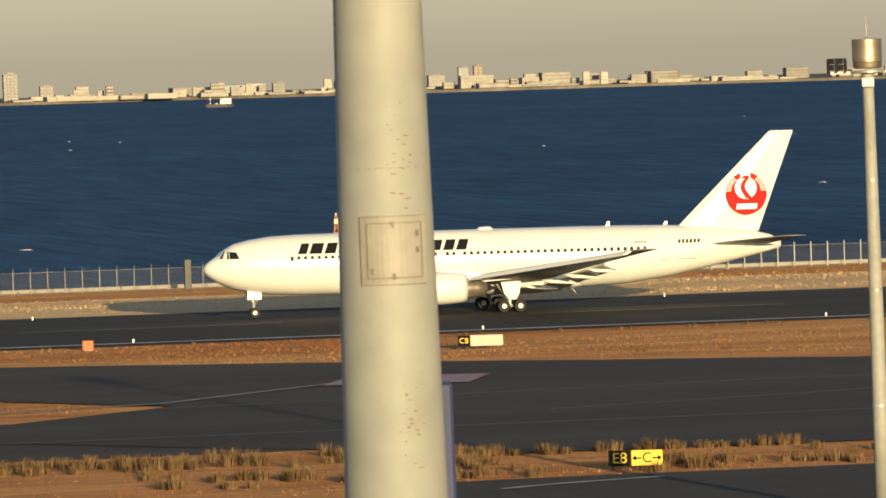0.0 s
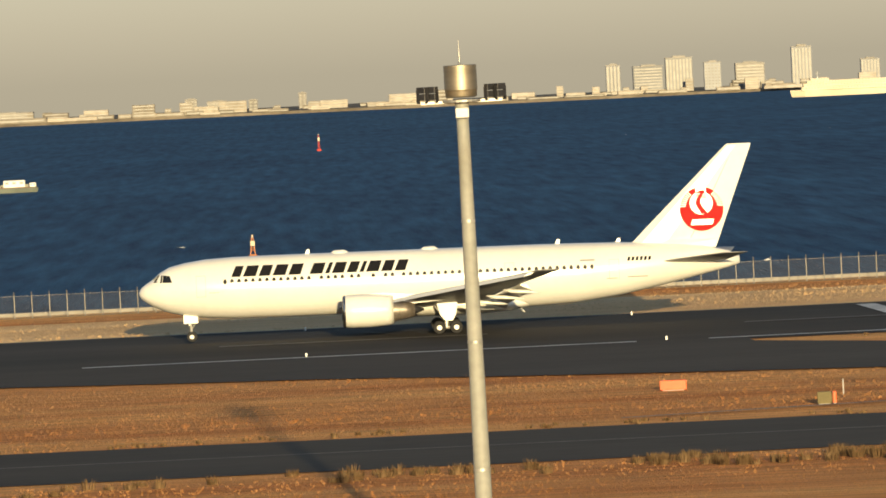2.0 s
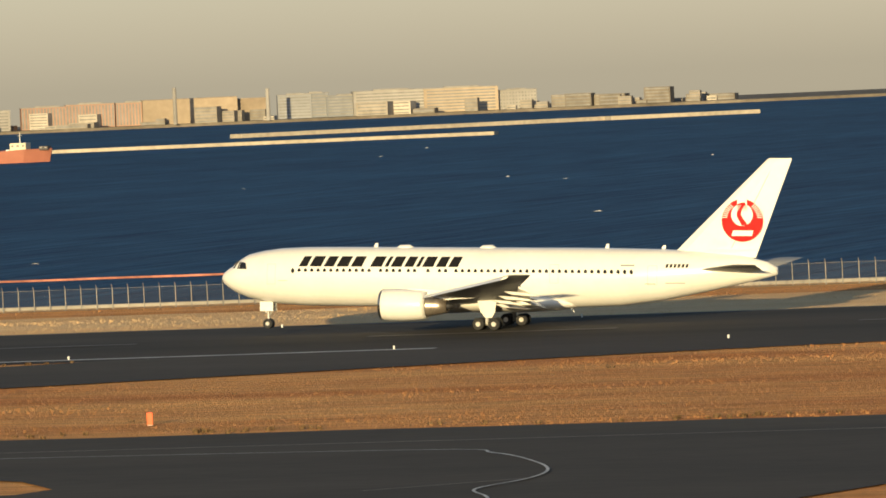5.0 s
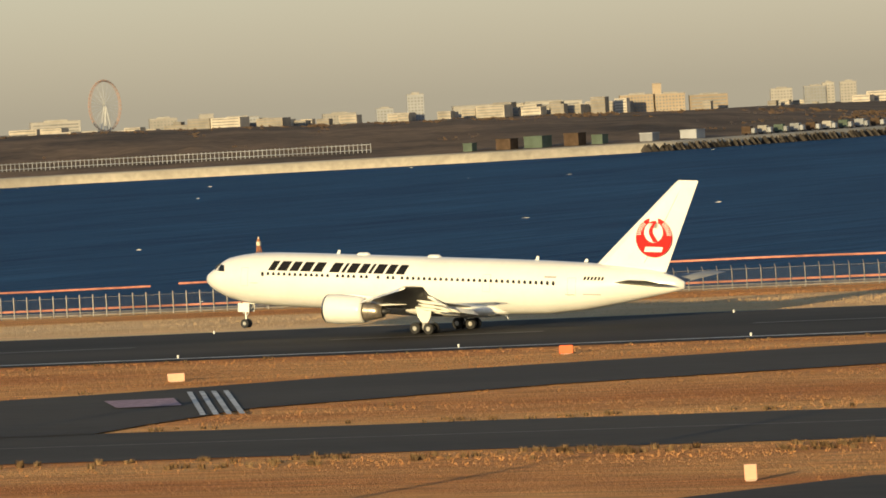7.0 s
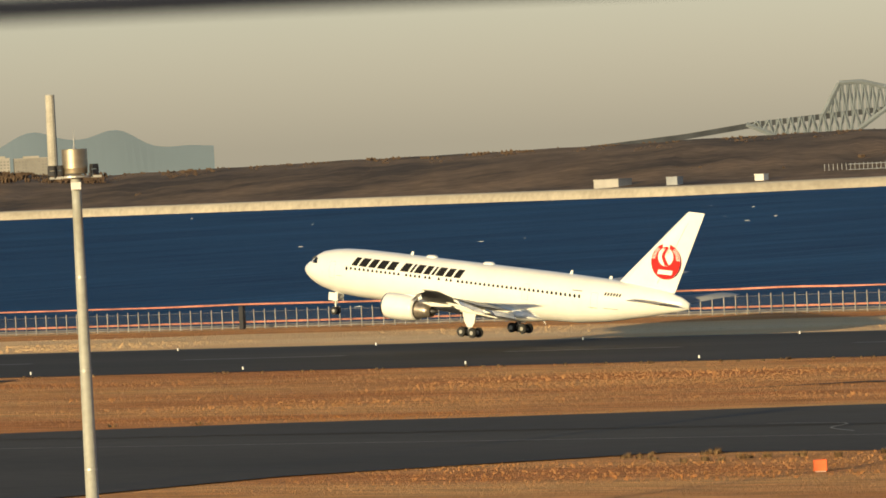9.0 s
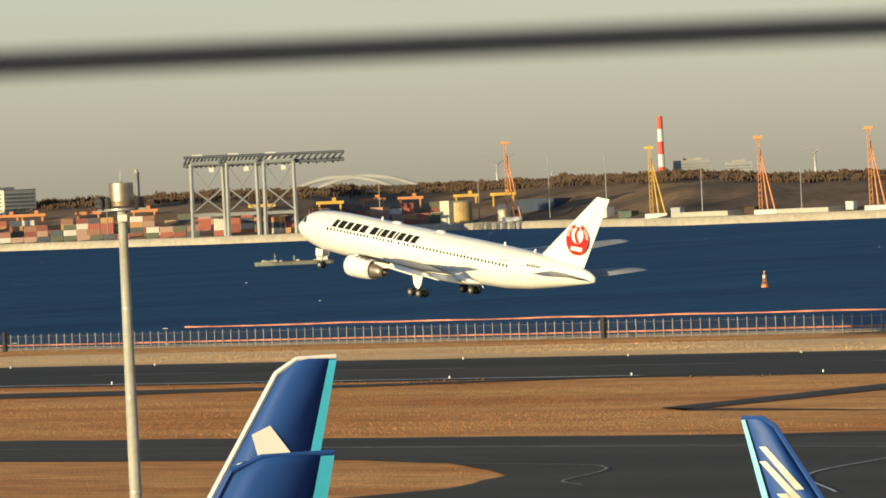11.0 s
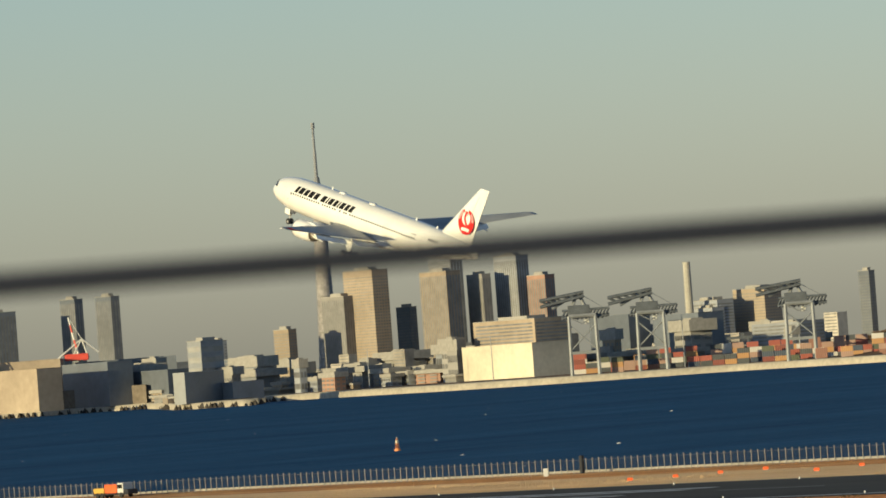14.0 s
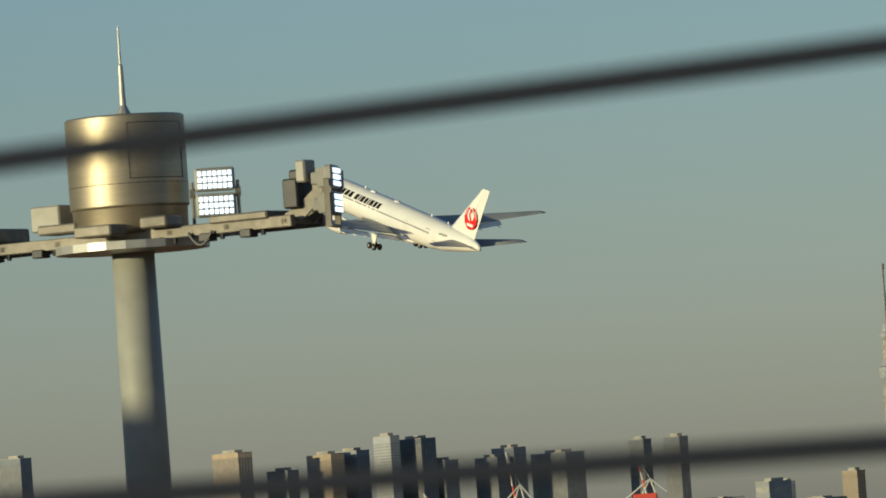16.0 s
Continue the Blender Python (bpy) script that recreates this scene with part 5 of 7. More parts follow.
def slim(name, az, dist, el, r0, r1, m, label, base=2.0, bands=0, category="chimney"):
    p = sky_point(az, el, dist)
    e = thing(name, (p.x, p.y, base), 0, label, category)
    H = p.z - base
    n = bands or 1
    for i in range(n):
        bm = bmesh.new()
        u, v = i / n, (i + 1) / n
        tube(bm, (0, 0, H * u), (0, 0, H * v), r0 + (r1 - r0) * u, r0 + (r1 - r0) * v, n=12)
        part("shaft_section", bm, m if (i + bands) % 2 == 0 or not bands else REDW, e)
    return e


def rig(az, el, dist, m, label):
    p = sky_point(az, el, dist)
    e = thing("piling_rig", (p.x, p.y, 2.6), az, label, "construction rig")
    H = p.z - 2.6
    bm = bmesh.new()
    for dx in (-0.9, 0.9):
        for dy in (-0.9, 0.9):
            tube(bm, (dx * 0.8, dy * 0.8, 0), (dx * 0.55, dy * 0.55, H), 0.16, n=4)
    for i in range(14):
        z0, z1 = H * i / 14, H * (i + 1) / 14
        tube(bm, (-0.7, -0.7, z0), (0.7, -0.7, z1), 0.10, n=4)
        tube(bm, (0.7, 0.7, z0), (-0.7, 0.7, z1), 0.10, n=4)
    part("leader_mast", bm, m, e)
    for dx in (2.6, 5.2):
        bm = bmesh.new()
        tube(bm, (dx * 1.25, 0, 0), (0.6, 0, H * 0.86), 0.42, 0.25, n=6)
        part("back_stay", bm, m, e)
    bm = bmesh.new()
    box(bm, -2, 2, -1.5, 1.5, H - 0.5, H + 0.8, 0.1)
    part("head_block", bm, m, e)
    bm = bmesh.new()
    box(bm, -3, 7, -3, 3, 0, 2.4, 0.3)
    part("machine_body", bm, LATT, e)


def turbine(az, hub_el, dist, blade):
    p = sky_point(az, hub_el, dist)
    e = thing("wind_turbine", (p.x, p.y, 2.5), az, "white three-bladed wind turbine on the hill", "wind turbine")
    H = p.z - 2.5
    bm = bmesh.new()
    tube(bm, (0, 0, 0), (0, 0, H), 0.9, 0.55, n=10)
    part("mast", bm, LATT, e)
    bm = bmesh.new()
    box(bm, -0.7, 0.7, -1.6, 1.8, H - 0.6, H + 0.8, 0.2)
    part("nacelle", bm, LATT, e)
    for k in range(3):
        a = radians(30 + 120 * k)
        bm = bmesh.new()
        d = Vector((math.cos(a), 0, math.sin(a)))
        tube(bm, Vector((0, -1.8, H)), Vector((0, -1.8, H)) + d * blade, 0.5, 0.1, n=5)
        part("blade", bm, GREYF, e)


def gantry(az, dist, el, w, boom_len, m, label, raised=False, rz=0.0):
    """A ship-to-shore crane: four legs, portal beams, a boom."""
    p = sky_point(az, el, dist)
    e = thing("quay_crane", (p.x, p.y, 2.6), az + rz, label, "gantry crane")
    H = p.z - 2.6
    zb = H * (0.92 if not raised else 0.72)
    for x in (-w / 2, w / 2):
        for y in (-5, 5):
            bm = bmesh.new()
            tube(bm, (x, y, 0), (x * 0.96, y, zb), 1.15, 0.95, n=6)
            part("leg", bm, m, e)
        bm = bmesh.new()
        tube(bm, (x, -5, H * 0.30), (x, 5, H * 0.30), 0.5, n=5)
        tube(bm, (x, -5, H * 0.30), (x, 5, zb), 0.6, n=5)
        part("side_brace", bm, m, e)
    bm = bmesh.new()
    for y in (-5, 5):
        tube(bm, (-w / 2, y, zb), (w / 2, y, zb), 1.0, n=6)
        tube(bm, (-w / 2, y, zb), (0, y, H * 0.62), 0.3, n=5)
        tube(bm, (w / 2, y, zb), (0, y, H * 0.62), 0.3, n=5)
    part("portal_beam", bm, m, e)
    bm = bmesh.new()
    for y in (-3, 3):
        for z in (zb - 0.6, zb + 3.0):
            tube(bm, (-w / 2 - 3, y, z), (boom_len, y, z), 0.65, n=5)
        nb = 14
        for i in range(nb):
            x0, x1 = -w / 2 - 3 + (boom_len + w / 2 + 3) * i / nb, -w / 2 - 3 + (boom_len + w / 2 + 3) * (i + 1) / nb
            tube(bm, (x0, y, zb), (x1, y, zb + 3.0), 0.5, n=4)
            tube(bm, (x0, y, zb - 1.6), (x0, y, zb), 0.45, n=4)
    box(bm, -w / 2 - 3, boom_len, -2.4, 2.4, zb - 0.2, zb + 0.5)
    part("boom", bm, CRANED, e, "dark latticed boom")
    bm = bmesh.new()  # festoon and trolley gear hung under the boom
    for i in range(10):
        x = -w / 2 - 2 + (boom_len + w / 2) * i / 10
        box(bm, x, x + 0.9, -2.0, 2.0, zb - 2.0, zb - 0.2)
    tagged(part("festoon", bm, CRANED, e), kind="stuff")
    for k, (u, v) in enumerate(((0.30, 0.62), (0.62, 0.30))):
        bm = bmesh.new()
        tube(bm, (-w / 2, -5, H * u), (w / 2, -5, H * v), 0.4, n=5)
        part("cross_brace", bm, m, e)
    bm = bmesh.new()
    box(bm, -w / 2, w / 2, -5.7, -4.5, H * 0.26, H * 0.26 + 1.5)
    part("sill_beam", bm, m, e)
    bm = bmesh.new()
    box(bm, -w / 2 + 1, -w / 2 + 6, -2.6, 2.6, zb + 0.5, zb + 4.2, 0.2)
    part("machine_house", bm, LATT, e)
    bm = bmesh.new()
    box(bm, 1, 3.4, -1.2, 1.2, zb - 4.2, zb - 1.8, 0.15)
    part("cabin", bm, LATT, e)
    if raised:
        bm = bmesh.new()
        tube(bm, (-w / 2, 0, zb), (-w * 0.1, 0, H), 0.9, n=5)
        tube(bm, (w * 0.3, 0, zb), (-w * 0.1, 0, H), 0.9, n=5)
        tube(bm, (-w * 0.1, 0, H), (boom_len * 0.9, 0, zb + 2.4), 0.15, n=4)
        tube(bm, (-w * 0.1, 0, H), (-w / 2 - 8, 0, zb + 4.5), 0.9, n=5)
        part("apex_frame", bm, CRANEG, e)
        for y in (-3, 3):  # the seaward boom, folded half up
            bm = bmesh.new()
            for z in (0, 3.2):
                tube(bm, (-w / 2 - 14, y, H * 0.93 - z), (w * 0.12, y, H - z * 0.6), 0.9, n=5)
            for i in range(6):
                u, v = i / 6, (i + 1) / 6
                p0, p1 = Vector((-w / 2 - 14, y, H * 0.93)), Vector((w * 0.12, y, H))
                tube(bm, p0.lerp(p1, u), p0.lerp(p1, v) - Vector((0, 0, 2.4)), 0.6, n=4)
            part("folded_boom", bm, CRANED, e, "dark folded boom")
        bm = bmesh.new()
        box(bm, -w / 2, w * 0.3, -3.4, 3.4, zb + 0.6, zb + 5.4, 0.3)
        part("machinery_deck", bm, CRANED, e, "dark machinery house")


def jib_crane(az, top_el, base_el, dist, label, red=True):
    p, q = sky_point(az, top_el, dist), sky_point(az, base_el, dist)
    e = thing("jib_crane", (p.x, p.y, 2.6), az, label, "crane")
    H, B = p.z - 2.6, max(4.0, q.z - 2.6)
    foot, tip = Vector((2.0, 0, B)), Vector((-2.5, 0, H))
    for k in range(5):
        bm = bmesh.new()
        u, v = k / 5, (k + 1) / 5
        for y in (-0.8, 0.8):
            off = Vector((0, y, 0))
            tube(bm, foot.lerp(tip, u) + off, foot.lerp(tip, v) + off, 0.75 - 0.25 * u, 0.75 - 0.25 * v, n=6)
        tube(bm, foot.lerp(tip, u) + Vector((0, -0.8, 0)), foot.lerp(tip, v) + Vector((0, 0.8, 0)), 0.25, n=4)
        part("jib_section", bm, REDW if k % 2 and red else LATT, e)
    head = Vector((4.5, 0, B + (H - B) * 0.42))
    for a, b, r, name in ((foot + Vector((6, 0, -2)), head, 0.6, "back_leg"), (foot + Vector((-3.5, 0, -1)), head, 0.5, "front_leg"), (head, tip, 0.22, "tie"), (head, Vector((14, 0, B + 1)), 0.6, "counter_arm"), (Vector((-11, 0, B - 2)), head, 0.55, "luffing_arm")):
        for y in (-1.6, 1.6):
            bm = bmesh.new()
            tube(bm, a + Vector((0, y, 0)), b + Vector((0, y * 0.5, 0)), r, r * 0.75, n=5)
            part(name, bm, LATT, e)
    for x, y in ((-6, -4), (7, -4), (-6, 4), (7, 4)):
        bm = bmesh.new()
        tube(bm, (x, y, 0), (x * 0.5, y * 0.6, B - 2), 0.8, 0.6, n=5)
        part("leg", bm, JIBG, e)
    bm = bmesh.new()
    box(bm, -6, 8, -3, 3, B - 3.2, B + 0.8, 0.4)
    part("machine_house", bm, JIBG if not red else REDW, e)
    bm = bmesh.new()
    box(bm, -11.5, -7.5, -2, 2, B - 4.4, B - 1.2, 0.4)
    part("counterweight", bm, JIBG, e)


JIBG = mat("green_grey_crane_paint", (0.20, 0.23, 0.20), 0.6, vary=0.2, scale=0.3)
broadcast_tower()
truss_bridge()
arch_bridge()
observation_wheel()
slim("chimney", 43.713, 4600, 0.447, 2.4, 1.8, LATT, "tall red and white banded power station chimney", 2.0, 7)
slim("chimney", 40.6, 4600, 0.53, 3.4, 3.0, CONC, "tall pale square-looking incinerator chimney")
slim("chimney", 51.98, 4600, 0.525, 2.9, 2.4, CONC, "tall pale concrete chimney behind the port")
slim("mast_pole", 33.42, 4300, 0.35, 0.9, 0.5, LATT, "tall white mast behind the bridge", category="mast")
slim("chimney", 18.68, 4560, 0.02, 1.4, 1.2, PALE, "pale factory chimney on the far shore", 1.4)
slim("chimney", 17.93, 4560, -0.02, 1.4, 1.2, PALE, "pale factory chimney on the far shore", 1.4)
slim("chimney", 7.86, 4600, -0.06, 1.6, 1.5, PALE, "white chimney among low waterfront buildings", 1.2)
slim("chimney", -5.21, 4600, -0.07, 1.3, 1.1, PALE, "white chimney among low waterfront buildings", 1.2)
for az, el, m in ((44.97, 0.287, RUST), (43.81, 0.195, YELL), (42.93, 0.239, RUST), (42.04, 0.275, RUST)):
    rig(az, el, ramp(az, SHORE) + 34, m, "tall yellow piling rig on the shore" if m is YELL else "tall orange piling rig on the shore")
turbine(42.475, 0.106, 3900, 9)
turbine(45.04, 0.12, 3900, 12)
turbine(44.6, 0.03, 4300, 6)
gantry(47.38, 3262, 0.285, 15, 14, CRANEG, "grey steel quay crane over container stacks")
gantry(47.10, 3250, 0.283, 14, 16, CRANEG, "grey steel quay crane over container stacks")
gantry(46.80, 3240, 0.280, 14, 30, CRANEG, "grey steel quay crane over container stacks")
gantry(49.65, 3440, 0.290, 15, 34, CRANEG, "grey quay crane with a long dark boom")
gantry(52.85, 3622, 0.345, 14, 14, CRANEG, "blue-grey quay crane with a raised apex frame", True)
gantry(52.30, 3615, 0.330, 14, 14, CRANEG, "blue-grey quay crane with a raised apex frame", True)
gantry(51.10, 3540, 0.310, 14, 14, CRANEG, "blue-grey quay crane with a raised apex frame", True)
jib_crane(58.0, 0.561, 0.10, 4160, "red and white luffing jib crane at the dock")
jib_crane(56.95, 0.448, 0.14, 4190, "red and white luffing jib crane at the dock")
jib_crane(58.68, 0.27, 0.06, 4160, "white luffing jib crane at the dock", False)

p = polar(57.81, 4165)
e = thing("dock_portal", (p.x, p.y, 2.6), 57.8, "red and white travelling dock portal", "gantry crane")
for x in (-9, -3, 3, 9):
    bm = bmesh.new()
    tube(bm, (x, -2, 0), (x * 0.95, -2, 22), 0.6, n=6)
    part("leg", bm, LATT if abs(x) > 5 else REDW, e)
for z in (15.0, 22.0, 26.0):
    bm = bmesh.new()
    box(bm, -11, 11, -2.8, -1.2, z, z + 1.6, 0.1)
    part("beam", bm, REDW, e)
bm = bmesh.new()
box(bm, -3.5, 2, -3, 1, 27.6, 31.5, 0.2)
part("cabin", bm, LATT, e)

# far mountain, with the blue of distance haze put into its colour
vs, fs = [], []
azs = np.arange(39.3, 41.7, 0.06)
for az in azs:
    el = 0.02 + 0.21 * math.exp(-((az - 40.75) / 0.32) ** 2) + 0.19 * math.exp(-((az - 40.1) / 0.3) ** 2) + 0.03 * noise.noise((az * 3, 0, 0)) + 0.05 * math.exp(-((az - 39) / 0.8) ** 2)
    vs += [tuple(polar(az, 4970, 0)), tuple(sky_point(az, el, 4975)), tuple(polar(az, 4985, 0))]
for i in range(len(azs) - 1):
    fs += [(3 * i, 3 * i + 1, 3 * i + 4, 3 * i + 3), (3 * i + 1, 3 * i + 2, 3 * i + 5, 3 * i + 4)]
tagged(obj("backdrop", vs, fs, mat("haze_blue_mountain", (0.13, 0.17, 0.215), 1.0, vary=0.05, scale=0.01)), "twin-peaked mountain far inland, tinted blue to stand for haze", "mountain", kind="structure")


# ---------------------------------------------------------------- container yard
def containers():
    m = bpy.data.materials.new("container_paint")
    m.use_nodes = True
    nt = m.node_tree
    oi = nt.nodes.new("ShaderNodeObjectInfo")
    rp = nt.nodes.new("ShaderNodeValToRGB")
    rp.color_ramp.interpolation = "CONSTANT"
    cols = ((0.20, 0.06, 0.045), (0.24, 0.12, 0.085), (0.07, 0.075, 0.08), (0.52, 0.49, 0.45), (0.30, 0.085, 0.06), (0.055, 0.07, 0.10), (0.40, 0.22, 0.09), (0.09, 0.10, 0.065), (0.34, 0.22, 0.17))
    el = rp.color_ramp.elements
    el[0].position, el[0].color = 0, (*cols[0], 1)
    el[1].position, el[1].color = 1 / 9, (*cols[1], 1)
    for k in range(2, 9):
        x = el.new(k / 9)
        x.color = (*cols[k], 1)
    nt.links.new(oi.outputs["Random"], rp.inputs["Fac"])
    nt.links.new(rp.outputs[0], nt.nodes["Principled BSDF"].inputs["Base Color"])
    nt.nodes["Principled BSDF"].inputs["Roughness"].default_value = 0.7
    bm = bmesh.new()
    rim = [(-3.0 + 0.5 * i, -1.2 - (0.08 if i % 2 else 0.0)) for i in range(13)]
    rim += [(-x, 1.2) for x in (-3.0, 3.0)]
    loft(bm, [[(x, y, z) for x, y in rim] for z in (0, 2.6)])
    first = tagged(part("shipping_container", bm, m), "painted steel shipping container stacked in the port yard", "container", "stacked shipping containers")
    me = first.data
    rng = np.random.default_rng(8)
    k = 0
    rest_v, rest_f = [], []
    for row in range(5):
        az = 45.55
        while az < 52.9:
            d = ramp(az, SHORE) + 46 + row * 24
            n = int(rng.integers(0, 5)) if row else int(rng.integers(0, 4))
            p = polar(az, d)
            for j in range(n):
                if k >= 300:
                    i = len(rest_v)
                    R = pose(p.x, p.y, 3.05 + 2.62 * j, 0, 0, az)
                    rest_v += [R @ Vector((sx * 3.0, sy * 1.2, z)) for z in (0, 2.6) for sx, sy in ((-1, -1), (1, -1), (1, 1), (-1, 1))]
                    rest_f += [tuple(i + q for q in f) for f in ((4, 5, 6, 7), (0, 1, 5, 4), (1, 2, 6, 5), (2, 3, 7, 6), (3, 0, 4, 7))]
                    continue
                if k == 0:
                    o = first
                else:
                    o = new("shipping_container", me)
                    tagged(o, first["label"], "container", "stacked shipping containers")
                o.matrix_world = pose(p.x, p.y, 3.05 + 2.62 * j, 0, 0, az + rng.normal() * 1.5)
                k += 1
            az += 6.3 / d * 57.3 * (1 if rng.random() > 0.1 else 2.2)
    m2 = m.copy()
    g2 = m2.node_tree.nodes.new("ShaderNodeNewGeometry")
    m2.node_tree.links.new(g2.outputs["Random Per Island"], [n for n in m2.node_tree.nodes if n.type == "VALTORGB"][0].inputs["Fac"])
    tagged(obj("container_stacks", rest_v, rest_f, m2), "rows of stacked painted shipping containers deep in the port yard", "containers", kind="stuff")
    # yard stackers
    for az, mm in ((45.3, YELL), (45.75, RUST), (46.05, RUST), (47.9, RUST), (48.35, RUST), (48.8, RUST), (45.0, YELL), (49.0, RUST), (46.4, YELL), (46.95, YELL), (50.2, CRANED), (51.6, CRANED)):
        d = ramp(az, SHORE) + 175
        p = polar(az, d)
        e = thing("yard_crane", (p.x, p.y, 3.0), az, "orange rubber-tyred yard crane among containers", "yard crane", "yard cranes")
        for x in (-5, 5):
            for y in (-3, 3):
                bm = bmesh.new()
                tube(bm, (x, y, 0), (x, y, 13), 0.5, n=5)
                part("leg", bm, mm, e)
        for y in (-3, 3):
            bm = bmesh.new()
            box(bm, -6.5, 6.5, y - 0.5, y + 0.5, 12.2, 13.6)
            part("beam", bm, mm, e)
        bm = bmesh.new()
        box(bm, 1, 3, -2, 2, 13.6, 15.2, 0.1)
        part("trolley", bm, mm, e)


containers()


# halls and a storage tank on the works shore
def works():
    building(49.13, 3700, 46, 29, "bands", CREAM, 2.6, "long cream warehouse behind the container yard", name="warehouse")
    building(44.67, 3455, 29, 12.6, "plain", BLUEH, 2.6, "long dark blue works hall on the far quay", name="works_hall")
    building(45.46, 3420, 6.5, 13.7, "plain", CREAM, 2.6, "small white works building on the far quay", name="works_hall")
    building(45.0, 3420, 6, 11, "plain", CREAM, 2.6, "small white works building on the far quay", name="works_hall")
    building(46.0, 3460, 9, 12, "plain", PINKF, 2.6, "small reddish works building on the far quay", name="works_hall")
    p = polar(45.36, 3450)
    e = thing("storage_tank", (p.x, p.y, 2.6), 0, "tan cylindrical storage tank on the far quay", "tank")
    bm = bmesh.new()
    lathe(bm, [(0, 6.3), (10.2, 6.3), (11.0, 4.0), (11.3, 0.1)], "z", n=24)
    part("shell", bm, mat("tan_tank_paint", (0.50, 0.34, 0.14), 0.6, vary=0.15, scale=0.2), e)
    bm = bmesh.new()
    lathe(bm, [(10.2, 6.32), (10.3, 6.5), (10.5, 6.5), (10.6, 6.1)], "z", n=24)
    part("rim", bm, GREYF, e)


BLUEH = mat("dark_blue_cladding", (0.035, 0.05, 0.09), 0.6, vary=0.2, scale=0.1)
works()


# fence on the breakwater slope
SHEDG = mat("dull_green_shed", (0.07, 0.10, 0.075), 0.8, vary=0.2, scale=0.3)


def slope_fence():
    vs, fs = [], []
    for az in np.arange(27.6, 34.4, 0.035):
        c = polar(az, ramp(az, SHORE) + 88, 2.5)
        i = len(vs)
        for z in (2.5, 8.0):
            vs += [(c.x - 0.12, c.y, z), (c.x + 0.12, c.y, z), (c.x, c.y + 0.15, z)]
        fs += [(i, i + 1, i + 4, i + 3), (i + 1, i + 2, i + 5, i + 4), (i + 2, i, i + 3, i + 5)]
    f = tagged(obj("slope_fence_posts", vs, fs, GREYF), "long row of pale fence posts on the reclaimed shore", "fence", kind="stuff")
    bm = bmesh.new()
    azs = np.arange(27.6, 34.4, 0.2)
    for z in (7.6, 5.6):
        for a, b in zip(azs, azs[1:]):
            tube(bm, polar(a, ramp(a, SHORE) + 88, z), polar(b, ramp(b, SHORE) + 88, z), 0.12, n=4, caps=False)
    part("slope_rail", bm, GREYF, f)
    rng = np.random.default_rng(14)
    for az, w, h, mm in ((25.0, 9, 3.2, GREYF), (25.35, 7, 3, GREYF), (25.75, 6, 3.4, SHEDG), (25.95, 8, 4.5, BRUSH), (26.25, 10, 4.2, SHEDG), (26.5, 8, 3.8, BRUSH), (26.8, 5, 3, SHEDG), (36.1, 14, 3, PALE), (35.6, 6, 3, GREYF), (34.9, 5, 2.5, LATT), (42.5, 40, 1.5, CONC), (43.3, 36, 1.7, CONC), (42.2, 5, 3.6, LATT), (43.0, 7, 3.0, BRUSH), (43.6, 6, 4, GREYF), (44.0, 9, 3, SHEDG), (41.8, 12, 2.6, BRUSH), (41.5, 9, 4, LATT), (44.2, 10, 5, LATT)):
        d = ramp(az, SHORE) + 50
        building(az, d, w, h + 3, "plain", mm, 2.6, "small works hut on the far quay", name="works_hut")
    for k in range(16):  # lorries on the quay road
        az = 22.6 + 0.13 * k
        d = ramp(az, SHORE) + 42
        p = polar(az, d)
        e = thing("lorry", (p.x, p.y, 2.9), 0, "small dull box lorry parked on the far quay", "lorry", "lorries on the quay")
        bm = bmesh.new()
        box(bm, -2.4, 1.4, -1.2, 1.2, 0.7, 3.4, 0.1)
        part("cargo_box", bm, (GREYF, SHEDG, PALE, BRUSH)[k % 4], e)
        bm = bmesh.new()
        box(bm, 1.5, 3.0, -1.1, 1.1, 0.6, 2.6, 0.2)
        part("cab", bm, GREYF, e)
        bm = bmesh.new()
        for x in (-1.6, 2.2):
            tube(bm, (x, -1.2, 0.45), (x, 1.2, 0.45), 0.45, n=8)
        part("wheels", bm, RUBBER, e)


slope_fence()
for az, el in ((44.63, 0.16), (44.17, 0.15), (45.2, 0.02), (43.4, 0.0), (42.6, -0.02), (46.0, 0.02), (48.2, 0.05), (49.4, 0.08), (52.05, 0.1), (53.6, 0.05), (54.6, 0.02)):
    slim("lamp_mast", az, ramp(az, SHORE) + 60, el, 0.28, 0.16, GREYF, "tall slim grey lighting mast on the far quay", 2.6, category="mast")


def service_truck(x, y):
    e = thing("service_truck", (x, y, 0), 4, "orange and white airfield service truck parked by the fence", "truck")
    for name, x0, x1, z0, z1, m in (("chassis", -5.5, 5.0, 0.55, 0.9, DARKM), ("equipment_box", -5.4, -2.2, 0.9, 1.9, YELL), ("body", -2.0, 1.6, 0.9, 2.5, ORANGE), ("cab", 1.8, 3.6, 0.8, 2.7, LATT), ("bumper", 3.6, 5.0, 0.6, 1.5, DARKM)):
        bm = bmesh.new()
        box(bm, x0, x1, -1.2, 1.2, z0, z1, 0.12)
        part(name, bm, m, e)
    bm = bmesh.new()
    box(bm, 2.0, 3.4, -1.23, -1.19, 1.7, 2.4)
    part("cab_window", bm, GLASSD, e)
    for wx in (-4.2, -2.9, 2.9):
        for wy in (-1.05, 1.05):
            bm = bmesh.new()
            tube(bm, (wx, wy - 0.16, 0.5), (wx, wy + 0.16, 0.5), 0.5, n=14)
            part("wheel", bm, RUBBER, e)


service_truck(-1090, 716)

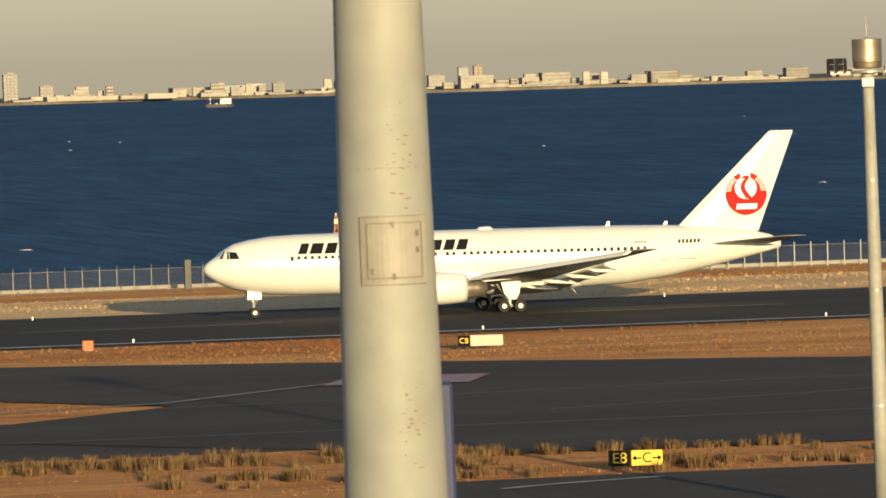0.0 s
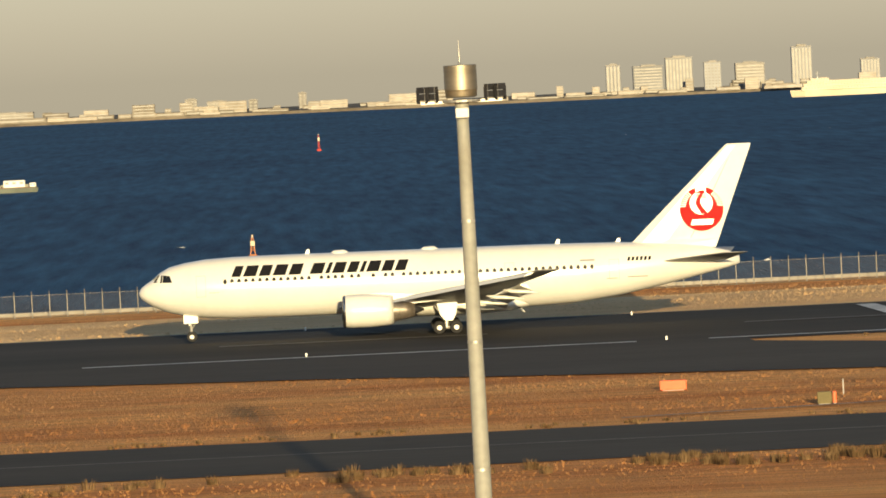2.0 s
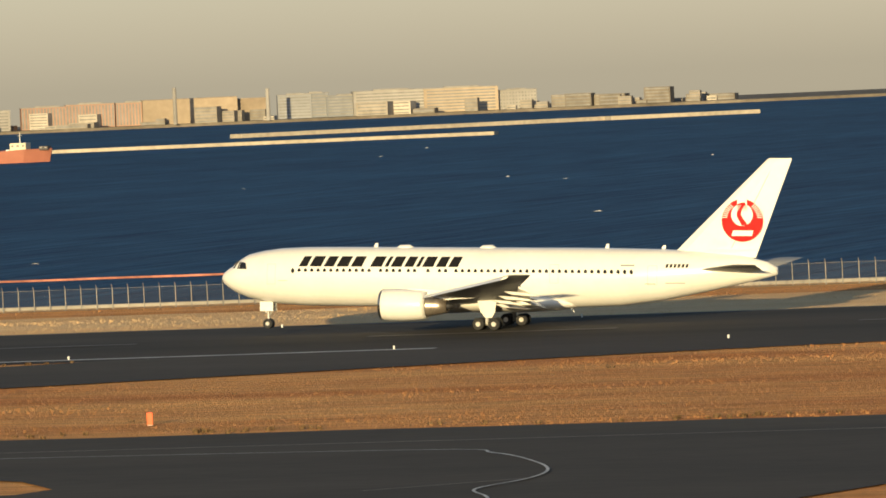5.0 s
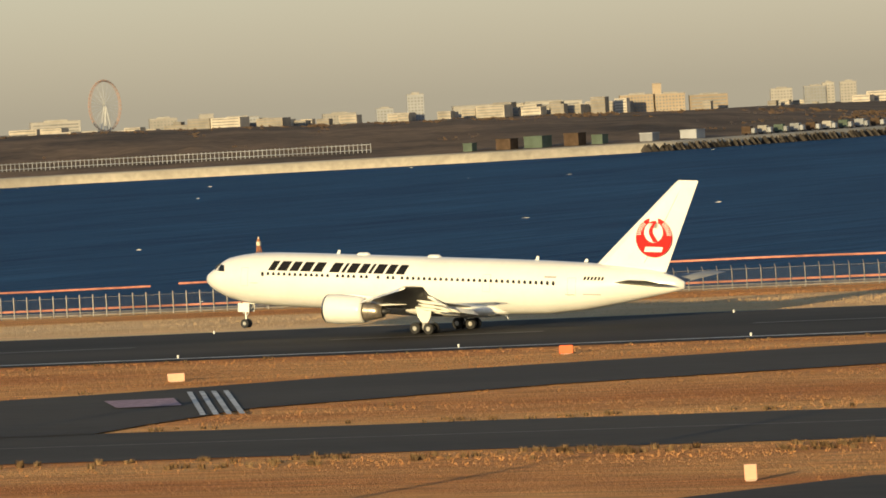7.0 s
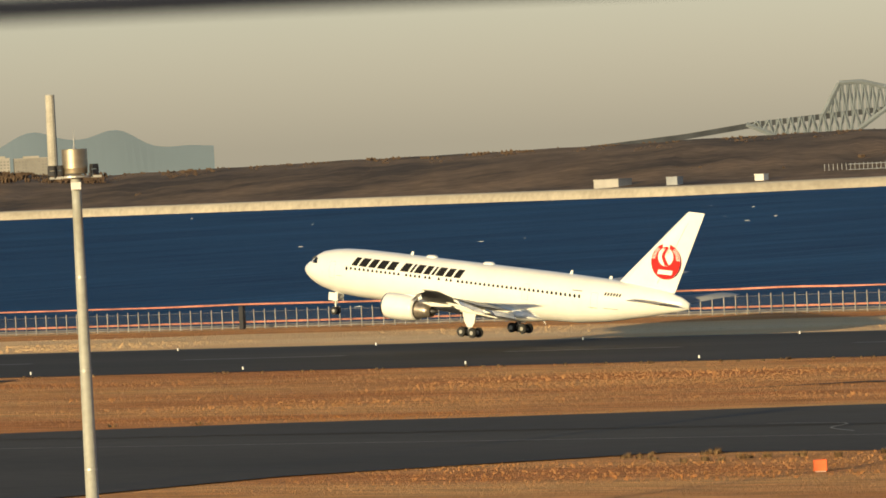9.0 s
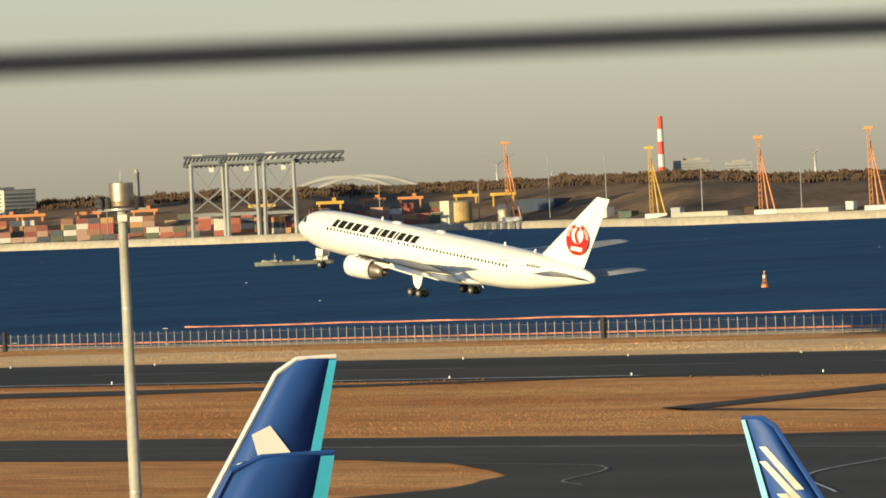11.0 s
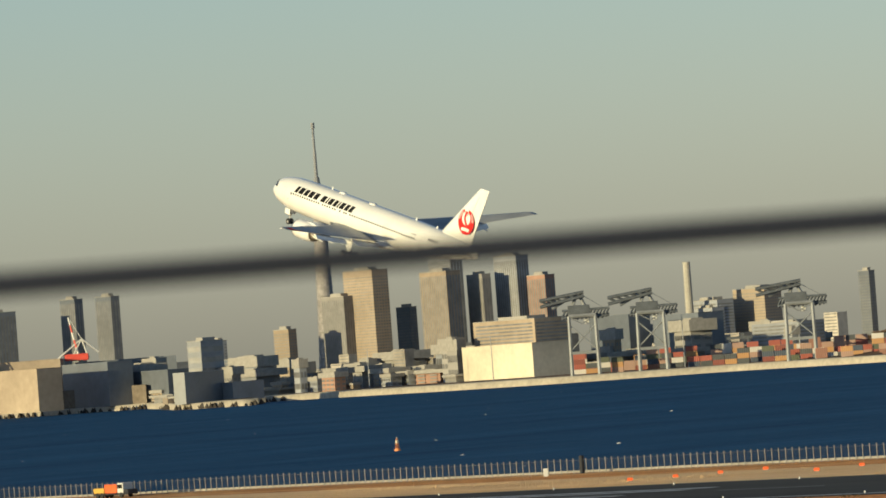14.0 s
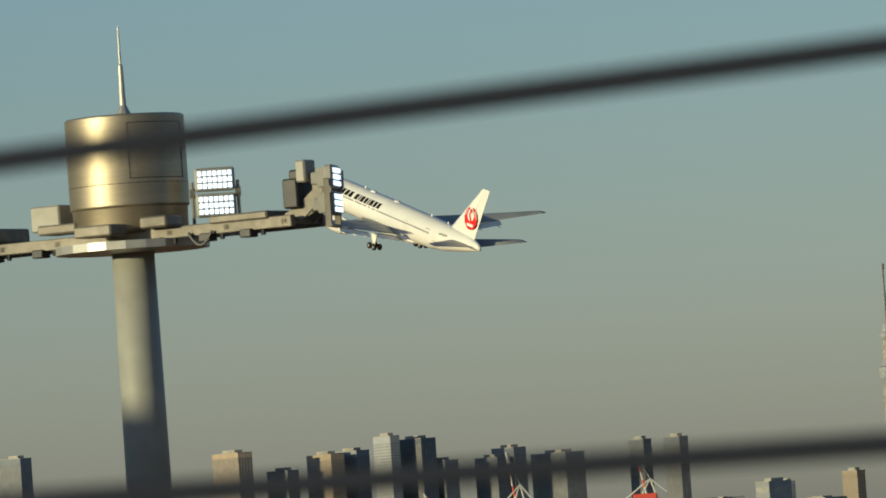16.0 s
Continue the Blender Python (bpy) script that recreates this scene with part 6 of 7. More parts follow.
# ---------------------------------------------------------------- ships and buoys
HULLR = mat("rust_red_hull", (0.34, 0.12, 0.075), 0.7, vary=0.2, scale=0.1)
HULLD = mat("dark_hull", (0.045, 0.04, 0.045), 0.6, vary=0.2, scale=0.1)
CREAM = mat("cream_ship_paint", (0.66, 0.58, 0.42), 0.6, vary=0.1, scale=0.1)


def hull(bm, L, B, z0, z1, bow=1):
    """A ship's hull along x, its bow at bow * L / 2."""
    out = []
    for z, k in ((z0, 0.9), (z1, 1.0)):
        ring = []
        for x, w in ((-0.5, 0.75), (-0.46, 0.95), (0.25, 1.0), (0.40, 0.7), (0.5, 0.06)):
            ring.append((bow * x * L * (0.97 if z == z0 else 1), w * B / 2 * k, z + (0.12 * (z1 - z0) if x > 0.35 and z == z1 else 0)))
        out.append(ring + [(x, -y, z) for x, y, z in ring[::-1]])
    loft(bm, out)


def ship(name, at, rz, L, B, depth, bow, hull_m, label, houses, masts, deck_items=0, item_m=None):
    """houses: (x0, x1, half width, z0, z1, material) in tiers; masts: (x, z0, z1, radius)."""
    e = thing(name, at, rz, label, "ship")
    bm = bmesh.new()
    hull(bm, L, B, -1.0, depth, bow)
    part("hull", bm, hull_m, e)
    bm = bmesh.new()
    hull(bm, L * 0.985, B * 0.99, depth, depth + 0.18, bow)
    part("deck", bm, mat("ship_deck", (0.30, 0.17, 0.12), 0.8, vary=0.2, scale=0.2), e)
    for x0, x1, w, z0, z1, m in houses:
        bm = bmesh.new()
        box(bm, x0, x1, -w, w, z0, z1, min(0.12, (z1 - z0) * 0.08))
        hse = part("deckhouse", bm, m, e)
        n = max(2, int((x1 - x0) / 1.6))
        vs, fs = [], []
        for i in range(n):
            u = x0 + (x1 - x0) * (i + 0.25) / n
            v = x0 + (x1 - x0) * (i + 0.75) / n
            k = len(vs)
            zz0, zz1 = z0 + (z1 - z0) * 0.5, z0 + (z1 - z0) * 0.78
            vs += [(u, -w - 0.04, zz0), (v, -w - 0.04, zz0), (v, -w - 0.04, zz1), (u, -w - 0.04, zz1)]
            fs.append((k, k + 1, k + 2, k + 3))
        tagged(obj("glazing", vs, fs, WINDOW, hse), kind="stuff")
    for x, z0, z1, r in masts:
        bm = bmesh.new()
        tube(bm, (x, 0, z0), (x, 0, z1), r, r * 0.6, n=6)
        tube(bm, (x - 1.2 * r * 4, 0, z0 + (z1 - z0) * 0.7), (x + 1.2 * r * 4, 0, z0 + (z1 - z0) * 0.7), r * 0.4, n=4)
        part("mast", bm, LATT, e)
    rng = np.random.default_rng(int(L * 10))
    for _ in range(deck_items):
        x = (rng.random() - 0.5) * L * 0.8
        bm = bmesh.new()
        s = 0.4 + rng.random() * L * 0.012
        box(bm, x - s, x + s, -B * 0.3, B * 0.3, depth, depth + s * 1.3, 0.05)
        part("deck_gear", bm, item_m or LATT, e)
    return e


ship("cargo_ship", (-136.5, 2450, -0.4), 2, 39, 7, 2.3, 1, HULLD, "dark-hulled coaster with a cream deckhouse at anchor", [(-18.8, -16.5, 3.0, 2.3, 4.6, HULLD), (-15.5, -7.5, 3.0, 2.3, 4.8, CREAM), (-14.6, -8.6, 2.7, 4.8, 7.0, CREAM), (-13.8, -9.2, 2.4, 7.0, 9.0, CREAM), (-16.6, -14.9, 0.9, 4.8, 8.4, GREYF), (-7, 2, 2.6, 2.3, 3.3, RED), (3, 10.5, 2.6, 2.3, 3.2, GREYF), (12.2, 17.5, 2.6, 2.3, 4.4, GREYF), (13.2, 16.2, 1.8, 4.4, 7.0, GREYF)], [(-11.5, 9, 13.2, 0.25), (14.7, 7, 11.0, 0.2), (4, 3.2, 6.2, 0.12)], 6)
TANKER = ship("coastal_tanker", (-63, 1640, -0.4), 0, 28, 5, 1.1, -1, mat("green_grey_hull", (0.13, 0.15, 0.12), 0.7, vary=0.2, scale=0.2), "small low green coastal tanker under way", [(6, 11, 1.6, 1.1, 2.9, LATT), (12, 13.5, 1.2, 1.1, 2.2, LATT)], [(-8.5, 1.1, 5.6, 0.09), (-3.5, 1.1, 3.0, 0.12)], 7, mat("deck_pipes", (0.36, 0.36, 0.28), 0.7, vary=0.2))
ship("work_boat", (-690, 1616, -0.4), 16, 19, 5, 1.5, -1, mat("blue_hull", (0.03, 0.07, 0.13), 0.5, vary=0.2, scale=0.3), "small white workboat with a blue hull at anchor", [(0.2, 8, 2.0, 1.5, 3.0, LATT), (1.2, 6.4, 1.8, 3.0, 4.4, LATT), (2.6, 5.2, 1.4, 4.4, 5.4, LATT), (-8.5, -5.5, 1.6, 1.5, 2.5, DARKM), (-4.6, -1.5, 1.6, 1.5, 2.2, RUST)], [(-8.4, 1.5, 5.6, 0.12), (-3, 1.5, 4.6, 0.1), (4, 5.4, 7.6, 0.12), (7.6, 3.0, 5.6, 0.1)], 8, mat("brown_gear", (0.2, 0.14, 0.10), 0.8))
rs = ship("bulk_barge", (-910, 2415, -0.4), 5, 90, 14, 4.2, 1, HULLR, "long rust-red bulk carrier moored in the bay", [(-44, -36, 5, 4.2, 8, CREAM), (-43, -37.5, 4.4, 8, 11, CREAM), (-42, -38.5, 3.6, 11, 13.6, CREAM), (-30, -22, 4, 4.2, 5.4, HULLR), (-20, -12, 4, 4.2, 5.6, CREAM), (2, 10, 4, 4.2, 5.6, HULLR), (14, 22, 4, 4.2, 5.8, CREAM), (30, 36, 3.5, 4.2, 7.2, CREAM), (40.5, 44, 2.5, 4.2, 5.8, HULLD)], [(-40, 13.6, 16.5, 0.3), (10, 4.2, 10, 0.3), (33, 7, 11, 0.2)], 12)
ship("tug_boat", (-905, 2380, -0.4), 5, 14, 4.5, 1.4, 1, HULLD, "small tug alongside the red bulk carrier", [(-3, 4, 1.6, 1.4, 3.6, LATT), (-1, 2.5, 1.3, 3.6, 5, LATT)], [(1, 5, 7.5, 0.12)], 2)
ship("floating_crane", (-922, 2470, -0.4), 5, 30, 12, 2.5, 1, HULLD, "floating crane barge with a dark grab crane", [(-7, -5.6, 1, 2.5, 12, DARKM), (-2.4, -1, 1, 2.5, 12, DARKM), (-8, 0, 3, 7.5, 8.4, DARKM), (-9, -1, 3, 12, 15.5, BLUEG), (-7, -3, 2.4, 15.5, 17, DARKM), (3.5, 6, 2, 2.5, 9, DARKM), (2.5, 7.5, 3, 9, 12.5, YELL)], [(5, 12.5, 16, 0.5), (-5, 17, 19, 0.4)], 5, DARKM)
ship("cruise_ship", (300, 3800, -0.4), -1, 74, 11, 3.2, -1, CREAM, "large cream cruise ship with a red funnel", [(-31, 34, 4.6, 3.2, 5.2, CREAM), (-30, 32, 4.2, 5.2, 7.0, CREAM), (-28, 24, 3.8, 7.0, 8.4, CREAM), (-26, -16, 3.0, 8.4, 9.6, CREAM), (19, 22.5, 1.6, 8.4, 12.4, RED)], [(-22, 9.6, 13, 0.25)], 6)
ship("far_freighter", (612, 3700, -0.4), 0, 16, 4, 1.6, 1, HULLD, "small white-topped freighter far out in the bay", [(0, 6, 1.6, 1.6, 4.6, LATT)], [(-5, 1.6, 5.5, 0.2)], 2)
bp = polar(46.65, 2215, -0.4)
BARGE = ship("sand_barge", bp, -46, 25, 5, 1.0, -1, mat("grey_green_hull", (0.14, 0.15, 0.12), 0.7, vary=0.2), "low grey-green work barge under way in the channel", [(7, 10.5, 1.6, 1.0, 3.4, LATT)], [(-6, 1, 3.6, 0.1), (0, 1, 3.0, 0.1)], 9, mat("deck_pipes", (0.36, 0.36, 0.28), 0.7, vary=0.2))


def buoy(x, y, m=RUST, h=2.9):
    e = thing("channel_buoy", (x, y, -0.4), 0, "orange lattice channel buoy floating on the sea" if m is RUST else "red slim channel marker on the sea", "buoy", "channel buoys")
    bm = bmesh.new()
    lathe(bm, [(-0.5, 0.5), (0, 0.75), (0.4, 0.75), (0.7, 0.4)], "z", n=12)
    part("float", bm, m, e)
    bm = bmesh.new()
    for i in range(4):
        a = math.pi / 4 + math.pi / 2 * i
        tube(bm, (0.45 * math.cos(a), 0.45 * math.sin(a), 0.5), (0.14 * math.cos(a), 0.14 * math.sin(a), h), 0.06, n=4)
        b = a + math.pi / 2
        tube(bm, (0.4 * math.cos(a), 0.4 * math.sin(a), 0.9), (0.28 * math.cos(b), 0.28 * math.sin(b), h * 0.6), 0.04, n=4)
    part("lattice", bm, m, e)
    bm = bmesh.new()
    box(bm, -0.3, 0.3, -0.25, 0.25, h * 0.62, h * 0.85, 0.04)
    part("radar_reflector", bm, CREAM, e)
    bm = bmesh.new()
    tube(bm, (0, 0, h), (0, 0, h + 0.35), 0.12, n=8)
    part("lantern", bm, CREAM, e)


for x, y in ((169, 930), (-7, 934), (-368, 939), (-544, 1000), (-958, 1030), (-1165, 970), (-1350, 966)):
    buoy(x, y)
buoy(5.6, 2239, REDW, 5.0)
buoy(186, 2084, mat("green_marker", (0.2, 0.34, 0.28), 0.6, vary=0.1), 5.0)

rng = np.random.default_rng(31)
fv, ff = [], []
for _ in range(170):
    x, y = -2600 + 3200 * rng.random(), 760 + 1700 * rng.random() ** 1.4
    w, h = 0.4 + 0.9 * rng.random(), 0.06 + 0.12 * rng.random()
    i = len(fv)
    fv += [(x - w, y, -0.42), (x + w, y, -0.42), (x + 0.3 * w, y, -0.4 + h), (x, y + 0.6, -0.42)]
    ff += [(i, i + 1, i + 2), (i + 1, i + 3, i + 2), (i + 3, i, i + 2)]
tagged(obj("wave_crests", fv, ff, mat("foam", (0.55, 0.58, 0.6), 0.8, vary=0.1)), "scattered small white wave crests on the sea", "foam", kind="stuff")

# ---------------------------------------------------------------- airfield signs, lights and markers
YSIGN = mat("yellow_sign_face", (0.80, 0.55, 0.03), 0.45, vary=0.06, scale=1.0)
BSIGN = mat("black_sign_face", (0.012, 0.012, 0.012), 0.9, vary=0.1, scale=1.0)


def letters(text, size, m, parent, at):
    c = bpy.data.curves.new("lettering", "FONT")
    c.body, c.size, c.align_x, c.align_y, c.extrude = text, size, "CENTER", "CENTER", 0.004
    c.materials.append(m)
    o = new("lettering", c)
    o.parent = parent
    o.location = at
    o.rotation_euler = (radians(90), 0, 0)
    return o


def arrow(parent, x, z, d, m):
    vs = [(x - 0.24, -0.16, z - 0.04), (x + 0.24, -0.16, z - 0.04), (x + 0.24, -0.16, z + 0.04), (x - 0.24, -0.16, z + 0.04)]
    hx = x + d * 0.26
    vs += [(hx, -0.165, z), (hx - d * 0.2, -0.165, z + 0.17), (hx - d * 0.2, -0.165, z - 0.17)]
    obj("arrow", vs, [(0, 1, 2, 3), (4, 5, 6)], m, parent)


def taxi_sign(x, y, word, label, kind="direction"):
    az = math.degrees(math.atan2(-x, y))
    e = thing("taxiway_sign", (x, y, 0), az, label, "sign")
    panels = ((-0.62, 1.25, BSIGN, word), (0.9, 1.75, YSIGN, "C")) if kind == "direction" else ((-1.35, 0.95, BSIGN, word), (0.45, 2.6, mat("pale_sign_back", (0.62, 0.52, 0.42), 0.7, vary=0.1), ""))
    for cx, w, m, t in panels:
        bm = bmesh.new()
        box(bm, cx - w / 2, cx + w / 2, -0.14, 0.14, 0.25, 1.12, 0.03)
        p = part("sign_panel", bm, m, e)
        for lx in (cx - w * 0.3, cx + w * 0.3):
            bm = bmesh.new()
            tube(bm, (lx, 0, 0), (lx, 0, 0.26), 0.05, n=6)
            part("leg", bm, DARKM, e)
        if t:
            letters(t, 0.62 if w < 1 else 0.85 if w < 1.5 else 0.8, YSIGN if m is BSIGN else BSIGN, p, (cx, -0.15, 0.68))
        if t == "C" and kind == "direction":
            arrow(p, cx - 0.55, 0.68, -1, BSIGN)
            arrow(p, cx + 0.55, 0.68, 1, BSIGN)
    return e


taxi_sign(86.2, 385, "E8", "black and yellow taxiway sign with letters and arrows in the grass")
taxi_sign(-155.9, 388, "M2", "black and yellow taxiway sign with letters and arrows in the grass")
taxi_sign(111.7, 552, "C8", "low black sign beside a long pale board in the grass", "board")


def marker(x, y, w, h, d, m, label, name="marker_box"):
    az = math.degrees(math.atan2(-x, y))
    e = thing(name, (x, y, 0), az, label, "airfield marker")
    bm = bmesh.new()
    box(bm, -w / 2, w / 2, -d / 2, d / 2, 0.06, h, 0.04)
    part("box", bm, m, e)
    bm = bmesh.new()
    box(bm, -w * 0.4, w * 0.4, -d * 0.4, d * 0.4, 0, 0.08)
    part("base", bm, CONC, e)


PEACH = mat("faded_orange_board", (0.70, 0.40, 0.26), 0.6, vary=0.1, scale=0.8)
for x, y, w, h, m in ((25.4, 500, 1.9, 0.75, ORANGE), (-216, 501, 1.3, 0.7, ORANGE), (-278, 567, 1.25, 0.8, ORANGE), (-302.7, 540, 1.5, 0.75, PEACH), (-648.6, 488, 4.0, 0.55, PEACH), (-64.8, 392.6, 3.2, 0.45, PEACH), (-417.5, 466, 1.1, 0.7, ORANGE)):
    marker(x, y, w, h, 0.5, m, "orange airfield marker box standing in dry grass" if m is ORANGE else "pale peach marker board lying in dry grass")
for x, y, w, h, m in ((84, 578, 0.9, 0.85, ORANGE), (-161.8, 470, 0.45, 0.95, ORANGE), (-173.3, 377, 0.75, 1.0, PEACH), (-370.6, 565, 0.5, 0.75, ORANGE), (-270.5, 393, 0.95, 0.85, ORANGE), (-836.4, 698, 0.8, 1.0, ORANGE), (-58.1, 390, 0.4, 0.9, PEACH), (-961, 718, 0.8, 1.4, LATT), (-57.5, 517, 0.42, 0.42, LATT), (-102.1, 705, 1.0, 1.4, CREAM), (-100.5, 705.5, 0.9, 0.7, DARKM)):
    marker(x, y, w, h, 0.35, m, "small upright marker post beside the pavement", "marker_post")
marker(33.9, 470.3, 0.95, 0.85, 0.4, mat("olive_sign_back", (0.16, 0.13, 0.05), 0.7, vary=0.2), "dark back of a small sign in the grass", "sign_back")
marker(34.6, 470.6, 0.25, 0.85, 0.4, ORANGE, "orange edge marker beside a small sign", "marker_post")
marker(35.9, 480, 0.09, 1.2, 0.09, LATT, "thin white stake in the grass", "marker_stake")
for x, y in ((-885.6, 678), (-881, 683.5), (-879.7, 691.5), (-878.4, 699.6), (-845.4, 683.2), (-850.3, 696.2)):
    marker(x, y, 0.9, 0.55, 0.5, ORANGE, "small orange marker lying on the verge", "verge_marker")
for k in range(3):
    e = thing("water_barrier", (-119.4 + 3.75 * k, 701.5, 0), 0, "orange plastic water-filled road barrier", "barrier", "orange barriers")
    bm = bmesh.new()
    loft(bm, [[(x, -0.35, 0), (x, -0.12, 0.6), (x, -0.1, 1.45), (x, 0.1, 1.45), (x, 0.12, 0.6), (x, 0.35, 0)] for x in (-1.8, -1.7, 1.7, 1.8)])
    part("barrier_body", bm, ORANGE, e)
    if k < 2:
        for i in range(3):
            bm = bmesh.new()
            box(bm, -1.3 + i * 0.9, -0.75 + i * 0.9, -0.36, -0.13, 0.55, 0.95)
            part("painted_bar", bm, PEACH, e)

LIT = mat("edge_light_lens", (0.75, 0.74, 0.70), 0.3, vary=0.05)
bm = bmesh.new()
lathe(bm, [(0, 0.10), (0.16, 0.08), (0.2, 0.11), (0.30, 0.10), (0.34, 0.03)], "z", n=10)
light0 = tagged(part("runway_edge_light", bm, LIT), "small white runway edge light on a short stem", "runway light", "runway edge lights")
light0.location = (-0.4, 590.0, 0.04)
for row, y in ((0, 590.0), (1, 651.6)):
    for k in range(-34, 16):
        if k == 0 and row == 0:
            continue
        o = new("runway_edge_light", light0.data)
        tagged(o, light0["label"], "runway light", "runway edge lights")
        o.location = (-0.4 + 30 * k, y, 0.04)


# ---------------------------------------------------------------- floodlight masts
MASTM = mat("mast_paint_cream", (0.30, 0.305, 0.275), 0.6, vary=0.16, scale=0.5, fine=3.0, second=(0.36, 0.36, 0.325))
DRUM = mat("brushed_drum_steel", (0.40, 0.345, 0.255), 0.5, 0.9, vary=0.10, scale=0.6, fine=6.0, stretch=(1, 1, 6))
LED = bpy.data.materials.new("led_panel_glow")
LED.use_nodes = True
LED.node_tree.nodes["Principled BSDF"].inputs["Base Color"].default_value = (0.8, 0.82, 0.85, 1)
LED.node_tree.nodes["Principled BSDF"].inputs["Emission Color"].default_value = (0.9, 0.95, 1.0, 1)
LED.node_tree.nodes["Principled BSDF"].inputs["Emission Strength"].default_value = 1.6


def floodlight(parent, x, y, z, rz):
    """Two stacked lamp housings on a yoke, facing -y before the turn."""
    R = pose(x, y, z, 0, 0, rz)
    for k in range(2):
        bm = bmesh.new()
        box(bm, -0.24, 0.24, -0.10, 0.16, 0.08 + 0.31 * k, 0.36 + 0.31 * k, 0.02)
        for v in bm.verts:
            v.co = R @ v.co
        part("lamp_housing", bm, DARKM, parent)
    bm = bmesh.new()
    for sx in (-0.27, 0.27):
        box(bm, sx - 0.02, sx + 0.02, -0.05, 0.12, -0.05, 0.55)
    box(bm, -0.29, 0.29, -0.05, 0.12, -0.06, 0.0)
    for v in bm.verts:
        v.co = R @ v.co
    part("yoke", bm, DARKM, parent)


def mast(az, dist, top, r_top, r_base, lean=0.0, arms=1.0, lit=False, rz=None, detail=False):
    p = polar(az, dist)
    e = thing("floodlight_mast", (p.x, p.y, 0), az if rz is None else rz, "tall tapered cream steel floodlight mast with drum head" if not lit else "tall floodlight mast with steel drum and lit lamps", "floodlight mast", "floodlight masts")
    e.matrix_world = pose(p.x, p.y, 0, 0, -lean, 0) @ pose(0, 0, 0, 0, 0, az if rz is None else rz)
    zd = top - 1.45
    bm = bmesh.new()
    n = 9
    for i in range(n):
        u, v = i / n, (i + 1) / n
        tube(bm, (0, 0, (zd - 0.15) * u), (0, 0, (zd - 0.15) * v), r_base + (r_top - r_base) * u, r_base + (r_top - r_base) * v, n=28, caps=i in (0, n - 1))
    bmesh.ops.remove_doubles(bm, verts=bm.verts, dist=0.0005)
    part("shaft", bm, MASTM, e, smooth=True)
    for z in (5.5, 11.2, 16.6):
        r = r_base + (r_top - r_base) * z / (zd - 0.5) + 0.012
        bm = bmesh.new()
        lathe(bm, [(z - 0.06, r), (z + 0.06, r)], "z", n=28)
        part("joint_collar", bm, GALV, e, smooth=False)
    bm = bmesh.new()
    lathe(bm, [(zd, 0.60), (zd + 0.05, 0.70), (zd + 0.06, 0.705), (zd + 0.31, 0.71), (zd + 0.32, 0.715), (zd + 0.335, 0.733), (zd + 0.345, 0.735), (zd + 0.36, 0.735), (zd + 1.41, 0.735), (zd + 1.43, 0.735), (zd + 1.438, 0.732), (zd + 1.45, 0.72), (zd + 1.452, 0.70), (zd + 1.453, 0.1)], "z", n=64)
    drum = part("drum", bm, DRUM, e, "brushed steel drum", smooth=True)
    if detail:
        bm = bmesh.new()
        lathe(bm, [(zd + 0.60, 0.7355), (zd + 0.604, 0.7375), (zd + 0.610, 0.7355)], "z", n=40, caps=False)
        hatch = [(0.05, zd + 0.66), (1.15, zd + 0.66), (1.15, zd + 1.34), (0.05, zd + 1.34)]
        for (b0, z0), (b1, z1) in zip(hatch, hatch[1:] + hatch[:1]):
            for k in range(8):
                c0, c1 = b0 + (b1 - b0) * k / 8, b0 + (b1 - b0) * (k + 1) / 8
                y0, y1 = z0 + (z1 - z0) * k / 8, z0 + (z1 - z0) * (k + 1) / 8
                tube(bm, (0.737 * math.sin(c0 + 0.6), -0.737 * math.cos(c0 + 0.6), y0), (0.737 * math.sin(c1 + 0.6), -0.737 * math.cos(c1 + 0.6), y1), 0.005, n=4)
        part("drum_seam", bm, DARKM, drum)
    bm = bmesh.new()
    lathe(bm, [(top, 0.13), (top + 0.05, 0.09), (top + 0.15, 0.04), (top + 0.64, 0.03), (top + 0.66, 0.016), (top + 1.12, 0.010)], "z", n=10)
    part("lightning_rod", bm, GALV, e)
    bm = bmesh.new()
    lathe(bm, [(zd - 0.22, 0.42), (zd - 0.2, 0.95), (zd - 0.1, 0.95), (zd - 0.08, 0.42)], "z", n=24)
    part("platform", bm, GALV, e, "round steel lamp platform")
    lift = 0.13 if detail else 0.0
    bm = bmesh.new()
    L = 2.15 * arms
    for y in (-0.35, 0.35):
        box(bm, -L, L, y - 0.05, y + 0.05, zd - 0.24 + lift, zd - 0.10 + lift, 0.01)
    for x in np.linspace(-L + 0.1, L - 0.1, 7):
        box(bm, x - 0.04, x + 0.04, -0.4, 0.4, zd - 0.2 + lift, zd - 0.14 + lift)
    part("crossarm", bm, GALV if not detail else mat("weathered_arm_steel", (0.24, 0.22, 0.19), 0.6, 0.4, vary=0.25, scale=1.0), e)
    if not detail:
        bm = bmesh.new()
        lathe(bm, [(zd - 0.95, r_top + 0.02), (zd - 0.75, r_top + 0.03), (zd - 0.3, r_top + 0.03), (zd - 0.22, r_top + 0.05)], "z", n=24)
        part("neck", bm, MASTM, e)
    return e, zd


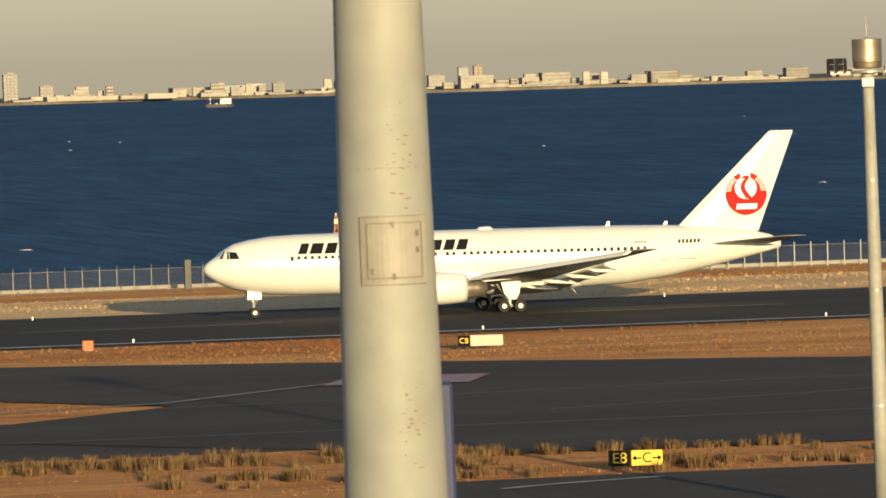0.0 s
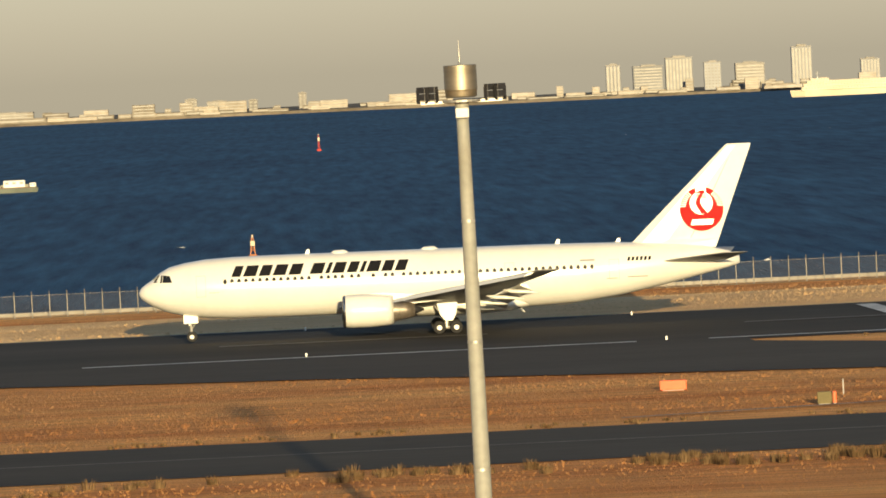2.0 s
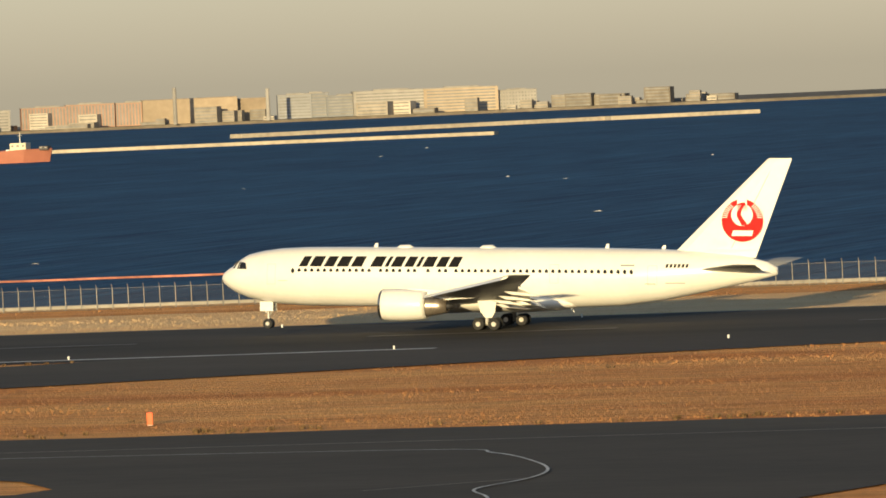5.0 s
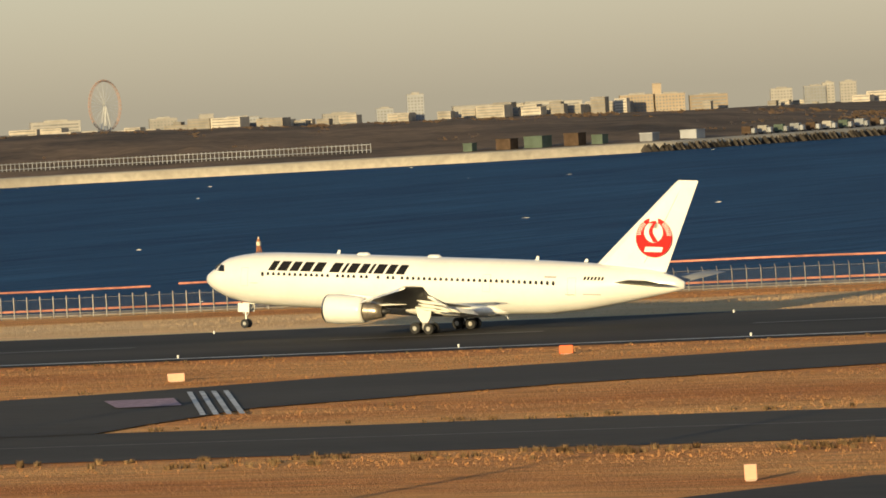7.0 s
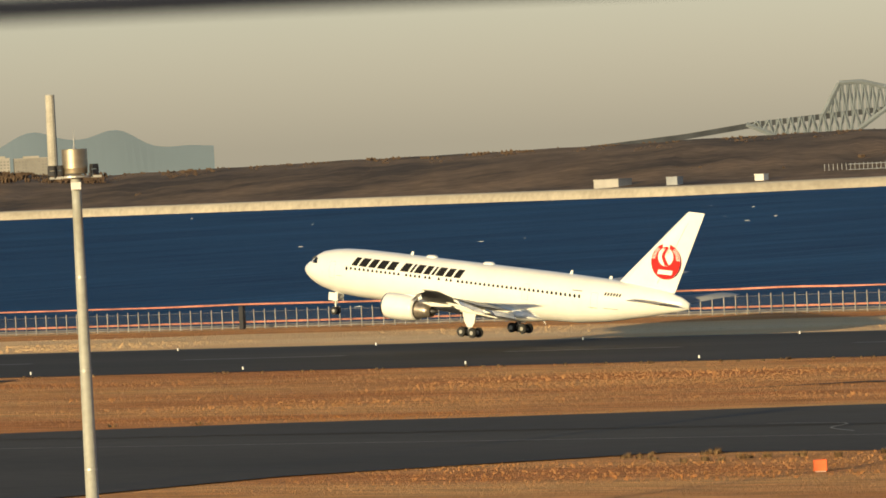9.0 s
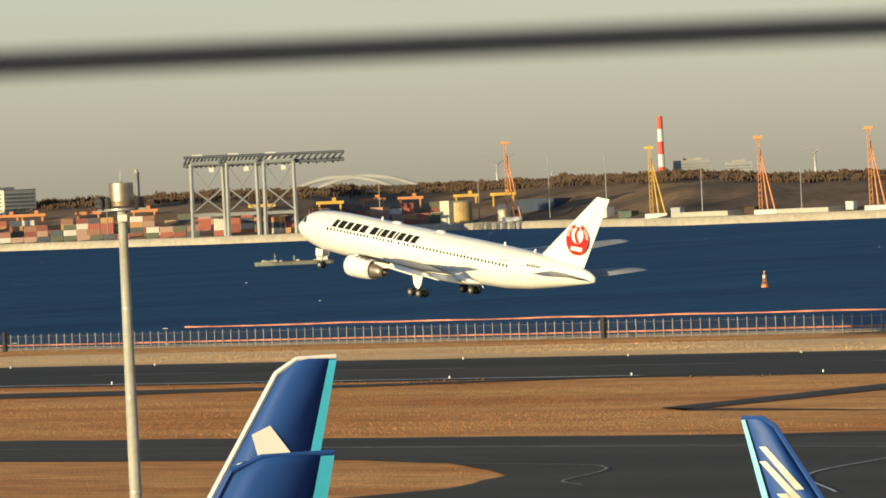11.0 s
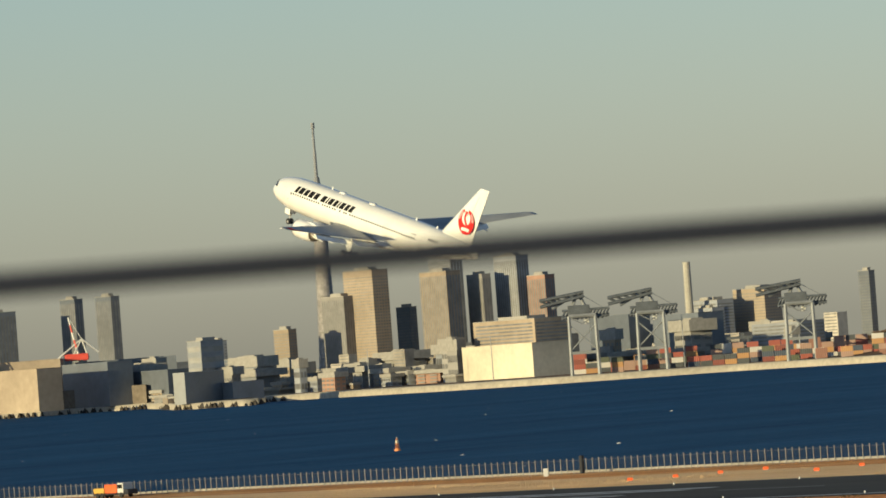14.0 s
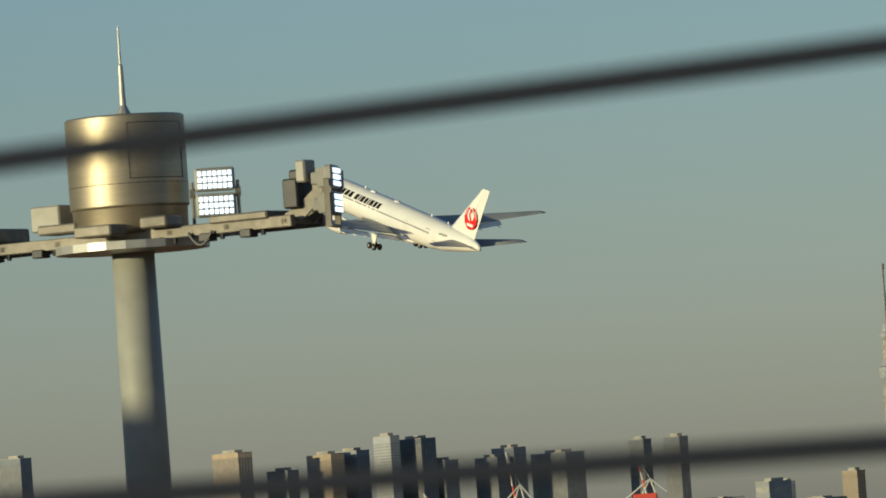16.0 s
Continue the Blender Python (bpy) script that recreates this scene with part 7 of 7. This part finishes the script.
for az, dist, top in ((-1.345, 316, 23.55), (31.45, 370, 23.85), (40.415, 410, 24.0), (48.07, 430, 24.2), (-14.65, 350, 23.55), (9.4, 322, 23.55)):
    e, zd = mast(az, dist, top, 0.27, 0.41, 0.5 if az < 35 else 0.2, 0.85 if az < 35 else 0.7)
    for x in (-1.75, -1.3, 1.3, 1.75) if az < 20 else (-1.35, -0.95, 1.1):
        floodlight(e, x, -0.25, zd - 0.12, -40 if x < 0 else 40)
    bm = bmesh.new()
    box(bm, -0.3, 0.3, -0.62, -0.38, zd - 0.9, zd - 0.45, 0.03)
    part("junction_box", bm, LATT, e)

# the near mast with its hatch
e, zd = mast(-10.91, 52.0, 31.0, 0.24, 0.68, 0.5)
Zr = (31.0 - 1.45 - 0.5)
rz_ = lambda z: 0.68 + (0.24 - 0.68) * z / Zr


def curved_plate(name, x0, x1, z0, z1, lift, m, parent, label="", n=10):
    vs, fs = [], []
    for k in range(2):
        z = (z0, z1)[k]
        r = rz_(z) + lift
        for i in range(n + 1):
            x = x0 + (x1 - x0) * i / n
            vs.append((x, -math.sqrt(max(1e-4, r * r - x * x)), z))
    fs = [(i, i + 1, n + 2 + i, n + 1 + i) for i in range(n)]
    return obj(name, vs, fs, m, parent, label)


hatch_m = mat("hatch_paint", (0.34, 0.32, 0.27), 0.55, vary=0.12, scale=1.5, fine=8)
seam_m = mat("hatch_seam", (0.21, 0.195, 0.165), 0.7, vary=0.2, scale=2)
xa, xb, za, zb = -0.14, 0.255, 21.78, 22.18
hp = curved_plate("hatch_frame", xa - 0.05, xb + 0.03, za - 0.05, zb + 0.05, 0.006, hatch_m, e, "flush access hatch frame")
curved_plate("hatch_door", xa, xb, za, zb, 0.012, hatch_m, e, "flush access hatch door")
for x0, x1, z0, z1 in ((xa, xb, za - 0.004, za + 0.004), (xa, xb, zb - 0.004, zb + 0.004), (xa - 0.004, xa + 0.004, za, zb), (xb - 0.004, xb + 0.004, za, zb), (xa - 0.05, xb + 0.03, zb + 0.046, zb + 0.052), (xa - 0.05, xb + 0.03, za - 0.052, za - 0.046), (xa - 0.052, xa - 0.046, za - 0.05, zb + 0.05)):
    curved_plate("hatch_seam", x0, x1, z0, z1, 0.016, seam_m, hp)
for x0, z0 in ((xa + 0.03, za + 0.05), (xb - 0.03, za + 0.2), (xb - 0.03, zb - 0.08), (0.05, za + 0.01), (0.05, zb - 0.01)):
    curved_plate("hinge", x0 - 0.012, x0 + 0.012, z0 - 0.022, z0 + 0.022, 0.02, seam_m, hp)
curved_plate("weld_seam", -0.30, 0.30, 22.575, 22.583, 0.004, seam_m, e)
rng = np.random.default_rng(2)
for _ in range(46):  # rust scrapes
    x, z = 0.02 + 0.20 * rng.random(), rng.choice((20.55, 20.85, 22.4, 22.75)) + 0.16 * rng.normal()
    curved_plate("rust_streak", x, x + 0.012 + 0.03 * rng.random(), z, z + 0.005 + 0.008 * rng.random(), 0.005, mat("rust_scrape", (0.30, 0.21, 0.13), 0.9, vary=0.2), e, n=2)
bm = bmesh.new()
box(bm, 0.30, 0.44, 0.15, 0.35, 0.0, 20.98, 0.02)
part("cable_duct", bm, mat("blue_duct", (0.03, 0.04, 0.12), 0.6, vary=0.1), e, "dark blue cable duct")

# the lit mast: its arm is turned so that one end comes nearer
e, zd = mast(60.88, 87.0, 28.71, 0.26, 0.42, 0.3, 1.22, True, 60.88 - 35, True)
ARMM = mat("weathered_arm_steel", (0.24, 0.22, 0.19))
SHELL = mat("pale_lamp_shell", (0.32, 0.31, 0.285), 0.6, 0.2, vary=0.12, scale=2.0, fine=10.0)


def lamp_bank(x, y, z, rz, shell, tilt=0.0):
    """Two lamp heads one over the other: finned shell, glowing face, yoke and pivot."""
    M = pose(x, y, z, tilt, 0, rz)

    def put(name, bm, m, parent, label=""):
        for v in bm.verts:
            v.co = M @ v.co
        return part(name, bm, m, parent, label)

    for k in range(2):
        z0 = 0.06 + 0.315 * k
        bm = bmesh.new()
        box(bm, -0.245, 0.245, -0.06, 0.05, z0, z0 + 0.29, 0.025)
        lamp = put("lamp_head", bm, shell, e, "lamp head with a glowing face")
        for i in range(7):
            bm = bmesh.new()
            box(bm, -0.2 + 0.062 * i, -0.178 + 0.062 * i, 0.05, 0.15, z0 + 0.03, z0 + 0.26)
            put("cooling_fin", bm, shell, lamp)
        bm = bmesh.new()
        box(bm, -0.10, 0.10, 0.13, 0.24, z0 + 0.06, z0 + 0.22, 0.02)
        put("driver_box", bm, SHELL, lamp)
        for i in range(7):
            for j in range(3):
                bm = bmesh.new()
                box(bm, -0.212 + 0.062 * i, -0.166 + 0.062 * i, -0.074, -0.058, z0 + 0.035 + 0.078 * j, z0 + 0.092 + 0.078 * j, 0.006)
                put("led", bm, LED, lamp)
    for sx in (-0.28, 0.28):
        bm = bmesh.new()
        box(bm, sx - 0.018, sx + 0.018, -0.03, 0.05, -0.06, 0.5, 0.01)
        tube(bm, (sx - 0.03, 0.01, 0.36), (sx + 0.03, 0.01, 0.36), 0.06, n=12)
        put("yoke_arm", bm, ARMM, e)
    bm = bmesh.new()
    box(bm, -0.3, 0.3, -0.03, 0.05, -0.08, -0.05)
    put("yoke_base", bm, ARMM, e)


ZA = zd + 0.13
lamp_bank(1.13, 0.22, ZA - 0.06, 40, SHELL)
lamp_bank(3.02, -0.05, ZA - 0.20, 112, SHELL)
bm = bmesh.new()  # cranked end bracket that carries the outer bank
for y in (-0.16, 0.16):
    loft(bm, [[(x, y - 0.02, z0), (x, y + 0.02, z0), (x, y + 0.02, z1), (x, y - 0.02, z1)] for x, z0, z1 in ((2.30, ZA - 0.24, ZA - 0.12), (2.62, ZA - 0.18, ZA + 0.04), (2.90, ZA + 0.04, ZA + 0.24), (3.04, ZA + 0.20, ZA + 0.40))])
tube(bm, (2.90, -0.19, ZA + 0.20), (2.90, 0.19, ZA + 0.20), 0.08, n=16)
part("end_bracket", bm, ARMM, e, "cranked steel end bracket")
for x0, x1, y0, y1, z0, z1, m in ((2.44, 2.66, -0.28, 0.12, -0.02, 0.34, DARKM), (2.36, 2.54, 0.0, 0.3, 0.14, 0.46, DARKM), (2.66, 2.80, -0.3, -0.05, 0.28, 0.55, SHELL), (-1.30, -0.86, -0.30, 0.2, 0.00, 0.32, SHELL), (-0.98, -0.40, -0.62, -0.2, -0.06, 0.06, ARMM), (-2.5, -1.75, -0.42, 0.3, -0.08, 0.10, ARMM), (1.45, 2.3, -0.44, 0.3, -0.12, -0.02, ARMM), (0.55, 0.95, -0.62, -0.25, -0.10, 0.04, ARMM), (-0.2, 0.35, -0.95, -0.6, -0.16, -0.02, ARMM)):
    bm = bmesh.new()
    box(bm, x0, x1, y0, y1, ZA + z0, ZA + z1, 0.02)
    part("control_box", bm, m, e, "grey control gear box" if m is not DARKM else "dark control gear box")
for x0 in (-1.9, -1.2, -0.5, 0.6, 1.3, 1.9):
    bm = bmesh.new()  # clamps and glands under the arm
    box(bm, x0, x0 + 0.16, -0.46, -0.28, ZA - 0.32, ZA - 0.22, 0.01)
    tube(bm, (x0 + 0.3, -0.38, ZA - 0.31), (x0 + 0.3, -0.38, ZA - 0.24), 0.03, n=8)
    part("clamp", bm, DARKM, e)
bm = bmesh.new()
pts = [Vector((1.15 + 0.35 * u, -0.45, ZA - 0.2 - 0.16 * math.sin(math.pi * u))) for u in np.linspace(0, 1, 9)]
for p, q in zip(pts, pts[1:]):
    tube(bm, p, q, 0.02, n=5)
part("cable_loop", bm, DARKM, e)

# ---------------------------------------------------------------- parked airliners: only their fins rise into view
BLUE = mat("dark_blue_livery", (0.014, 0.065, 0.27), 0.6, vary=0.06, scale=0.5)
TEAL = mat("light_blue_livery", (0.06, 0.42, 0.62), 0.4, vary=0.06, scale=0.5)


def parked(az, dist, top, turn, size, label, bars=True):
    """turn: how far the aft direction leans right of straight away, in degrees."""
    p = polar(az, dist)
    e = thing("parked_airliner", (p.x, p.y, 0), az + 90 - turn, label, "aircraft")
    H, k0, hh0 = top, top / 17, top * 0.4
    bm = bmesh.new()
    zc, r = H * 0.27, H * 0.155
    loft(bm, [[(s, r * k * math.sin(6.283 * i / 20), zc + dz + r * k * math.cos(6.283 * i / 20)) for i in range(20)] for s, k, dz in ((-34 * k0, 0.1, -0.4), (-32 * k0, 0.6, -0.2), (-28 * k0, 1, 0), (-8 * k0, 1, 0), (-1 * k0, 0.6, 0.6), (-0.4 * hh0, 0.12, 1.0))])
    part("fuselage", bm, WHITE, e, smooth=True)

    def ring(z, le, te, w):
        return [(le, 0, z), (le + 0.3 * (te - le), -w, z), (te, -0.03, z), (te, 0.03, z), (le + 0.3 * (te - le), w, z)]
    z0 = H * 0.40
    hh = H - z0
    bm = bmesh.new()
    LEt, TEt = -size, size
    LEb, TEb = LEt - 0.61 * hh, TEt - 0.235 * hh
    rows = [ring(z0 + hh * u, LEb + (LEt - LEb) * u, TEb + (TEt - TEb) * u, 0.35 - 0.2 * u) for u in (0, 0.5, 0.93)]
    rows.append(ring(z0 + hh * 0.985, LEt + 0.1 * size, TEt - 0.02, 0.12))
    rows.append(ring(z0 + hh, LEt + 0.5 * size, TEt + 0.05, 0.07))
    loft(bm, rows)
    fin = part("fin", bm, BLUE, e, "dark blue tail fin", smooth=True)

    def stripe(name, pts, m, lift):
        vs, fs = [], []
        for sg in (-1, 1):
            i = len(vs)
            for s, u in pts:
                le, te = LEb + (LEt - LEb) * u, TEb + (TEt - TEb) * u
                vs.append((le + (te - le) * s, sg * (0.36 - 0.2 * u + lift), z0 + hh * u))
            f = tuple(range(i, i + len(pts)))
            fs.append(f if sg < 0 else f[::-1])
        obj(name, vs, fs, m, fin)
    stripe("trailing_stripe", [(0.90, 0.0), (1.0, 0.0), (1.0, 0.99), (0.86, 0.99)], TEAL, 0.01)
    bm = bmesh.new()
    for a, b in ((0, 0.93),):
        tube(bm, (LEb - 0.02, 0, z0), (LEb + (LEt - LEb) * 0.95, 0, z0 + hh * 0.95), 0.13, 0.11, n=6)
    tube(bm, (LEb + (LEt - LEb) * 0.95, 0, z0 + hh * 0.95), (LEt + 0.5 * size, 0, H), 0.11, 0.09, n=6)
    tube(bm, (LEt + 0.5 * size, 0, H), (TEt, 0, H + 0.02), 0.09, n=6)
    part("leading_edge", bm, WHITE if bars and turn > 0 else BLUE, fin, "white leading edge" if bars and turn > 0 else "")
    if bars and turn > 0:
        for q in ([(0.08, 0.73), (0.27, 0.76), (0.78, 0.615), (0.40, 0.595)], [(0.07, 0.625), (0.20, 0.64), (0.33, 0.56), (0.24, 0.545)], [(0.10, 0.47), (0.22, 0.53), (0.34, 0.52), (0.20, 0.44)]):
            stripe("white_bar", q, WHITE, 0.02)
    elif bars:
        for u0, w in ((0.10, 0.22), (0.36, 0.22), (0.60, 0.24)):
            stripe("white_bar", [(0.18, u0), (0.34, u0), (0.72, u0 + w), (0.54, u0 + w)], PAINT, 0.02)
            stripe("white_bar", [(0.30, u0 - 0.06), (0.46, u0 - 0.06), (0.84, u0 + w - 0.08), (0.68, u0 + w - 0.08)], PAINT, 0.02)
    for x, y in ((-16 * k0, -3 * k0), (-16 * k0, 3 * k0), (-30 * k0, 0)):
        bm = bmesh.new()
        tube(bm, (x, y, 0.5), (x, y * 0.6, zc - r * 0.6), 0.18, n=8)
        tube(bm, (x, y - 0.5, 0.5), (x, y + 0.5, 0.5), 0.5, n=12)
        part("landing_gear", bm, DARKM, e)
    return e


parked(46.62, 267, 17.0, 75, 1.02, "parked jet with a dark blue fin and pale slanted bars")
parked(46.85, 240, 14.4, 72, 1.7, "parked jet with a dark blue fin edged in light blue", False)
parked(43.05, 300, 12.85, -75, 0.6, "parked smaller jet with a dark blue fin and pale slanted bars")
parked(50.69, 330, 13.3, -75, 0.85, "parked jet with a dark blue fin and pale slanted bars")
parked(7.5, 228, 12.5, -7, 1.0, "parked jet whose narrow blue fin is seen edge on", False)


# ---------------------------------------------------------------- the viewing terrace
def terrace():
    bm = bmesh.new()
    box(bm, -24, 30, -40, 8, 0, 21.5)
    tagged(part("terrace_building", bm, CONC), "plain concrete terminal building below the viewing terrace", "building", kind="structure")
    bm = bmesh.new()
    box(bm, -24, 30, -40, 8.2, 21.5, 21.75)
    tagged(part("terrace_floor", bm, CONC), "plain concrete viewing terrace floor", "floor", kind="structure")
    bm = bmesh.new()
    box(bm, -150, -45, -60, 0, 0, 30.3)
    tagged(part("terminal_wing", bm, CONC), "taller plain terminal wing beside the terrace", "building", kind="structure")
    # wires strung before the terrace
    e = thing("terrace_wire_fence", (0, 0, 0), 0, "dark steel wires strung before the viewing terrace", "wire fence")
    dirn = Vector((-math.cos(radians(50)), -math.sin(radians(50)), 0))
    foot = polar(50, 4.0)

    def at(u, z):
        return foot + dirn * u + Vector((0, 0, z))
    wire_m = mat("dark_wire", (0.008, 0.011, 0.026), 0.8, vary=0.1)
    ends = (-2.13, 3.2)
    for zf in (lambda u: 23.386 + 0.0878, lambda u: 23.386 + 0.3125 - 0.0523 * (u - 0.3289)):
        bm = bmesh.new()
        tube(bm, at(ends[0], zf(ends[0])), at(ends[1], zf(ends[1])), 0.0075, n=8)
        part("wire", bm, wire_m, e)
    for u in ends:
        bm = bmesh.new()
        tube(bm, at(u, 23.475), at(u, 24.93), 0.012, n=8)
        part("hanger", bm, wire_m, e)
    bm = bmesh.new()
    tube(bm, at(-2.4, 24.95), at(5.5, 24.95), 0.05, n=8)
    tube(bm, at(-2.4, 24.95), Vector((2.0, -4.0, 24.95)), 0.05, n=8)
    part("top_rail", bm, wire_m, e)
    for q in (at(5.5, 0), Vector((2.0, -4.0, 0))):
        bm = bmesh.new()
        tube(bm, (q.x, q.y, 21.75), (q.x, q.y, 24.95), 0.04, n=8)
        part("post", bm, wire_m, e)
    # a post with a round head
    p = polar(-5.38, 3.6)
    e = thing("terrace_post", (p.x, p.y, 21.75), 0, "dark slim terrace post with a round head", "post")
    bm = bmesh.new()
    tube(bm, (0, 0, 0), (0, 0, 1.68), 0.0088, n=12)
    part("post", bm, wire_m, e)
    bm = bmesh.new()
    bmesh.ops.create_uvsphere(bm, u_segments=24, v_segments=14, radius=0.052)
    for v in bm.verts:
        v.co.z += 1.711
    part("round_head", bm, wire_m, e, smooth=True)


terrace()


# ---------------------------------------------------------------- what moves
def motions():
    flight = [
        (0, 129.8, 0, 0.40), (0.5, 103.1, 0, 0.40), (1, 72.1, 0, 0.40), (1.5, 44.4, 0, 0.40), (2, 12.2, 0, 0.40), (2.5, -16.6, 0, 0.40),
        (3, -50.0, 0, 0.40), (3.2, -62.7, 0, 0.40), (4.4, -141.5, 0, 1.2), (5.5, -217.3, 0, 2.99), (6, -252.0, 0, 3.33), (6.5, -287.3, 0, 3.61),
        (7, -323.1, 0, 3.92), (7.5, -359.6, 0.28, 4.75), (8, -396.6, 0.58, 5.3), (8.7, -453.0, 1.4, 6.6), (10.4, -595.0, 6.27, 8.68), (11, -643.4, 9.42, 9.8),
    ]
    flight += [(12.5, -764.4, 19.95, 12.9), (13.4, -836.2, 30.0, 14.9), (14, -885.6, 38.2, 15.7), (14.5, -925.2, 45.4, 16.2), (15, -963.2, 53.3, 16.6), (15.5, -1002.9, 62.9, 16.8), (16, -1043.2, 72.0, 16.9)]
    walk(TANKER, [(t, pose(-63 - 6.0 * t, 1640, -0.4)) for t in (0, 4, 8, 12, 16)])
    walk(BARGE, [(t, pose(bp.x - 2.6 * (t - 10.4), bp.y - 2.8 * (t - 10.4), -0.4, 0, 0, -133 + 180)) for t in (0, 4, 8, 12, 16)])
    for o in AIRLINER.children:
        if o.name.startswith("main_gear"):
            walk(o, [(t, pose(0, 0, z)) for t, z in ((0, 0), (7.5, 0), (8.0, -0.05), (9.2, -0.45), (12.5, -0.5), (16, -0.5))])
        elif o.name.startswith("wing"):
            side = -1 if o.name == "wing" else 1
            root = pose(0, 0, 3.0)
            walk(o, [(t, root @ pose(0, 0, 0, side * k, 0, 0) @ root.inverted()) for t, k in ((0, 0), (7, 0.2), (8.7, 1.4), (10.4, 2.6), (16, 2.9))])
        elif o.name == "nose_gear":
            walk(o, [(t, pose(0, 0, z)) for t, z in ((0, 0), (3.2, 0), (5.5, -0.3), (8, -0.4), (16, -0.4))])
    walk(AIRLINER, [(t, pose(x, 632.0, z + 0.05, 0, p, 0)) for t, x, z, p in flight])


motions()
